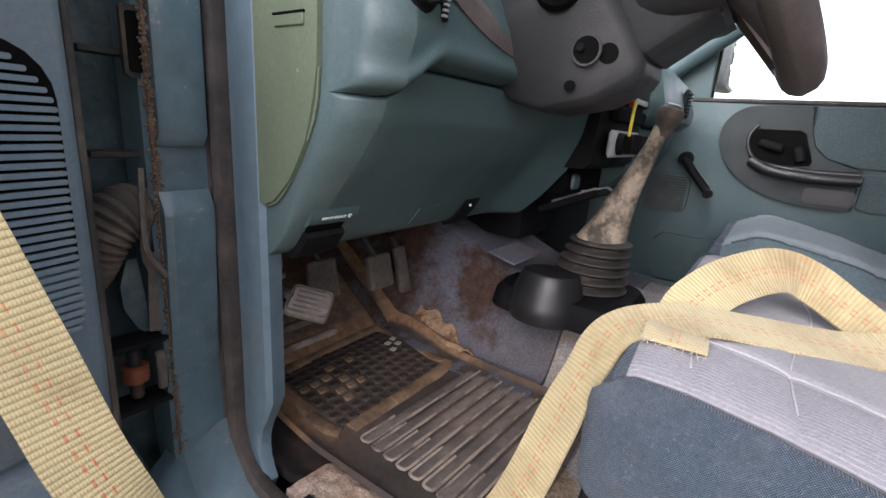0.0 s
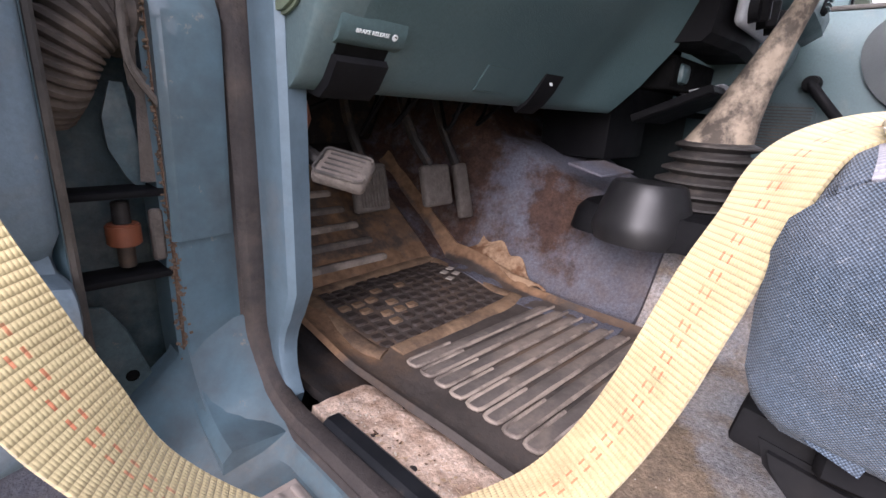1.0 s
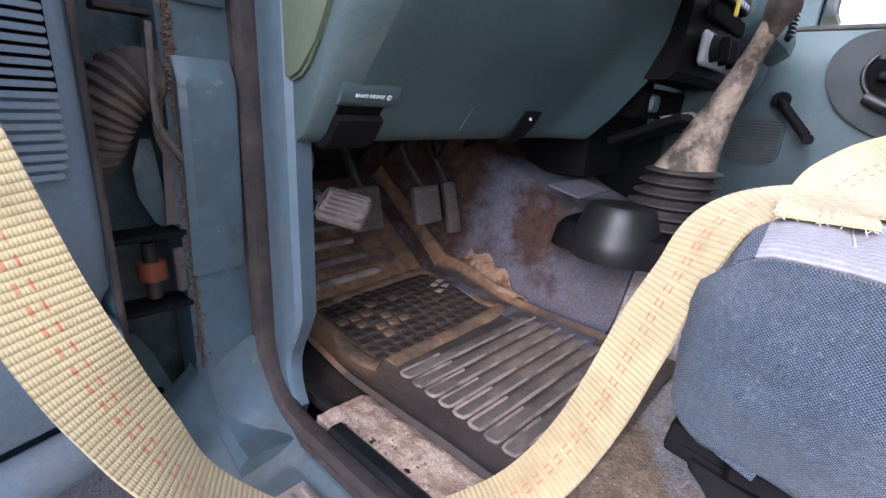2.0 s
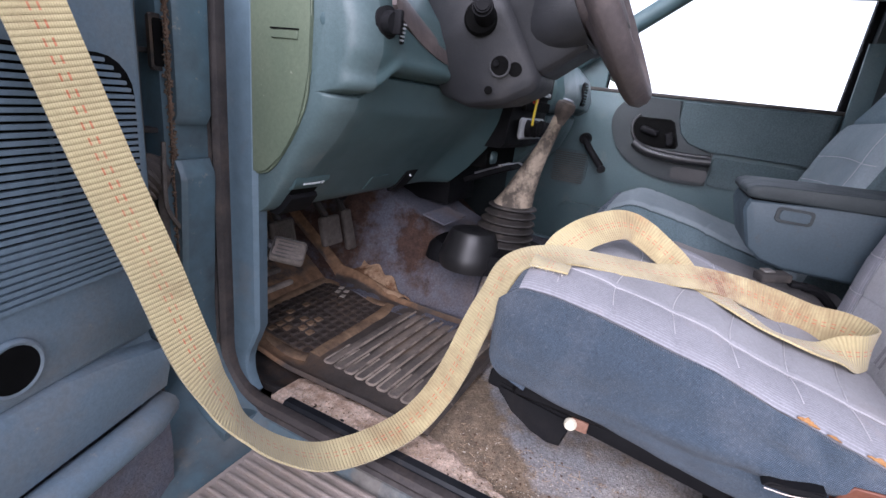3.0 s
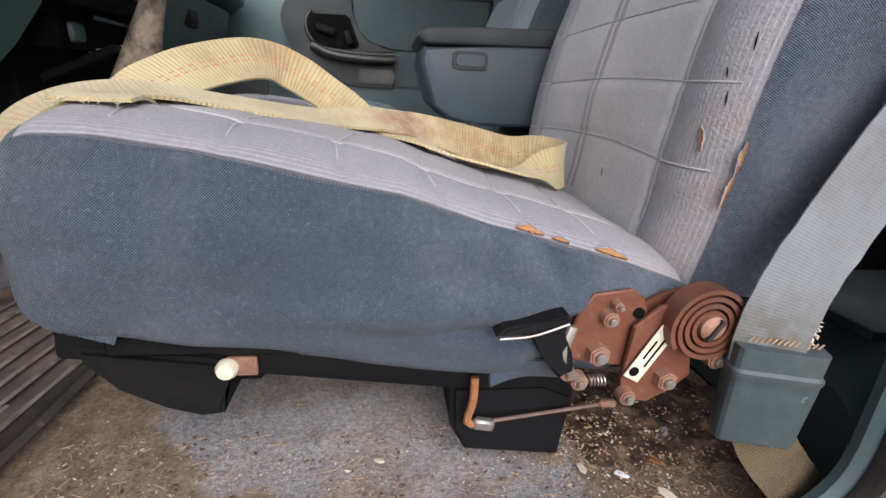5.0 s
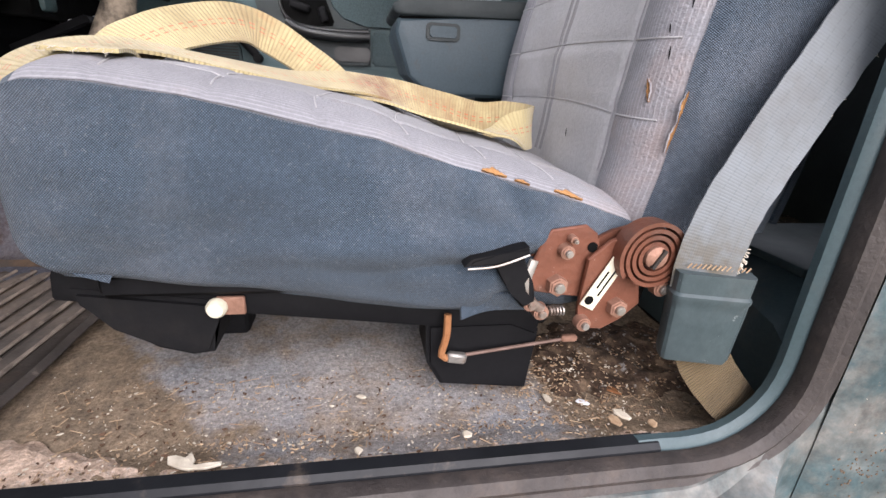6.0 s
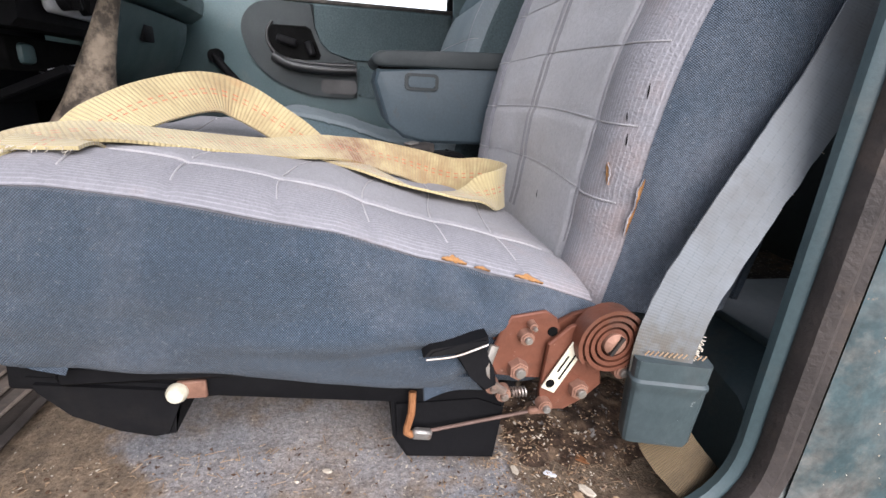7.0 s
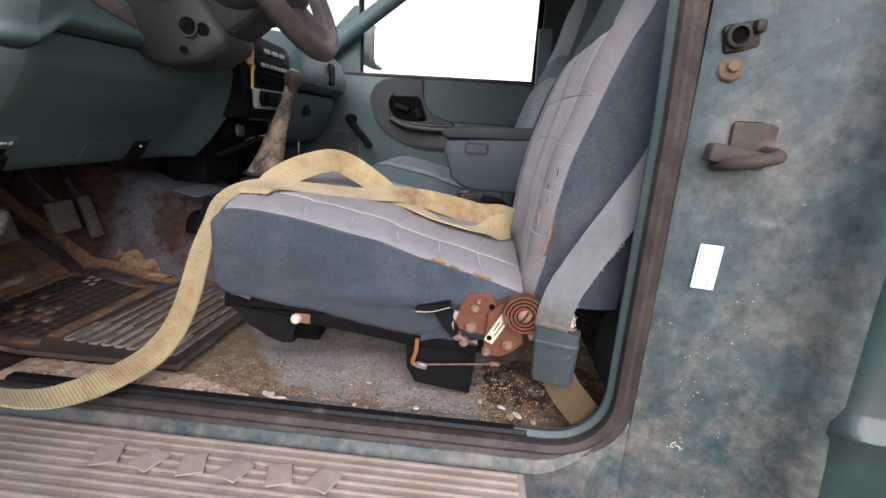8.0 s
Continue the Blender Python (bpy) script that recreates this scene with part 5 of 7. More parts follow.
    rim = [(xa + 0.29 * s, y - 0.012 * s - 0.0088, zr + 0.0024) for s in (0.97, 0.7, 0.4, 0.15, 0.025)] + [(xa + 0.002, y - 0.005, zr + 0.0024), (xa + 0.001, y, zr + 0.0024), (xa + 0.002, y + 0.005, zr + 0.0024)] + [(xa + 0.29 * s, y - 0.012 * s + 0.0088, zr + 0.0024) for s in (0.025, 0.12, 0.25)]
    part("rib_edge", tube(rim, lambda t: 0.0023 + 0.0009 * noise.noise(Vector((t * 9, k, 0))), 6, 0.004), M["mat_edge"], rib, "pale line along the rib's edge")
for k in range(5):
    y = 0.765 + 0.030 * k
    part("toe_rib", ridge(0.42 + 0.004 * k, 0.60 - 0.008 * k, y, mat_z(0.5, y), 0.014, 0.007), M["mat_rib"] if k % 2 else M["mat_edge"], fm)
part("heel_border", tube([(0.435, 0.565, mat_z(0.5, 0.565)), (0.425, 0.60, mat_z(0.5, 0.60)), (0.43, 0.715, mat_z(0.5, 0.715)), (0.445, 0.735, mat_z(0.5, 0.735)), (0.66, 0.745, mat_z(0.5, 0.745)), (0.69, 0.735, mat_z(0.5, 0.735)), (0.70, 0.60, mat_z(0.5, 0.60)), (0.69, 0.565, mat_z(0.5, 0.565)), (0.45, 0.560, mat_z(0.5, 0.56))], 0.013, 10, 0.01, 0.32), M["mat_dust"], fm)
tile = box((0, 0, 0), (0.0185, 0.0150, 0.006), 0.0025, 1)
pale_me = finish(tile.copy(), M["mat_dust"])
tile_me = finish(tile, M["mat_tile"])
RUBBED = {(1, 4), (2, 5), (3, 6), (2, 3), (3, 3), (3, 4), (0, 5), (1, 5), (4, 3), (2, 2), (5, 6)}
for i in range(11):
    for j in range(9):
        x, y = 0.450 + 0.0225 * i, 0.580 + 0.0180 * j
        ob = new("tile", pale_me if (i, j) in RUBBED else tile_me)
        ob.parent = fm
        ob.location = Vector((x, y, mat_z(x, y) - 0.0012)) - ORIGIN[fm.name]
pale = surf("pale_dust_tile", (0.36, 0.31, 0.26), (0.46, 0.41, 0.35), 40, 0.85, bump=0.3)
for x, y in ((0.652, 0.676), (0.668, 0.664), (0.645, 0.656), (0.672, 0.682)):
    part("dust_patch", box((x, y, mat_z(x, y) + 0.0055), (0.014, 0.012, 0.002), 0.001, 1, rot("Z", 15)), pale, fm)

# ---- driver's seat ----
SIDE_TOP = [(-0.235, 0.716), (-0.17, 0.737), (-0.085, 0.757), (-0.026, 0.777), (0.06, 0.794), (0.10, 0.801), (0.15, 0.807), (0.186, 0.8065), (0.196, 0.8035), (0.207, 0.794), (0.214, 0.782), (0.217, 0.765)]
SIDE_LOW = [(-0.235, 0.640), (-0.134, 0.630), (-0.07, 0.634), (0.05, 0.652), (0.13, 0.662), (0.175, 0.668), (0.196, 0.673), (0.208, 0.683), (0.215, 0.700), (0.217, 0.730)]
SURFACE = {}


def groove(d, w=0.004):
    return math.exp(-(d / w) ** 2)


def seat_thing(x0, x1, label, driver=True, dz=0.0, dy=0.0):
    """A bench half: sewn cushion, backrest with built-in headrest, side panels, seams."""
    ob = base("seat", ((x0 + x1) / 2, 0.0 + dy, 0.60 + dz), label, "seat", "cab seats")
    w = x1 - x0
    seams_y = (-0.178, -0.118, -0.055, 0.012, 0.082, 0.150)
    seams_x = (x0 + 0.082, x1 - 0.082)

    def top_z(x, y):
        e0, e1 = (x - x0) / w, (x1 - x) / w
        z = curve1(SIDE_TOP, y)
        crown = 0.013 * (1 - (1 - min(1.0, max(0.0, min(e0, e1)) / 0.14)) ** 2)
        for sx in seams_x:
            crown -= 0.006 * groove(x - sx, 0.005) if driver else 0.016 * groove(x - sx, 0.014)
        inside = seams_x[0] < x < seams_x[1]
        for sy in seams_y:
            bow = 0.010 * math.sin((x - x0) / w * 9)
            crown -= (0.0016 if inside else 0.0020) * groove(y - sy - bow, 0.0035) * step(0.0, 0.04, min(e0, e1))
        puff = 0.0011 * abs(math.sin((y + 0.178) / 0.066 * math.pi)) * (1.0 if inside else 0.6) * step(0.0, 0.05, min(e0, e1))
        edge = 0.003 * (step(0.03, 0.0, e0) + step(0.03, 0.0, e1)) if driver else 0.034 * (step(0.16, 0.0, e0) ** 2 + step(0.16, 0.0, e1) ** 2) + 0.03 * step(0.10, 0.20, y) ** 2
        return z + crown + puff - edge + wob((x, y, 3), 14, 0.003) + dz

    SURFACE[ob.name + "_top"] = top_z

    def front_back(x):
        """How far the grey top stays behind the front edge: more towards the corners."""
        e = min(x - x0, x1 - x) / w
        return 0.001 + 0.003 * step(0.20, 0.0, e) ** 1.5

    def top_pt(xa, xb):
        def f(s, t):
            x = xa + (xb - xa) * s
            y = -0.235 + (0.433 - front_back(x)) * t
            return (x, y + dy, top_z(x, y))
        return f
    XA, XB = x0 + 0.004, x1 - 0.004
    cush = part("cushion", thicken(grid(84, 110, top_pt(seams_x[0], seams_x[1])), 0.01), M["velour" if driver else "pass_velour"], ob, "grey quilted velour insert")
    band = XA if driver else x0 + 0.046
    part("bolster", thicken(grid(26, 110, top_pt(band, seams_x[0])), 0.01), M["striped" if driver else "pass_velour"], ob, "grey pinstriped velour bolster" if driver else "grey velour bolster")
    if not driver:
        part("edge_band", thicken(grid(12, 110, top_pt(XA, band)), 0.01), M["teal_cloth"], ob, "blue-teal cloth edge band")
        part("piping", tube([(band, y + dy, top_z(band, y) + 0.001) for y in [-0.22 + 0.40 * k / 60 for k in range(61)]], 0.0022, 6, 0), M["headcloth"], ob)
    part("bolster", thicken(grid(26, 110, top_pt(seams_x[1], XB)), 0.01), M["striped" if driver else "pass_velour"], ob, "grey pinstriped velour bolster")

    def side_pt(x, sgn):
        def f(s, t):
            y = -0.235 + 0.452 * s
            hi, lo = top_z(x, y) - dz - 0.001, curve1(SIDE_LOW, y)
            z = lo + (hi - lo) * t
            bulge = 0.011 * math.sin(math.pi * min(1.0, t * 1.02)) ** 0.8 * (1 - 0.35 * s) - 0.010 * step(0.40, 0.0, t)
            fade = 1 - step(0.90, 1.0, s)
            xin = 0.016 * (1 - math.sqrt(max(0.0, 1 - max(0.0, min(1.0, (y - 0.198) / 0.019)) ** 2)))
            wr = 0.006 * noise.noise(Vector((y * 7, z * 24, 1.7))) + 0.004 * noise.noise(Vector((y * 22, z * 40, 5.1))) + 0.0055 * math.exp(-((z - 0.70 + 0.05 * (y + 0.05)) / 0.010) ** 2) * step(0.12, -0.02, y) - 0.006 * math.exp(-((z - 0.682 + 0.10 * (y + 0.05)) / 0.008) ** 2) * step(0.02, -0.1, y)
            rr = math.hypot(y + 0.15, z - 0.70)
            wr += 0.0045 * math.sin(9.0 * math.atan2(z - 0.70, y + 0.15) + 2.0) * step(0.02, 0.05, rr) * math.exp(-rr / 0.085)
            tuck = 0.012 * step(0.10, 0.0, t)
            return (x - sgn * ((bulge + wr) * fade - tuck - xin), y + dy, z + dz)
        return f
    part("side_panel", thicken(grid(110, 60, side_pt(x0 + 0.004, 1)), 0.006), M["fabric"], ob, "blue tweed side panel")
    part("side_panel", thicken(grid(60, 30, side_pt(x1 - 0.004, -1)), 0.006), M["fabric"], ob, "blue tweed side panel")

    FR = ((0.198, 0.8025), (0.203, 0.7985), (0.209, 0.791), (0.214, 0.781), (0.2175, 0.765), (0.2185, 0.74), (0.2165, 0.712), (0.210, 0.689), (0.197, 0.675), (0.175, 0.668))

    def front_pt(s, t):
        x = x0 + 0.005 + (w - 0.010) * s
        ex_ = min(x - x0 - 0.004, x1 - 0.004 - x)
        setback = 0.016 * (1 - math.sqrt(max(0.0, 1 - (1 - ex_ / 0.016) ** 2))) if ex_ < 0.016 else 0.0
        k = t * (len(FR) - 1)
        i = min(int(k), len(FR) - 2)
        y = FR[i][0] + (FR[i + 1][0] - FR[i][0]) * (k - i)
        z = FR[i][1] + (FR[i + 1][1] - FR[i][1]) * (k - i)
        if i == 0:
            y0_ = 0.197 - front_back(x)
            za, zb = top_z(x, y0_), FR[1][1] + top_z(x, 0.186) - 0.8065
            return (x, y0_ + (FR[1][0] - y0_) * k + dy, za + (zb - za) * k)
        e = min(s, 1 - s)
        blend = (1 - min(1.0, max(0.0, t - 1 / 9) / 0.4)) ** 2
        return (x, y - setback * step(0.111, 0.26, t) + wob((x * 9, z * 20, 4), 1.0, 0.003) * step(0.111, 0.3, t) * step(0.0, 0.06, e) + dy, z + (top_z(x, 0.186) - dz - 0.8065) * blend + dz)
    part("front_panel", thicken(grid(60, 40, front_pt), 0.006), M["fabric"], ob, "blue tweed front panel")
    part("under_panel", box(((x0 + x1) / 2, -0.02 + dy, 0.660 + dz), (w - 0.03, 0.40, 0.02), 0.004, 1), M["black"], ob)

    for sy in seams_y if driver else ():
        part("seam", tube([(x, sy + 0.010 * math.sin((x - x0) / w * 9) + dy, top_z(x, sy + 0.010 * math.sin((x - x0) / w * 9)) + 0.0006) for x in [x0 + 0.03 + (w - 0.06) * k / 40 for k in range(41)]], 0.0008, 5, 0), M["quilt"], ob)
    for sx in (seams_x[0] - 0.002, seams_x[0] + 0.004, seams_x[1]):
        part("seam", tube([(sx, y + dy, top_z(sx, y) + 0.0006) for y in [-0.22 + 0.41 * k / 50 for k in range(51)]], 0.0010, 5, 0), M["quilt"], ob)

    # backrest: face, two bolsters, sides and back
    FRONT = [(0.70, -0.222), (0.76, -0.232), (0.85, -0.240), (0.92, -0.256), (0.98, -0.277), (1.06, -0.310), (1.12, -0.342), (1.20, -0.372), (1.30, -0.398), (1.36, -0.425)]

    def half_w(z, u=0.0):
        """Half the backrest's width: shoulders that draw in to the headrest, a little higher on the outer side."""
        zz = z - 0.05 * step(0.2, -0.2, u)
        return curve1([(1.02, w / 2 - 0.004), (1.05, w / 2 - 0.020), (1.07, w / 2 - 0.042), (1.095, w / 2 - 0.078), (1.12, w / 2 - 0.094), (1.15, w / 2 - 0.108), (1.25, w / 2 - 0.128), (1.36, w / 2 - 0.155)], zz)

    xm = (x0 + x1) / 2
    rows_z = (0.795, 0.858, 0.922, 0.988)
    top_b = 1.078

    def back_front(u, z):
        """u from -1 to 1 across the backrest."""
        y = curve1(FRONT, z)
        k = abs(u)
        y -= 0.022 * (1 - k ** 2) * step(1.12, 0.9, z)            # hollow in the middle
        y -= 0.045 * max(0.0, (k - 0.72) / 0.28) ** 2.4                  # rounded outer edge
        bolster = 0.66
        if z < top_b or u < -0.66:
            y -= 0.0045 * groove(k - bolster, 0.022)
            for rz in rows_z:
                bow = 0.006 * math.cos(u * 2.2) * (1 if k < bolster else 0.3)
                y -= (0.0014 if k < bolster else 0.0010) * groove(z - rz - bow, 0.0050)
            for lu in (0.06, 0.12):
                y -= 0.0010 * groove(u - lu, 0.012) if k < bolster else 0.0
        else:
            y -= 0.006 * groove(z - top_b, 0.006)
        return y + wob((u * 2, z * 12, 6), 1.4, 0.003)

    SURFACE[ob.name + "_back"] = lambda u, z: Vector((xm + u * half_w(z, u), back_front(u, z) + dy, z + dz))
    for rz in rows_z:
        part("seam", tube([SURFACE[ob.name + "_back"](u, rz + 0.006 * math.cos(u * 2.2) * (1 if abs(u) < 0.66 else 0.3)) + Vector((0, 0.0006, 0)) for u in [-0.9 + 1.8 * k / 60 for k in range(61)]], 0.0008, 5, 0), M["quilt"], ob)
    for lu in (-0.68, -0.645, 0.66):
        part("seam", tube([SURFACE[ob.name + "_back"](lu, 0.74 + 0.335 * k / 40) + Vector((0, 0.0006, 0)) for k in range(41)], 0.0009, 5, 0), M["quilt"], ob)

    def face(u0, u1, z0, z1, nu, nz, mat_, name, lab):
        def f(s, t):
            u, z = u0 + (u1 - u0) * s, z0 + (z1 - z0) * t
            return (xm + u * half_w(z, u), back_front(u, z) + dy, z + dz)
        part(name, thicken(grid(nu, nz, f), 0.008, (0, 1, 0)), M[mat_], ob, lab)

    face(-0.66, 0.66, 0.70, top_b, 70, 90, "back_velour" if driver else "pass_velour", "backrest", "grey quilted velour backrest")
    face(-0.955, -0.66, 0.70, 1.36 if driver else top_b, 40, 120, "striped" if driver else "pass_velour", "back_bolster", "grey pinstriped velour bolster")
    face(0.66, 0.955, 0.70, top_b, 40, 90, "striped" if driver else "pass_velour", "back_bolster", "grey pinstriped velour bolster")
    for ua, ub in ((0.045, 0.075), (0.105, 0.135)) if driver else ():
        part("woven_band", thicken(grid(4, 80, lambda s, t: SURFACE[ob.name + "_back"](ua + (ub - ua) * s, 0.735 + 0.34 * t) + Vector((0, 0.0004, 0))), 0.002, (0, 1, 0)), M["velour"], ob, "darker band down the backrest")
    if driver:
        face(-0.66, 0.995, top_b, 1.36, 50, 40, "headcloth", "headrest", "teal cloth headrest")
    else:
        face(-0.955, 0.955, top_b, 1.145, 50, 14, "teal_cloth", "head_band", "blue cloth band below the headrest")
        face(-0.955, 0.955, 1.145, 1.36, 50, 40, "pass_velour", "headrest", "grey-teal velour headrest")

    def back_side(sgn):
        def f(s, t):
            z = 0.705 + 0.655 * t
            if s < 0.12:
                u = sgn * (0.950 + 0.040 * s / 0.12)
                return (xm + u * half_w(z, u), back_front(u, z) + 0.001 + dy, z + dz)
            s = (s - 0.12) / 0.88
            yf = back_front(sgn * 0.99, z)
            y = yf - (0.115 - 0.02 * step(1.1, 1.36, z)) * s
            bulge = 0.012 * math.sin(math.pi * s) + wob((y * 8, z * 9, 2), 1.0, 0.004)
            return (xm + sgn * (0.992 * half_w(z, sgn) + bulge - 0.02 * step(0.85, 1.0, s)), y + dy, z + dz)
        return f
    for sgn in (-1, 1):
        part("back_side", thicken(grid(50, 80, back_side(sgn)), 0.006, (sgn, 0.3, 0)), M["fabric"] if driver else M["headcloth"], ob, "blue tweed backrest side" if driver else "dark teal cloth backrest side")
    part("back_panel", thicken(grid(20, 40, lambda s, t: (lambda z: (xm + (2 * s - 1) * 0.97 * half_w(z, 2 * s - 1), curve1(FRONT, z) - 0.155 + 0.05 * step(1.1, 1.36, z) + dy, z + dz))(0.71 + 0.65 * t)), 0.006), M["fabric"], ob)
    part("top_panel", box((xm, -0.455 + dy, 1.355 + dz), (0.16, 0.10, 0.03), 0.012, 3), M["headcloth"], ob)
    return ob


seat = seat_thing(0.383, 0.878, "worn blue and grey cloth driver's seat with torn edges")
seat_thing(1.085, 1.575, "blue and grey cloth passenger seat", False, 0.0, 0.0)


def rip(p0, p1, out, h, seed, label="torn opening showing orange foam"):
    """A ragged rip from p0 to p1: orange foam in the hole under a frayed cloth lip."""
    rng = random.Random(seed)
    p0, p1, out = Vector(p0), Vector(p1), Vector(out).normalized()
    up = out.cross((p1 - p0).normalized()).normalized()
    up = up if up.z > 0 else -up
    n = 14
    top, low = [], []
    for k in range(n + 1):
        e = math.sin(math.pi * (0.04 + 0.92 * k / n)) ** 0.6
        mid = p0.lerp(p1, k / n)
        e2 = 1 - abs(2 * k / n - 0.9) ** 0.8 if abs(2 * k / n - 0.9) < 1 else 0.05
        top.append(mid + up * h * 0.5 * e2 * rng.uniform(0.6, 1.25) + out * 0.0026)
        low.append(mid - up * h * 0.22 * e * rng.uniform(0.6, 1.25) + out * 0.0026)
    bm = loft([[a, a.lerp(b, 0.5) - out * 0.0006, b, a.lerp(b, 0.5) - out * 0.004] for a, b in zip(top, low)])
    f = part("foam_tear", bm, M["foam"], seat, label)
    part("cloth_lip", tube([p + out * 0.0006 + up * 0.0008 for p in top], lambda t: 0.0003 + 0.0005 * math.sin(math.pi * t), 5, 0), M["striped"], f)


top_of = lambda x, y: Vector((x, y, SURFACE["seat_top"](x, y)))
back_of = SURFACE["seat_back"]
rip(top_of(0.3885, -0.104), top_of(0.3885, -0.124), (-0.6, 0.0, 0.8), 0.010, 1)
rip(top_of(0.3875, -0.130), top_of(0.3875, -0.143), (-0.7, 0.0, 0.7), 0.004, 2)
rip(top_of(0.3885, -0.164), top_of(0.3885, -0.189), (-0.6, 0.0, 0.8), 0.008, 3)
rip(back_of(-0.842, 0.826), back_of(-0.866, 0.808), (-0.4, 0.9, 0.1), 0.006, 4)
rip(back_of(-0.958, 0.818) + Vector((-0.002, 0.002, 0)), back_of(-0.950, 0.794) + Vector((-0.002, 0.002, 0)), (-0.75, 0.65, 0.0), 0.0045, 5)
rip(back_of(-0.952, 0.796) + Vector((-0.002, 0.002, 0)), back_of(-0.945, 0.770) + Vector((-0.002, 0.002, 0)), (-0.75, 0.65, 0.0), 0.0035, 6)
for u, z, l in ((-0.885, 0.846, 0.010), (-0.86, 0.864, 0.007), (-0.90, 0.884, 0.012), (-0.22, 0.765, 0.010)):
    a_, b_ = back_of(u, z - l / 2), back_of(u + 0.006, z + l / 2)
    part("slit", tube([a_, (a_ + b_) / 2, b_], lambda t: 0.0006 * math.sin(math.pi * t) + 0.0002, 5, 0.003), M["print_hole"], seat)

# hem flap at the side panel's rear corner
part("hem_flap", thicken(grid(14, 10, lambda s, t: (0.379 + 0.006 * math.sin(4 * s + 2 * t), -0.095 - 0.058 * s, 0.632 + 0.022 * t * (1 - 0.2 * s) + 0.010 * s)), 0.003), M["fabric"], seat, "creased cloth hem")

# seat frame: rail, front and rear feet, adjuster
rail = base("seat_rail", (0.42, 0.0, 0.53), "black steel seat rail with front and rear feet", "seat rail")
part("rail", box((0.425, 0.02, 0.632), (0.030, 0.40, 0.026), 0.004, 2, rot("X", 7)), M["black"], rail)
ft = [(0.205, 0.655), (0.200, 0.640), (0.178, 0.620), (0.150, 0.600), (0.125, 0.592), (0.108, 0.594), (0.104, 0.628), (0.09, 0.640)]
part("front_foot", slab(ft, "x", 0.405, 0.46, 0.004, 2), M["black"], rail, "black front foot bracket")
part("front_leg", box((0.56, 0.14, 0.575), (0.04, 0.05, 0.09), 0.004, 1), M["black"], rail)
rf = [(-0.070, 0.612), (-0.072, 0.570), (-0.086, 0.545), (-0.172, 0.534), (-0.178, 0.600), (-0.15, 0.612)]
part("rear_foot", slab(rf, "x", 0.408, 0.47, 0.004, 2), M["black"], rail, "black rear foot cover")
part("rail_web", box((0.445, -0.07, 0.618), (0.02, 0.26, 0.03), 0.004, 1, rot("X", 6)), M["black"], rail)
for y in (0.13, -0.12):
    part("far_leg", box((0.82, y, 0.58), (0.03, 0.06, 0.10), 0.004, 1), M["black"], rail)
part("far_rail", box((0.82, 0.02, 0.632), (0.03, 0.40, 0.026), 0.004, 2, rot("X", 7)), M["black"], rail)
bolt = part("bolt", lathe([(0.0, 0.0), (0.008, 0.0), (0.008, 0.004), (0.006, 0.0075), (0.0, 0.0088)], (0.404, 0.100, 0.638), (-1, 0, 0), 20), M["label"], rail, "off-white capped bolt")
part("bolt_plate", box((0.406, 0.090, 0.638), (0.004, 0.022, 0.016), 0.001, 1), M["rust_l"], rail)
part("link_rod", cyl((0.398, -0.098, 0.584), (0.405, -0.200, 0.592), 0.0017, None, 8), M["dark_rod"], rail, "thin rusty adjuster rod")
part("link_nut", box((0.397, -0.097, 0.583), (0.008, 0.018, 0.010), 0.002, 1, rot("X", 10)), M["steel"], rail)
part("link_lever", tube([(0.402, -0.088, 0.625), (0.398, -0.087, 0.605), (0.396, -0.083, 0.587), (0.398, -0.092, 0.582)], 0.0034, 8, 0.005), M["orange_rust"], rail, "orange rusted adjuster lever")
part("rod_end", box((0.405, -0.207, 0.593), (0.007, 0.016, 0.007), 0.002, 1), M["rust_l"], rail)

# recliner: rusty plates, bolts, spiral spring, label, lever
rec = base("seat_recliner", (0.37, -0.19, 0.63), "rusty red recliner mechanism on the seat's side", "recliner")
pl = [(-0.142, 0.676), (-0.150, 0.700), (-0.158, 0.714), (-0.186, 0.718), (-0.196, 0.711), (-0.205, 0.690), (-0.208, 0.662), (-0.200, 0.655), (-0.172, 0.659), (-0.150, 0.662)]
part("upper_plate", slab(pl, "x", 0.367, 0.371, 0.0012, 1), M["rust"], rec, "rusty upper recliner plate")
part("back_plate", slab([(u * 1.04 + 0.0055, v * 1.02 - 0.0155) for u, v in pl], "x", 0.377, 0.380, 0.001, 1), M["rust"], rec)
lo = [(-0.188, 0.692), (-0.205, 0.708), (-0.222, 0.711), (-0.234, 0.714), (-0.240, 0.707), (-0.232, 0.698), (-0.214, 0.690), (-0.220, 0.676), (-0.236, 0.672), (-0.240, 0.652), (-0.226, 0.638), (-0.210, 0.629), (-0.188, 0.631), (-0.186, 0.650)]
part("lower_plate", slab(lo, "x", 0.360, 0.3645, 0.0012, 1), M["rust"], rec, "rusty lower recliner plate")
part("arm", slab([(-0.188, 0.700), (-0.212, 0.712), (-0.228, 0.717), (-0.232, 0.710), (-0.216, 0.700), (-0.195, 0.688)], "x", 0.371, 0.376, 0.001, 1), M["rust"], rec)
SPC = Vector((0.352, -0.236, 0.698))
sp = []
for k in range(150):
    a = 2 * math.pi * 3.6 * k / 149
    r = 0.0095 + 0.0185 * k / 149
    sp.append(SPC + Vector((0, -r * math.cos(a), r * math.sin(a))))
rings = []
for i, p in enumerate(sp):
    o = (p - SPC).normalized()
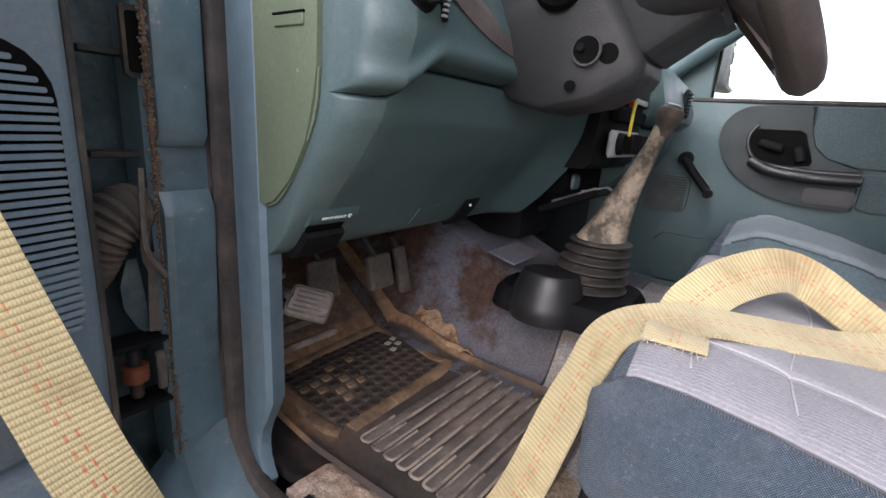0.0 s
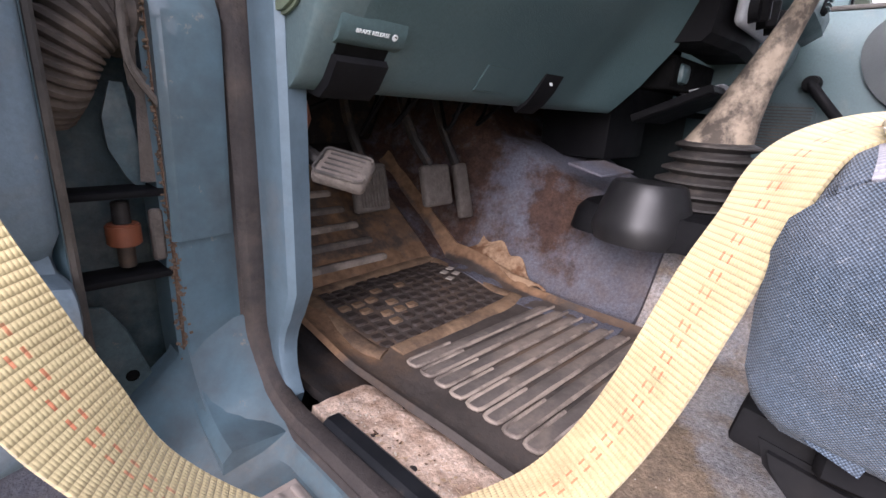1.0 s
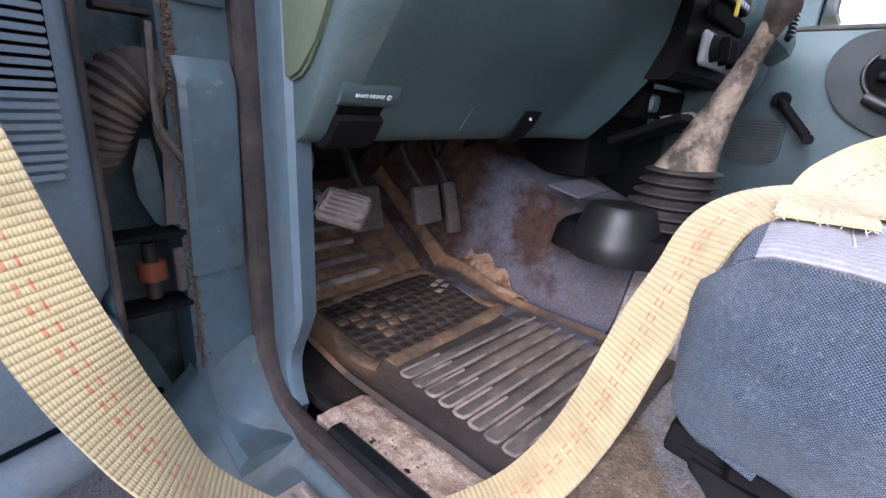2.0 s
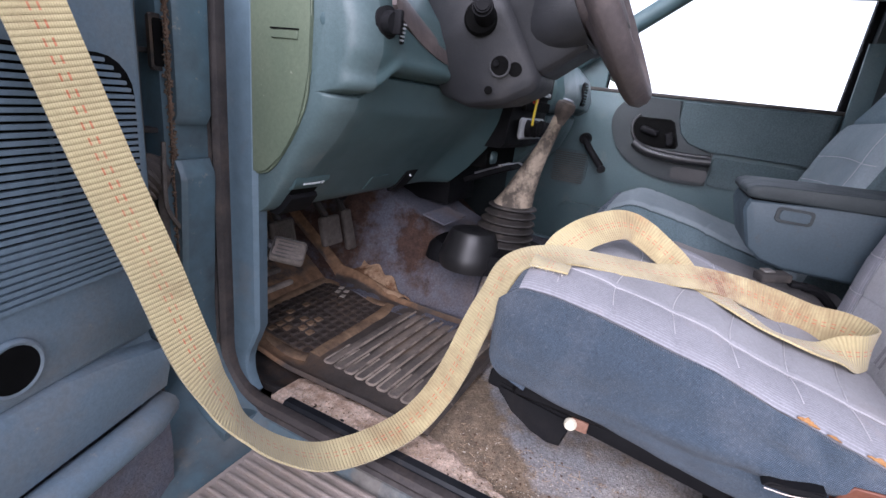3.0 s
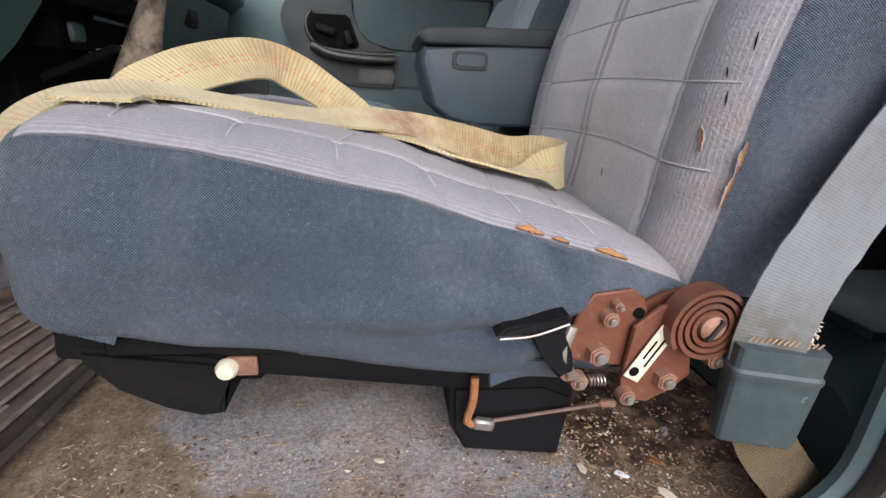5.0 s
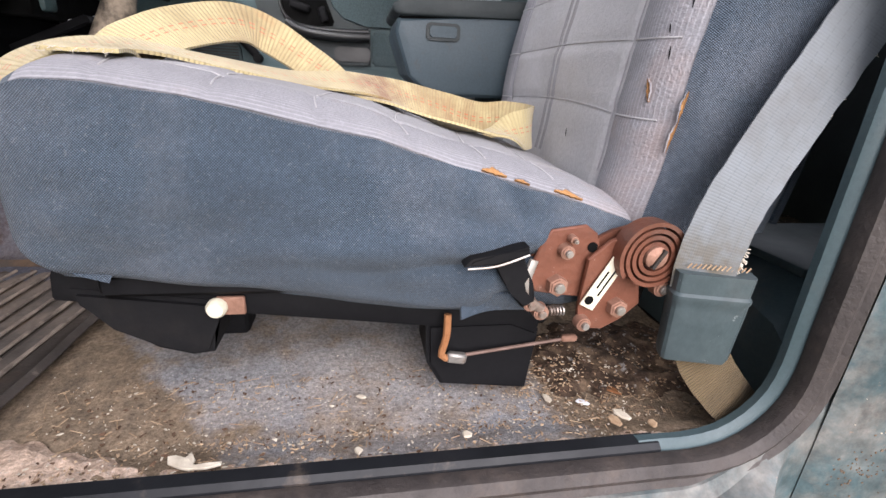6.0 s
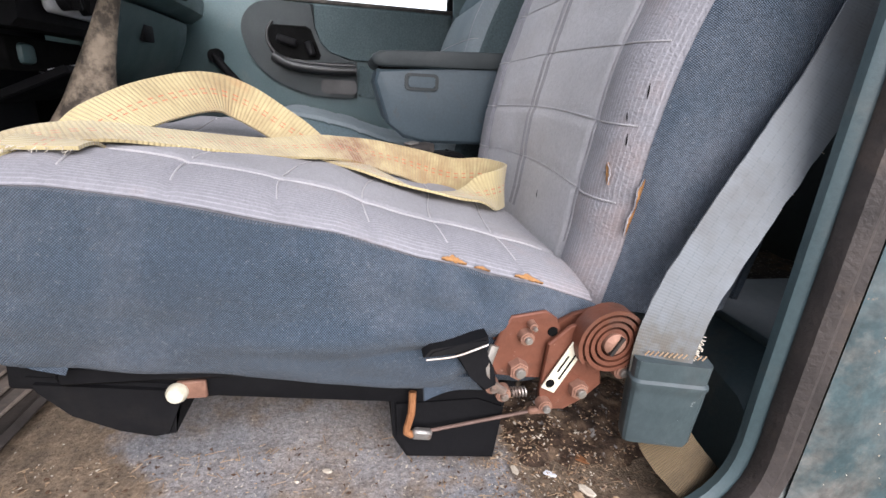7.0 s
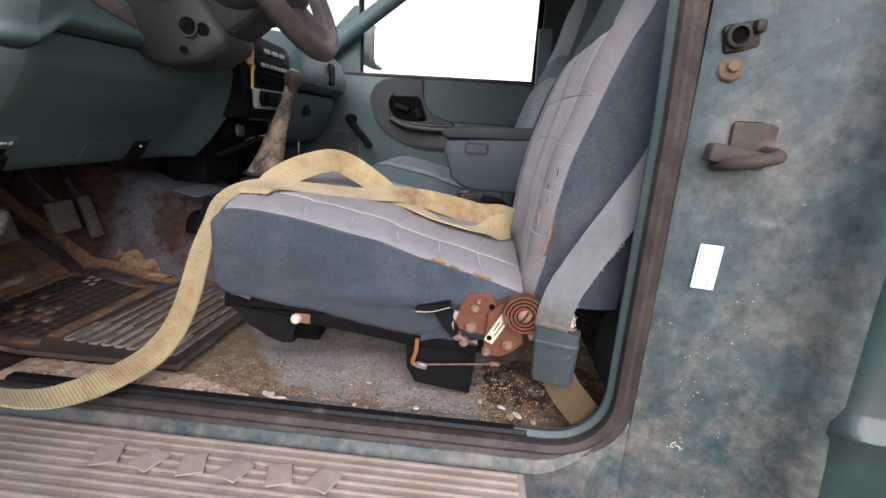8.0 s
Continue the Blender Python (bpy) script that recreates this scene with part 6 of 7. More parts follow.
    rings.append([p + o * 0.0016 + Vector((-0.004, 0, 0)), p - o * 0.0016 + Vector((-0.004, 0, 0)), p - o * 0.0016 + Vector((0.012, 0, 0)), p + o * 0.0016 + Vector((0.012, 0, 0))])
part("spiral_spring", loft(rings), M["rust"], rec, "rusty spiral spring", angle=25)
part("spring_hub", lathe([(0.0, 0.0), (0.0095, 0.0), (0.009, 0.012), (0.006, 0.014), (0.0, 0.014)], SPC + Vector((0.006, 0, 0)), (-1, 0, 0), 18), M["rust_l"], rec)
part("hub_slot", box(SPC + Vector((-0.0085, 0, 0)), (0.003, 0.0028, 0.017), 0, 1, rot("X", 30)), M["dark_steel"], rec)
for (y, z, r, xx) in ((-0.1665, 0.669, 0.0090, 0.366), (-0.218, 0.651, 0.0085, 0.3595), (-0.190, 0.638, 0.0065, 0.3595), (-0.170, 0.698, 0.0062, 0.366), (-0.148, 0.651, 0.0065, 0.372), (-0.158, 0.643, 0.0070, 0.372), (-0.251, 0.669, 0.0075, 0.358), (-0.174, 0.708, 0.0035, 0.366)):
    b_ = part("bolt", cyl((xx + 0.003, y, z), (xx - 0.0075, y, z), r, r * 0.9, 6 if r > 0.008 else 16, 0.0012), M["rust_l"], rec)
    part("bolt_end", cyl((xx - 0.006, y, z), (xx - 0.011, y, z), r * 0.5, r * 0.45, 12, 0.0008), M["steel"], b_)
part("hole", lathe([(0, 0), (0.0042, 0), (0.0042, 0.0008), (0, 0.0008)], (0.3668, -0.193, 0.700), (-1, 0, 0), 14), M["print_hole"], rec)
part("pawl", tube([(0.366, -0.146, 0.690), (0.364, -0.141, 0.672), (0.365, -0.147, 0.655), (0.366, -0.158, 0.646)], 0.004, 8, 0.006, 0.6), M["steel"], rec)
hel = [Vector((0.368 + 0.0038 * math.cos(a), -0.165 - 0.0125 * a / 30, 0.644 + 0.0038 * math.sin(a))) for a in [0.5 * k for k in range(61)]]
part("coil_spring", tube(hel, 0.0008, 5, 0), M["steel"], rec, "small coil spring")
lb = part("part_label", box((0.3575, -0.202, 0.672), (0.0012, 0.0135, 0.046), 0.0003, 1, rot("X", 28)), M["label"], rec, "cream paper part label")
for k, (o, l) in enumerate(((0.0026, 0.016), (-0.0022, 0.026))):
    d = rot("X", 28)
    part("print_bar", box(Vector((0.3566, -0.202, 0.672)) + d @ Vector((0, o, 0.003)), (0.0006, 0.0013, l), 0, 1, d), M["print_hole"], lb)
part("print_spot", lathe([(0, 0), (0.0038, 0), (0.0038, 0.0004), (0, 0.0004)], Vector((0.3568, -0.202, 0.672)) + rot("X", 28) @ Vector((0, 0.002, -0.0165)), (-1, 0, 0), 14), M["print_hole"], lb)
lev = part("lever", slab([(-0.088, 0.690), (-0.094, 0.6965), (-0.118, 0.7015), (-0.136, 0.7055), (-0.137, 0.700), (-0.130, 0.6965), (-0.110, 0.6915)], "x", 0.352, 0.368, 0.002, 2), M["black"], rec, "black recliner lever with a chromed edge")
part("lever_edge", tube([(0.3515, -0.090, 0.6895), (0.3515, -0.112, 0.6915), (0.3515, -0.136, 0.7000)], 0.0009, 6, 0.005), M["steel"], lev)
part("lever_arm", slab([(-0.108, 0.695), (-0.134, 0.700), (-0.146, 0.672), (-0.150, 0.655), (-0.140, 0.650), (-0.128, 0.664)], "x", 0.362, 0.371, 0.002, 1), M["black"], lev)

# ---- middle seat cushion ----
mid = base("middle_seat", (0.98, 0.0, 0.60), "low grey-brown velour middle cushion between the seats", "seat", "cab seats")


def mid_top(x, y):
    e = min(x - 0.886, 1.080 - x)
    fall = 0.050 * step(0.13, 0.19, y) ** 2
    return 0.760 + 0.12 * min(y, 0.14) - fall - 0.016 * (1 - min(1.0, e / 0.035)) ** 2 - 0.003 * groove(y - 0.02, 0.004) + wob((x, y, 9), 16, 0.003)


part("cushion", thicken(grid(40, 90, lambda s, t: (lambda x, y: (x, y, mid_top(x, y)))(0.886 + 0.194 * s, -0.30 + 0.49 * t)), 0.012), M["mid_velour"], mid, "grey-brown velour top")
part("front_panel", thicken(grid(20, 14, lambda s, t: (0.890 + 0.186 * s, 0.188 + 0.010 * math.sin(math.pi * t), 0.628 + (mid_top(0.890 + 0.186 * s, 0.19) - 0.630) * t)), 0.006), M["fabric"], mid, "blue cloth front")
part("base", box((0.983, -0.05, 0.66), (0.18, 0.44, 0.10), 0.006, 2), M["black"], mid)
part("seam", tube([(x, 0.02, mid_top(x, 0.02) + 0.0008) for x in [0.892 + 0.182 * k / 24 for k in range(25)]], 0.0008, 5, 0), M["quilt"], mid)

# ---- armrest between the seats ----
arm = base("armrest", (0.98, -0.2, 0.77), "blue-grey vinyl fold-down armrest console with a dark padded lid", "armrest")


def arm_ring(x, d):
    """The outline of the armrest's side, drawn in by d."""
    pts = [(-0.070 - d, 0.885), (-0.074 - d, 0.905 - d), (-0.30, 0.925 - d), (-0.36, 0.925 - d), (-0.40, 0.80 + d), (-0.30, 0.788 + d), (-0.16, 0.787 + d), (-0.12 - d * 0.4, 0.795 + d), (-0.092 - d, 0.818)]
    return [Vector((x, y, z)) for y, z in pts]


part("body", loft([arm_ring(0.876, 0.014), arm_ring(0.8785, 0.005), arm_ring(0.884, 0.0), arm_ring(1.076, 0.0), arm_ring(1.082, 0.005)]), M["armrest"], arm, "blue-grey armrest body", angle=30)
LID = [(-0.40, 0.918), (-0.20, 0.9115), (-0.085, 0.908), (-0.072, 0.909), (-0.0655, 0.914), (-0.064, 0.920), (-0.068, 0.927), (-0.080, 0.9325), (-0.11, 0.935), (-0.20, 0.9385), (-0.40, 0.947)]
part("lid", loft([[Vector((x, -0.23 + (y + 0.23) * (1 - k), 0.926 + (z - 0.926) * (1 - 3.4 * k))) for y, z in LID] for x, k in ((0.8705, 0.09), (0.8715, 0.03), (0.8745, 0.008), (0.880, 0.0), (0.98, -0.006), (1.078, 0.0), (1.0835, 0.008), (1.0865, 0.03), (1.0875, 0.09))]), M["arm_top"], arm, "dark teal padded lid", angle=50)
# black bar as the shade in the gap below the lid
part("lid_gap", box((0.979, -0.236, 0.909), (0.196, 0.318, 0.012), 0.003, 1), M["print_hole"], arm)
bt = part("button_frame", slab(rounded(-0.177, 0.874, -0.120, 0.901, 0.007), "x", 0.8725, 0.880, 0.0015, 2), M["arm_top"], arm)
part("button", slab(rounded(-0.171, 0.879, -0.126, 0.896, 0.004), "x", 0.8705, 0.876, 0.001, 1), M["armrest"], bt)

# belt buckle between the seats
bk = base("belt_buckle", (0.84, -0.15, 0.775), "brown-black belt buckle on a short stalk", "belt buckle")
part("buckle", box((0.835, -0.140, 0.782), (0.030, 0.052, 0.016), 0.004, 2, rot("Z", 22) @ rot("X", -8)), M["rubber"], bk)
part("release", box((0.835, -0.130, 0.791), (0.020, 0.018, 0.003), 0.001, 1, rot("Z", 22) @ rot("X", -8)), M["steel"], bk)
part("tongue", box((0.842, -0.182, 0.775), (0.020, 0.030, 0.010), 0.003, 2, rot("Z", 10)), M["black"], bk)
part("stalk", tube([(0.842, -0.19, 0.775), (0.86, -0.22, 0.765), (0.88, -0.26, 0.73)], 0.008, 8), M["black"], bk)

# ---- passenger door ----
pd = base("door", (1.67, 0.1, 0.50), "closed passenger door with a teal moulded inner panel", "door", "truck doors")
part("panel", loft([[Vector((x, y, z)) for x, z in ((1.652 + d, 0.53), (1.648 + d, 0.70), (1.655 + d, 0.84), (1.662 + d, 1.00), (1.664 + d, 1.10), (1.672 + d, 1.112), (1.72, 1.112), (1.72, 0.53))] for y, d in ((0.600, 0.012), (0.590, 0.0), (0.40, -0.004), (0.1, 0.0), (-0.20, 0.0), (-0.335, 0.0), (-0.343, 0.008))]), M["teal"], pd, "teal moulded door panel")
part("outer_skin", loft([[Vector((x, y, z)) for x, z in ((1.74, 0.46), (1.80, 0.50), (1.84, 0.75), (1.82, 1.06), (1.76, 1.11), (1.74, 1.10))] for y in (0.62, 0.1, -0.36)]), M["paint"], pd)
pad = [(0.085, 1.103), (0.082, 1.04), (0.072, 0.995), (0.040, 0.965), (-0.03, 0.952), (-0.33, 0.944), (-0.333, 1.103)]
part("upper_pad", slab(pad, "x", 1.6435, 1.668, 0.006, 3), M["headcloth"], pd, "dark teal padded upper trim")
part("lower_pad", slab(rounded(-0.325, 0.842, -0.048, 0.936, 0.008), "x", 1.646, 1.668, 0.005, 3), M["headcloth"], pd, "grey-green lower trim pad")
bz = [(0.087, 1.100), (0.205, 1.100), (0.258, 1.085), (0.290, 1.045), (0.292, 0.995), (0.262, 0.930), (0.205, 0.880), (0.120, 0.846), (0.02, 0.836), (-0.043, 0.840), (-0.043, 0.948), (0.040, 0.962), (0.074, 0.992), (0.084, 1.04)]
bz = [(p.x, p.y) for p in smooth_line([(u, v, 0) for u, v in bz[:10]], 0.012)] + bz[10:]
bzl = part("handle_bezel", slab(bz, "x", 1.640, 1.664, 0.006, 3), M["arm_top"], pd, "black moulded pull and handle bezel")
part("handle_cup", slab([(0.226, 1.010), (0.221, 1.026), (0.205, 1.036), (0.108, 1.038), (0.094, 1.030), (0.066, 0.958), (0.072, 0.946), (0.185, 0.936), (0.212, 0.958), (0.224, 0.985)], "x", 1.6375, 1.642, 0.002, 2), M["print_hole"], bzl, "dark handle recess")
part("cup_rim", tube([(1.6385, 0.205, 1.045), (1.636, 0.221, 1.020), (1.634, 0.219, 0.985), (1.632, 0.198, 0.955), (1.628, 0.160, 0.940), (1.624, 0.10, 0.934), (1.622, 0.04, 0.932), (1.622, -0.036, 0.934)], lambda t: 0.0045 + 0.004 * t, 10, 0.01), M["gloss"], bzl)
part("release_handle", box((1.628, 0.165, 0.993), (0.016, 0.062, 0.024), 0.009, 3, rot("X", 14)), M["black"], bzl, "black door release handle")
part("lock_slide", box((1.628, 0.098, 0.975), (0.016, 0.024, 0.044), 0.007, 3, rot("X", -18)), M["black"], bzl)
part("pull_grip", tube([(1.632, 0.205, 0.948), (1.616, 0.15, 0.925), (1.608, 0.05, 0.917), (1.612, -0.040, 0.920)], 0.014, 12, 0.01), M["gloss"], bzl, "black door pull")
part("pull_pocket", slab(rounded(-0.042, 0.848, 0.068, 0.890, 0.012), "x", 1.6365, 1.642, 0.002, 2), M["gloss"], bzl)
crk = part("window_crank", tube([(1.628, 0.372, 0.937), (1.612, 0.345, 0.905), (1.612, 0.295, 0.850)], 0.012, 12, 0.01), M["black"], pd, "black window crank")
part("crank_hub", cyl((1.655, 0.372, 0.937), (1.618, 0.372, 0.937), 0.022, 0.018, 20, 0.003), M["black"], crk)
part("crank_knob", cyl((1.612, 0.288, 0.842), (1.575, 0.288, 0.842), 0.013, 0.012, 16, 0.003), M["black"], crk)
gr = part("speaker_grille", slab(rounded(0.345, 0.765, 0.475, 0.890, 0.03), "x", 1.638, 1.656, 0.002, 2), M["headcloth"], pd, "dark speaker grille")
for k in range(14):
    part("grille_bar", box((1.6365, 0.41, 0.775 + 0.008 * k), (0.003, 0.115, 0.003)), M["rubber"], gr)
part("map_pocket", slab(rounded(-0.25, 0.55, 0.42, 0.70, 0.03), "x", 1.635, 1.655, 0.008, 3), M["teal"], pd)
part("window_ledge", box((1.69, 0.12, 1.112), (0.06, 0.94, 0.012), 0.004, 2), M["rubber"], pd)
pane = part("window_pane", box((1.705, -0.0, 1.28), (0.004, 0.70, 0.35)), M["glass"], pd)
pane.visible_shadow = False
part("mirror_triangle", slab([(0.345, 1.115), (0.60, 1.115), (0.56, 1.16), (0.372, 1.36), (0.350, 1.36)], "x", 1.675, 1.70, 0.003, 1), M["teal"], pd)
part("front_frame", box((1.70, 0.350, 1.28), (0.03, 0.018, 0.34), 0.004, 1), M["black"], pd)
part("rear_frame", box((1.70, -0.342, 1.28), (0.03, 0.020, 0.34), 0.004, 1), M["black"], pd)
part("top_frame", box((1.70, 0.0, 1.445), (0.03, 0.72, 0.03), 0.004, 1), M["black"], pd)
mir = base("door_mirror", (1.90, 0.36, 1.13), "grey outside door mirror", "mirror")
part("housing", loft([[Vector((x, y, z)) for x, z in [(1.90 + f * u, 1.235 + f * v) for u, v in rounded(-0.11, -0.075, 0.13, 0.09, 0.05)]] for y, f in ((0.325, 0.94), (0.335, 1.0), (0.37, 0.96), (0.41, 0.7), (0.42, 0.4))]), M["grey_pl"], mir)
mm = bpy.data.materials.new("mirror_glass")
mm.use_nodes = True
mm.node_tree.nodes["Principled BSDF"].inputs["Metallic"].default_value = 1.0
mm.node_tree.nodes["Principled BSDF"].inputs["Roughness"].default_value = 0.03
part("mirror_glass", slab([(1.90 + u, 1.235 + v) for u, v in rounded(-0.098, -0.064, 0.118, 0.078, 0.04)], "y", 0.321, 0.326), mm, mir)
part("stem", box((1.775, 0.385, 1.19), (0.14, 0.04, 0.06), 0.012, 2), M["grey_pl"], mir)

# ---- driver's door, swung open ----
DA = radians(73)
DOOR = Matrix.Translation((0.190, 0.540, 0.0)) @ Matrix(((-math.sin(DA), -math.cos(DA), 0, 0), (-math.cos(DA), math.sin(DA), 0, 0), (0, 0, 1, 0), (0, 0, 0, 1)))
# door places: u outward from the hinge line, v behind the inner face, z up


def dpart(name, bm, mat_, parent, label="", angle=38):
    bm.transform(DOOR)
    return part(name, bm, mat_, parent, label, angle)


dd = base("door", tuple(DOOR @ Vector((0.4, 0.08, 0.45))), "open driver's door with a blue inner panel and speaker grille", "door", "truck doors")
dpart("panel", loft([[Vector((u, v, z)) for v, z in ((0.012 + k, 0.722), (0.0 + k, 0.735), (-0.002 + k, 0.78), (0.0 + k, 1.12), (0.03, 1.13), (0.03, 0.71))] for u, k in ((0.030, 0.012), (0.035, 0.003), (0.042, 0.0), (0.2, 0.0), (0.6, 0.0), (0.86, 0.0))]), M["door_card"], dd, "blue moulded door panel")


def crease_h(u):
    """The top edge of the map pocket rises gently away from the hinge."""
    return 0.700 + 0.030 * step(0.0, 0.16, u) + 0.02 * step(0.16, 0.5, u)


dpart("pocket_panel", loft([[Vector((u, v + k, z)) for v, z in ((0.022, 0.640), (-0.003, 0.652), (-0.009, 0.68), (-0.008, crease_h(u) - 0.008), (-0.004, crease_h(u)), (0.012, crease_h(u) + 0.006), (0.03, 0.76))] for u, k in ((0.030, 0.012), (0.036, 0.0), (0.06, 0.0), (0.10, 0.0), (0.15, 0.0), (0.22, 0.0), (0.32, 0.0), (0.45, 0.0), (0.86, 0.0))]), M["door_card"], dd, "dirty blue map pocket")
dpart("lower_bar", tube([(0.042, 0.010, 0.625), (0.07, -0.010, 0.630), (0.3, -0.012, 0.634), (0.86, -0.012, 0.636)], 0.018, 12, 0.03), M["door_card"], dd, "blue rounded trim bar")
dpart("kick_carpet", loft([[Vector((u, v, z)) for v, z in ((0.006, 0.622), (0.002, 0.56), (0.004, 0.50), (0.012, 0.47), (0.03, 0.47), (0.03, 0.62))] for u in (0.028, 0.2, 0.5, 0.86)]), M["carpet_blue"], dd, "dark blue carpet strip along the door's foot")
dpart("shell", loft([[Vector((u, v, z)) for u, v in ((0.028, 0.014), (0.020, 0.018), (0.016, 0.030), (0.016, 0.11), (0.03, 0.14), (0.88, 0.14), (0.88, 0.03), (0.03, 0.03))] for z in (0.42, 0.46, 0.8, 1.14)]), M["paint"], dd, "teal painted door shell")
dpart("door_seal", tube([(0.024, 0.016, 0.46), (0.024, 0.016, 0.8), (0.024, 0.016, 1.12)], 0.0035, 8, 0.05), M["rubber"], dd)
dpart("edge_bolt", lathe([(0, 0), (0.008, 0), (0.008, 0.004), (0, 0.005)], (0.016, 0.06, 0.60), (-1, 0, 0), 14), M["dark_steel"], dd)
grl = dpart("grille_back", slab(rounded(0.046, 0.812, 0.36, 1.010, 0.035), "y", -0.0015, 0.01), M["print_hole"], dd, "dark speaker opening")
sl = slab(rounded(-0.155, -0.0018, 0.155, 0.0018, 0.0016, 2), "y", -0.0045, 0.002)
sl.transform(Matrix(DOOR.to_3x3()).to_4x4())
slat_me = finish(sl, M["door_card"])
for k in range(33):
    z = 0.816 + 0.0059 * k
    inset = 0.030 * max(0.0, (z - 0.965) / 0.040) ** 2 + 0.010 * max(0.0, (0.835 - z) / 0.03) ** 2
    ob = new("slat", slat_me)
    ob.parent = grl
    ob.location = DOOR @ Vector((0.203 + inset, -0.0005, z)) - ORIGIN[dd.name]
for u in (0.13, 0.22, 0.31):
    dpart("grille_post", box((u, 0.001, 0.911), (0.004, 0.005, 0.19)), M["door_card"], grl)
dpart("round_recess", lathe([(0.0, 0.0), (0.021, 0.0), (0.021, 0.005), (0.0, 0.005)], (0.188, -0.001, 0.768), (0, -1, 0), 28), M["print_hole"], dd, "round black opening")
dpart("recess_ring", tube([(0.188 + 0.022 * math.cos(a), -0.004, 0.768 + 0.022 * math.sin(a)) for a in [2 * math.pi * k / 24 for k in range(25)]], 0.003, 8, 0.01), M["door_card"], dd)
dpart("pull_handle", box((0.48, -0.045, 1.03), (0.30, 0.06, 0.05), 0.02, 3), M["door_card"], dd, "door armrest and pull")
dpart("window_ledge", box((0.44, 0.07, 1.145), (0.90, 0.15, 0.02), 0.006, 2), M["rubber"], dd)

# hinge hardware in the gap between pillar and door
hg = base("check_strap", (0.215, 0.63, 0.70), "black steel door check with a brown roller bushing", "door check")
part("upper_ear", box((0.208, 0.628, 0.742), (0.075, 0.035, 0.006), 0.002, 2), M["black"], hg)
part("lower_ear", box((0.208, 0.628, 0.672), (0.075, 0.035, 0.006), 0.002, 2), M["black"], hg)
part("back_plate", box((0.243, 0.630, 0.707), (0.006, 0.040, 0.076), 0.002, 2), M["black"], hg)
part("pin", cyl((0.206, 0.625, 0.735), (0.206, 0.625, 0.680), 0.0065, None, 16, 0.001), M["dark_steel"], hg)
part("bushing", cyl((0.206, 0.625, 0.717), (0.206, 0.625, 0.699), 0.0125, None, 22, 0.0015), M["bush"], hg, "brown plastic bushing")
part("check_link", box((0.228, 0.617, 0.706), (0.010, 0.008, 0.044), 0.002, 1), M["pedal"], hg)
bl = base("wiring_bellows", (0.19, 0.65, 0.82), "ribbed brown rubber wiring bellows between pillar and door", "wiring boot")
pts = smooth_line([(0.234, 0.652, 0.866), (0.220, 0.636, 0.876), (0.203, 0.629, 0.870), (0.188, 0.629, 0.850), (0.178, 0.637, 0.826), (0.170, 0.655, 0.808)], 0.0022)
rings, up = [], Vector((0, 1, 0))
for i, p in enumerate(pts):
    t = (pts[min(i + 1, len(pts) - 1)] - pts[max(i - 1, 0)]).normalized()
    s = t.cross(up).normalized()
    r = 0.0265 if i % 3 else 0.0222
    rings.append([p + r * (math.cos(a) * s + math.sin(a) * s.cross(t)) for a in [2 * math.pi * k / 18 for k in range(18)]])
part("bellows", loft(rings), M["bellows"], bl, angle=20)
part("wire_clip", tube([(0.222, 0.606, 0.92), (0.219, 0.604, 0.86), (0.222, 0.604, 0.835), (0.238, 0.606, 0.81)], 0.0028, 6), M["pedal"], bl)
part("edge_angle", loft([[Vector((x, y, z)) for x, y in ((a, 0.622), (a + 0.003, 0.620), (b, 0.616), (b, 0.620), (a + 0.003, 0.626))] for z, a, b in ((0.750, 0.222, 0.238), (0.815, 0.226, 0.240), (0.826, 0.222, 0.2385), (0.838, 0.221, 0.228), (0.90, 0.226, 0.231))]), M["pedal"], shell, "bent dusty steel edge strip")
part("gusset", loft([[Vector((x, 0.636 + 0.004 * k, z)) for x, z in ((0.213, 0.826), (0.205, 0.80), (0.206, 0.775), (0.216, 0.752), (0.226, 0.740), (0.229, 0.742), (0.226, 0.79), (0.222, 0.826))] for k in (0, 1)]), M["paint_mud"], shell, "curved dull metal gusset")
part("latch_frame", slab(rounded(0.222, 0.999, 0.244, 1.060, 0.004), "y", 0.618, 0.624, 0.0015, 1), M["dark_steel"], shell)
part("latch_hole", slab(rounded(0.2255, 1.004, 0.2405, 1.055, 0.003), "y", 0.6165, 0.6185), M["print_hole"], shell)
rng = random.Random(21)
for zz0, zz1, n_ in ((0.94, 1.08, 330), (0.70, 0.94, 520), (0.55, 0.70, 260)):
    bm = bmesh.new()
    for _ in range(n_):
        c_ = Vector((rng.gauss(0.2375, 0.0022), 0.6115 + rng.uniform(-0.003, 0.003), rng.uniform(zz0, zz1)))
        add(bm, box(c_, (rng.uniform(0.001, 0.0034), rng.uniform(0.001, 0.0025), rng.uniform(0.001, 0.0036)), 0.0003, 1, rot("X", rng.uniform(0, 90)) @ rot("Y", rng.uniform(0, 90))))
    part("mud_crumbs", bm, M["crumbs"], shell, "brown mud crumbs caked on the pillar's edge")
part("gap_back", box((0.19, 0.705, 0.85), (0.16, 0.01, 0.90)), M["paint_mud"], shell, "dirty inner wing behind the hinge")
wing = part("hinge_plate", slab([(0.160, 0.650), (0.186, 0.646), (0.200, 0.618), (0.2135, 0.571), (0.200, 0.530), (0.160, 0.520)], "y", 0.632, 0.636, 0.001, 1), M["paint_mud"], shell, "dirty steel plate with a round hole")
part("plate_hole", lathe([(0, 0), (0.0055, 0), (0.0055, 0.0006), (0, 0.0006)], (0.198, 0.6319, 0.575), (0, -1, 0), 16), M["print_hole"], wing)
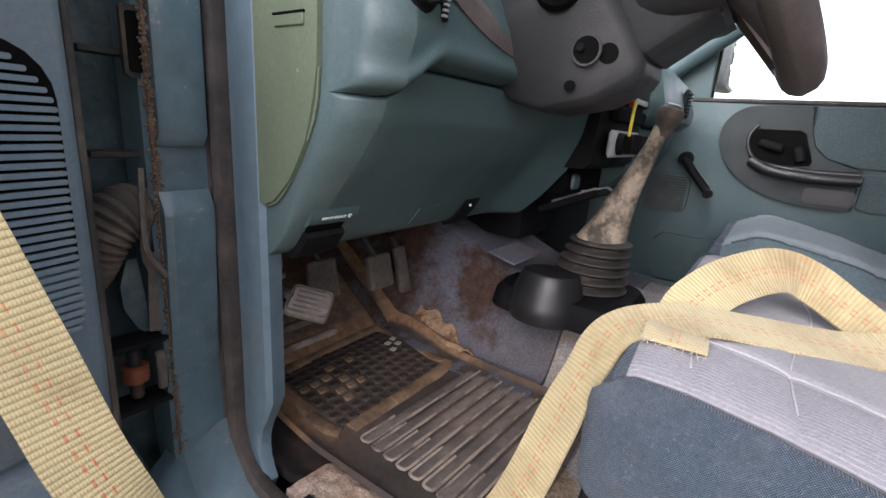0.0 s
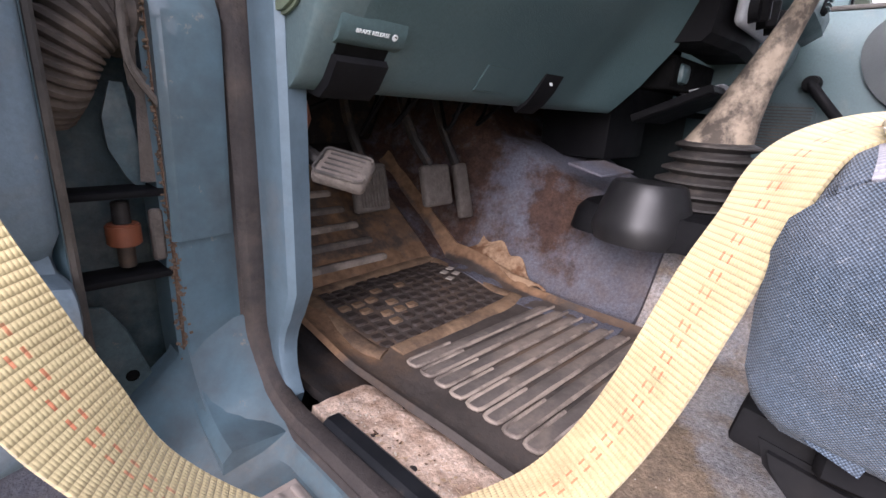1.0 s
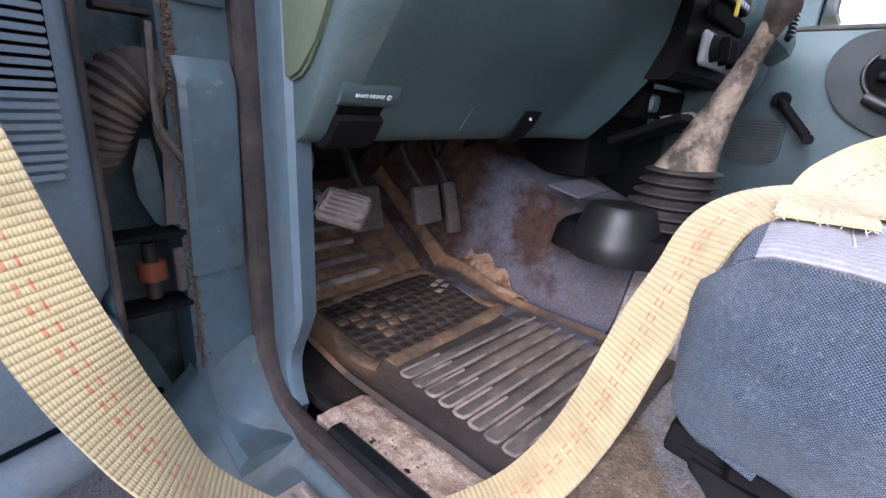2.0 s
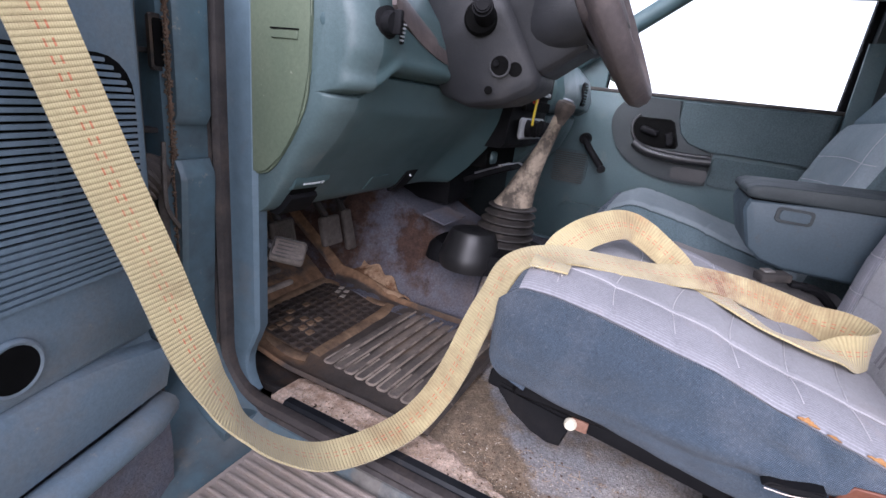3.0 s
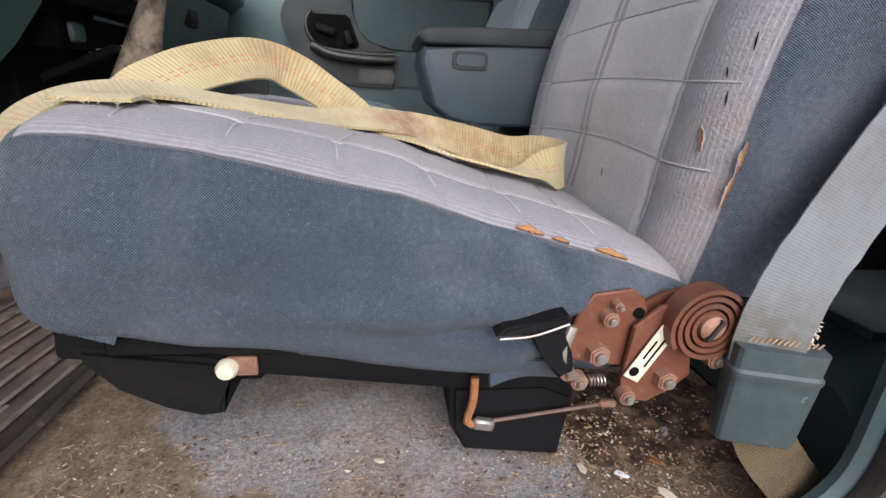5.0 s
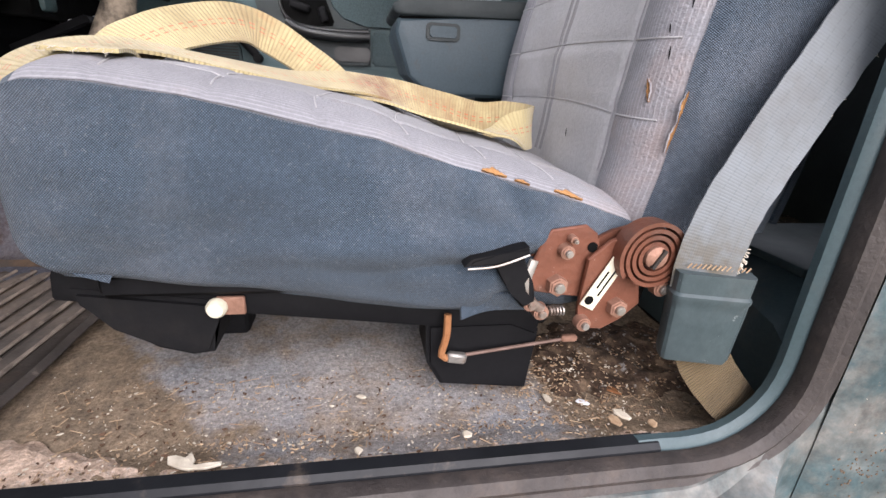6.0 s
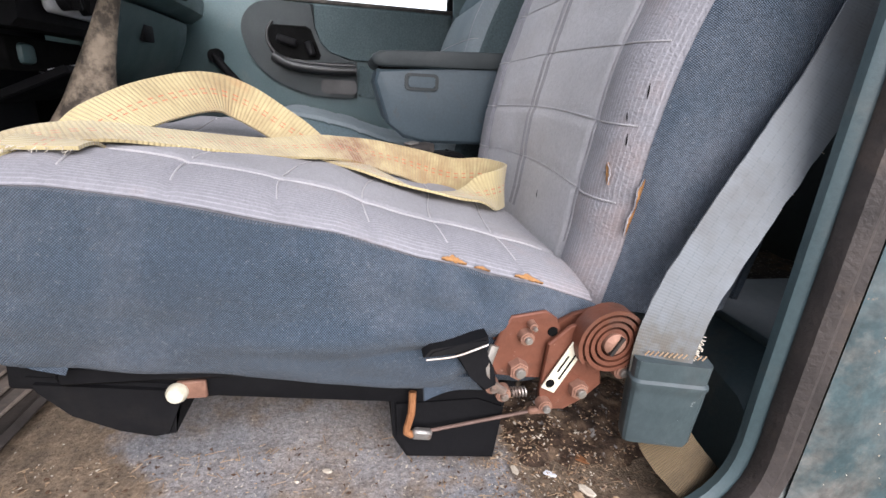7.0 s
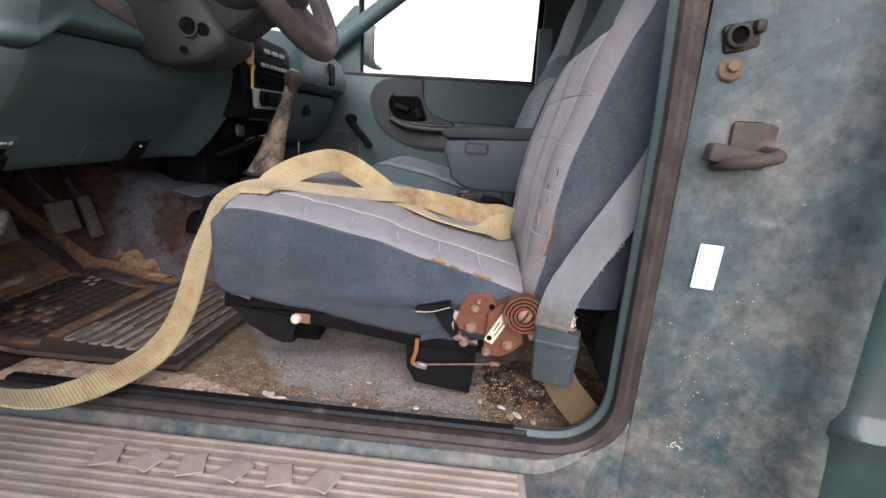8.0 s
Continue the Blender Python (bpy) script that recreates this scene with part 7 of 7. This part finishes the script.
part("fender_edge", box((0.100, 0.72, 0.85), (0.02, 0.12, 0.90), 0.004, 1), M["paint"], shell)
part("dirt_seam", tube([(0.2360, 0.6105, 0.50 + 0.05 * k) if k % 2 else (0.2368, 0.6115, 0.50 + 0.05 * k) for k in range(15)], lambda t: 0.0012 + 0.0016 * abs(noise.noise(Vector((t * 31, 2, 0)))) + 0.0012 * abs(noise.noise(Vector((t * 90, 5, 0)))), 7, 0.003), M["debris_d"], shell, "rust and dirt along the pillar's edge")
for k in range(3):
    part("clip_bracket", box((0.215, 0.640, 0.93 + 0.09 * k), (0.045, 0.02, 0.006), 0.001, 1), M["dark_steel"], shell)

# striker, bolt and label on the rear jamb
sk = base("door_striker", (0.27, -0.41, 0.90), "rusty door striker bolted to the rear jamb", "striker")
part("striker_loop", tube([(0.274, -0.400, 0.914), (0.245, -0.401, 0.917), (0.236, -0.421, 0.922), (0.242, -0.441, 0.927), (0.272, -0.444, 0.930)], 0.0065, 10, 0.006), M["bellows"], sk)
part("striker_plate", box((0.276, -0.440, 0.936), (0.006, 0.060, 0.045), 0.004, 2), M["bellows"], sk)
part("wedge", box((0.262, -0.411, 0.924), (0.018, 0.055, 0.018), 0.004, 2, rot("X", 8)), M["bellows"], sk)
jb = base("jamb_bracket", (0.281, -0.398, 1.025), "dirty steel catch bracket with a dark hole on the rear jamb", "bracket")
part("plate", box((0.280, -0.402, 1.036), (0.006, 0.034, 0.026), 0.004, 2, rot("X", -12)), M["dark_steel"], jb)
part("boss", lathe([(0, 0), (0.012, 0), (0.011, 0.007), (0.008, 0.008), (0.0075, 0.003), (0, 0.003)], (0.278, -0.397, 1.036), (-1, 0.1, 0), 18), M["dark_steel"], jb)
part("hole", lathe([(0, 0), (0.0072, 0), (0.0072, 0.0012), (0, 0.0012)], (0.2755, -0.3965, 1.036), (-1, 0.1, 0), 16), M["print_hole"], jb)
part("ear", box((0.275, -0.414, 1.045), (0.012, 0.010, 0.012), 0.003, 2), M["dark_steel"], jb)
single("jamb_clip", lathe([(0, 0), (0.012, 0), (0.011, 0.003), (0.006, 0.006), (0.005, 0.010), (0, 0.010)], (0.281, -0.398, 1.006), (-1, 0.1, 0.3), 14), M["crumbs"], "brown mud-caked clip in the rear jamb", "clip")
lbl = base("jamb_label", (0.2785, -0.4155, 0.778), "white printed sticker on the muddy jamb", "sticker")
LR = rot("X", 2) @ rot("Z", -5)
part("sheet", box((0.2765, -0.4155, 0.805), (0.0015, 0.024, 0.050), 0.0004, 1, LR), M["paper"], lbl)
for o, h, l, ww in ((0.0095, 0.003, 0.030, 0.0011), (0.0065, 0.004, 0.024, 0.0008), (-0.010, 0.012, 0.014, 0.0008), (-0.004, -0.017, 0.010, 0.0008)):
    part("print_bar", box(Vector((0.2765, -0.4155, 0.805)) + LR @ Vector((-0.0010, o, h)), (0.0006, ww, l), 0, 1, LR), M["grey_pl"], lbl)

# ---- yellow tow strap ----
tow = base("tow_strap", (0.30, 0.37, 0.565), "worn yellow webbing tow strap with red stitching draped over seat", "strap")
SP = [((0.033, 0.482, 1.1004), (-0.2, -0.9, 0.3)), ((0.052, 0.461, 1.0049), (-0.25, -0.87, 0.3)), ((0.070, 0.442, 0.9188), (-0.3, -0.85, 0.35)), ((0.088, 0.425, 0.8424), (-0.3, -0.84, 0.38)),
      ((0.106, 0.413, 0.7705), (-0.2, -0.75, 0.5)), ((0.131, 0.404, 0.7054), (0.1, -0.6, 0.7)), ((0.159, 0.393, 0.6494), (0.38, -0.4, 0.84)), ((0.194, 0.378, 0.6069), (0.35, -0.35, 0.87)),
      ((0.232, 0.359, 0.5788), (0.2, -0.32, 0.93)), ((0.272, 0.336, 0.5700), (-0.05, -0.3, 0.95)), ((0.313, 0.314, 0.5741), (-0.2, -0.2, 0.95)), ((0.349, 0.295, 0.5867), (-0.6, 0.0, 0.75)),
      ((0.376, 0.278, 0.6178), (-0.86, 0.22, 0.42)), ((0.392, 0.262, 0.6655), (-0.88, 0.3, 0.3)), ((0.403, 0.249, 0.7201), (-0.85, 0.38, 0.3)), ((0.418, 0.236, 0.7720), (-0.65, 0.5, 0.55)),
      ((0.444, 0.219, 0.8155), (-0.4, 0.3, 0.87)), ((0.477, 0.170, 0.8300), (-0.25, 0.0, 0.97)), ((0.525, 0.112, 0.8162), (-0.28, 0.0, 0.96)), ((0.575, 0.048, 0.8072), (-0.33, 0.0, 0.94)),
      ((0.618, -0.017, 0.8065), (-0.5, 0.0, 0.86)), ((0.655, -0.085, 0.7905), (-0.7, 0.0, 0.7)), ((0.677, -0.163, 0.7681), (-0.9, 0.1, 0.4)), ((0.671, -0.204, 0.7690), (-0.75, 0.6, 0.25)),
      ((0.645, -0.228, 0.7665), (0.0, 1.0, 0.15)), ((0.607, -0.216, 0.7640), (0.75, 0.6, -0.2)), ((0.582, -0.165, 0.7600), (-0.05, 0.1, -0.99)), ((0.572, -0.107, 0.7700), (-0.2, 0.0, -0.98)),
      ((0.588, -0.056, 0.7857), (-0.12, 0.1, -0.99)), ((0.619, -0.014, 0.7960), (0.15, 0.2, -0.96)), ((0.634, 0.039, 0.8250), (0.68, 0.35, -0.64)), ((0.631, 0.080, 0.8500), (0.74, 0.40, -0.54)),
      ((0.612, 0.112, 0.8610), (0.70, 0.38, -0.60)), ((0.566, 0.148, 0.8510), (0.66, 0.36, -0.66)), ((0.520, 0.170, 0.8350), (0.52, 0.35, -0.78)), ((0.484, 0.175, 0.8215), (0.42, 0.2, -0.88)),
      ((0.450, 0.173, 0.8174), (0.42, 0.1, -0.9)), ((0.424, 0.171, 0.8165), (0.3, 0.0, -0.95))]
SP = [((x, y, max(z, SURFACE["seat_top"](x, y) + 0.004) if 16 < i < 30 or i > 35 else max(z, 0.571) if 8 < i < 11 else z), n) for i, ((x, y, z), n) in enumerate(SP)]
SP = [((x + 0.006 * step(6.0, 3.0, i), y, z), n) for i, ((x, y, z), n) in enumerate(SP)]
muddy(part("webbing", ribbon([p for p, _ in SP], [n for _, n in SP], lambda u_: curve1([(0.0, 0.039), (0.30, 0.039), (0.5, 0.042), (0.75, 0.044), (0.95, 0.048), (3.0, 0.048)], u_), 0.0026, 0.004, 0.008), M["strap"], tow, angle=60),
      lambda x, y, z: min(1.0, 1.1 * blob(x, y, 0.625, -0.035, 0.035, 0.035) + 0.6 * blob(x, y, 0.66, -0.14, 0.04, 0.08) + 0.25 * blob(x, y, 0.60, 0.10, 0.06, 0.06)) if y < 0.2 else 0.12)
rng = random.Random(5)
bm = bmesh.new()
for k in range(30):
    p, n = SP[-1]
    q = Vector(p) + Vector((-0.002, rng.uniform(-0.024, 0.024), rng.uniform(-0.002, 0.002)))
    add(bm, tube([q, q + Vector((-rng.uniform(0.002, 0.005), rng.uniform(-0.002, 0.002), rng.uniform(-0.002, 0.001)))], 0.00025, 4, 0))
part("frayed_end", bm, M["fray"], tow, "frayed webbing end")

# ---- seat belt ----
sb = base("seat_belt", (0.333, -0.28, 0.55), "grey frayed seat belt in a teal plastic sleeve", "seat belt")
BP = [((0.3355, -0.271, 0.676), (-0.9, 0.4, 0.15)), ((0.3355, -0.271, 0.705), (-0.9, 0.38, 0.15)), ((0.3375, -0.283, 0.746), (-0.92, 0.3, 0.2)), ((0.343, -0.308, 0.792), (-0.93, 0.25, 0.25)), ((0.350, -0.340, 0.845), (-0.94, 0.2, 0.25)), ((0.355, -0.368, 0.892), (-0.95, 0.2, 0.2)), ((0.360, -0.394, 0.95), (-0.95, 0.2, 0.2)), ((0.364, -0.432, 1.05), (-0.95, 0.2, 0.2)), ((0.366, -0.465, 1.22), (-0.95, 0.2, 0.1))]
muddy(part("webbing", ribbon([p for p, _ in BP], [n for _, n in BP], 0.0435, 0.0016, 0.005, 0.05), M["belt"], sb, "grey belt webbing", angle=60),
      lambda x, y, z: 0.75 * step(0.745, 0.69, z) + 0.12)
BL = [((0.337, -0.284, 0.628), (-0.9, 0.3, 0.3)), ((0.337, -0.298, 0.604), (-0.85, 0.3, 0.4)), ((0.335, -0.320, 0.578), (-0.8, 0.3, 0.5)), ((0.332, -0.342, 0.556), (-0.75, 0.3, 0.6))]
part("lower_webbing", ribbon([p for p, _ in BL], [n for _, n in BL], 0.044, 0.002, 0.004, 0.04), M["belt_b"], sb, "brown-stained lower belt webbing", angle=60)
cz = Vector((0.3355, -0.279, 0.653))
ex = Vector((-0.28, -0.96, 0.0)).normalized()      # across the sleeve
ey = Vector((0.02, 0.17, 1.0)).normalized()
ez = ex.cross(ey).normalized()
ey = ez.cross(ex).normalized()


def sleeve_ring(h, w, t):
    return [cz + ey * h + ex * u + ez * v for u, v in rounded(-w, -t, w, t, min(w, t) * 0.6, 3)]


part("sleeve", loft([sleeve_ring(h, w, t) for h, w, t in ((-0.040, 0.020, 0.006), (-0.039, 0.025, 0.008), (-0.034, 0.0265, 0.0095), (0.008, 0.0285, 0.0105), (0.0145, 0.0285, 0.0105), (0.017, 0.0295, 0.0115), (0.020, 0.0295, 0.0115), (0.022, 0.028, 0.0095), (0.036, 0.0285, 0.0095), (0.038, 0.0285, 0.0095))]), M["buckle"], sb, "scuffed teal-grey plastic sleeve", angle=28)
bm = bmesh.new()
rng = random.Random(9)
for k in range(90):
    h = rng.uniform(0.0, 0.10) if k > 70 else rng.uniform(0.0, 0.03)
    f = h / 0.12
    p = Vector((0.3345, -0.291, 0.690)).lerp(Vector((0.3385, -0.303, 0.755)), f * 1.1)
    amp = 0.007 if k <= 70 else 0.003
    q = p + Vector((rng.uniform(-1, 0.3), rng.uniform(-1, 0.2), rng.uniform(-0.8, 0.8))) * amp
    add(bm, tube([p, (p + q) / 2 + Vector((0, -0.001, 0.002)), q], 0.00045, 4, 0))
for c_, n_, amp in (((0.345, -0.340, 0.800), 26, 0.006), ((0.352, -0.374, 0.858), 34, 0.007), ((0.356, -0.392, 0.900), 18, 0.005), ((0.3405, -0.318, 0.765), 14, 0.005)):
    for k in range(n_ * 2):
        p = Vector(c_) + Vector((0, -0.55, 1)) * rng.gauss(0, 0.009)
        q = p + Vector((rng.uniform(-0.7, 0.3), rng.uniform(-1, 0.6), rng.uniform(-1.0, 0.9))) * amp * rng.uniform(0.2, 0.8)
        add(bm, tube([p, p.lerp(q, 0.5) + Vector((rng.uniform(-1, 1), rng.uniform(-1, 1), rng.uniform(-1, 1))) * 0.0015, q], 0.00024, 3, 0))
tagged(part("frayed_edge", bm, M["fray"], sb, "frayed pale belt threads"), kind="stuff")
bm = bmesh.new()
for k in range(13):
    c_ = cz + ey * 0.043 + ex * (-0.021 + 0.0035 * k) + ez * (0.004)
    add(bm, tube([c_ - ex * 0.0012 - ey * 0.002, c_ + ex * 0.0012 + ey * 0.002], 0.0006, 5, 0))
part("stitching", bm, M["debris"], sb, "pale zigzag stitching")

# dark teal trim bin and litter behind the seat
tb = base("trim_box", (0.46, -0.55, 0.53), "dark teal moulded trim box behind the seat", "trim box")
part("body", loft([[Vector((x, y, z)) for x, z in ((0.35, 0.53), (0.35, 0.605 + h), (0.358, 0.628 + h), (0.378, 0.644 + h), (0.41, 0.652 + h), (0.56, 0.652 + h), (0.58, 0.53))] for y, h in ((-0.40, -0.03), (-0.44, 0.0), (-0.70, 0.0), (-0.75, -0.02))]), M["trim_teal"], tb)
part("lid", box((0.475, -0.57, 0.656), (0.15, 0.26, 0.012), 0.005, 2), M["trim_teal"], tb)

# ---- litter on the floor ----
rng = random.Random(11)


def chips(n, spots, size, mat_, name, label):
    """Many little flakes lying on the carpet."""
    bm = bmesh.new()
    for _ in range(n):
        x0, x1, y0, y1 = spots[rng.randrange(len(spots))]
        x, y = rng.uniform(x0, x1), rng.uniform(y0, y1)
        z = max(floor_z(x, y), 0.5415 - 0.06 * (x - 0.318) if x < 0.36 else 0) + 0.0025 + 0.012 * math.sin(math.pi * min(1.0, max(0.0, (x - 0.355) / 0.22))) * math.sin(math.pi * min(1.0, max(0.0, (y + 0.46) / 0.32)))
        s = size * rng.uniform(0.4, 1.0)
        k = rng.choice((3, 3, 4, 4, 5))
        a0 = rng.uniform(0, 6)
        R = rot("Z", math.degrees(a0)) @ rot("X", rng.uniform(-25, 25))
        pr = [R @ Vector((s * rng.uniform(0.6, 1.3) * math.cos(2 * math.pi * i / k), 0.5 * s * rng.uniform(0.5, 1.3) * math.sin(2 * math.pi * i / k), 0)) for i in range(k)]
        lo = [bm.verts.new(Vector((x, y, z)) + p) for p in pr]
        hi = [bm.verts.new(Vector((x, y, z + 0.12 * s + 0.0004)) + p * 0.85) for p in pr]
        bm.faces.new(lo), bm.faces.new(hi)
        for i in range(k):
            bm.faces.new((lo[i], lo[(i + 1) % k], hi[(i + 1) % k], hi[i]))
    single(name, bm, M[mat_], label, "litter", kind="stuff", angle=10)


ALONG = (0.322, 0.375, -0.27, 0.50)
UNDER = (0.36, 0.46, -0.32, -0.16)
BARE = (0.36, 0.46, -0.2, 0.26)
MATS = (0.40, 0.74, 0.30, 0.72)
chips(1000, [ALONG, ALONG, BARE, UNDER], 0.0022, "debris", "leaf_litter", "tan leaf and wood crumbs on the carpet")
chips(150, [ALONG, UNDER, BARE], 0.0026, "debris_w", "pale_chips", "pale wood chips scattered on the carpet")
chips(700, [(0.37, 0.52, -0.42, -0.17), (0.37, 0.52, -0.42, -0.17), ALONG, BARE], 0.0030, "debris_d", "dark_litter", "dark leaf litter under the seat")
chips(240, [MATS], 0.0022, "debris_w", "grit", "pale grit on the floor mat")
chips(700, [ALONG, BARE, (0.36, 0.5, -0.3, 0.28)], 0.0015, "debris_w", "grit", "pale grit on the carpet")
chips(150, [(0.36, 0.50, -0.36, -0.17)], 0.0034, "debris", "leaf_litter", "brown leaf crumbs heaped under the recliner")
chips(40, [(0.36, 0.46, -0.30, -0.17)], 0.0032, "debris_w", "pale_chips", "pale wood chips under the recliner")
bm = bmesh.new()
for _ in range(280):
    x0, x1, y0, y1 = rng.choice((ALONG, BARE, UNDER))
    x, y = rng.uniform(x0, x1), rng.uniform(y0, y1)
    z = max(floor_z(x, y), 0.5415 - 0.06 * (x - 0.318) if x < 0.36 else 0) + 0.004
    a, l = rng.uniform(0, 6.28), rng.uniform(0.004, 0.013)
    d = Vector((math.cos(a) * l, math.sin(a) * l, rng.uniform(-0.001, 0.002)))
    add(bm, tube([Vector((x, y, z)) - d / 2, Vector((x, y, z)) + d / 2], 0.0004, 4, 0))
single("straw", bm, M["debris"], "short straws and grass stems on the carpet", "litter", kind="stuff")
single("dirt_heap", grid(50, 50, lambda s, t: (lambda x, y: (x, y, floor_z(x, y) - 0.012 + 0.026 * math.sin(math.pi * s) * math.sin(math.pi * t) + wob((x, y, 8), 45, 0.010) + wob((x, y, 3), 150, 0.004)))(0.355 + 0.22 * s, -0.46 + 0.32 * t)), M["dirt"], "heap of dark leaf dirt under the recliner", "dirt", kind="stuff")


def flake(x, y, l, w, a, mat_, label, seed):
    r = random.Random(seed)
    z = max(floor_z(x, y), 0.5415 - 0.06 * (x - 0.318) if x < 0.36 else 0) + 0.004
    n = 7
    out = [(x + (l / 2 * math.cos(t) * r.uniform(0.45, 1.2)) * math.cos(a) - (w / 2 * math.sin(t) * r.uniform(0.3, 1.4)) * math.sin(a), y + (l / 2 * math.cos(t)) * math.sin(a) + (w / 2 * math.sin(t) * r.uniform(0.6, 1.2)) * math.cos(a)) for t in [2 * math.pi * k / n for k in range(n)]]
    single("wood_chip", slab(out, "z", z, z + 0.0025, 0.0008, 1), M[mat_], label, "wood chip", "larger chips on the carpet")


for k, (x, y, l, w, a, m_) in enumerate(((0.337, 0.118, 0.026, 0.009, 1.0, "debris_w"), (0.333, 0.102, 0.030, 0.007, 1.7, "debris_w"), (0.340, 0.112, 0.014, 0.008, 0.2, "debris_w"), (0.415, -0.012, 0.010, 0.005, 1.2, "debris_w"), (0.343, -0.098, 0.012, 0.008, 0.4, "debris_w"), (0.345, -0.232, 0.016, 0.010, 0.2, "debris"), (0.352, -0.242, 0.018, 0.010, 0.6, "debris_w"), (0.338, -0.262, 0.014, 0.009, 0.0, "debris"), (0.395, -0.190, 0.018, 0.008, 0.2, "debris_w"), (0.385, -0.222, 0.014, 0.009, 1.0, "paper"), (0.40, -0.262, 0.016, 0.010, 0.5, "orange_rust"), (0.335, -0.01, 0.010, 0.006, 0.3, "debris_w"))):
    flake(x, y, l, w, a, m_, "pale wood chip lying on the stained carpet" if m_ != "orange_rust" else "brown dead leaf piece on the carpet", k)
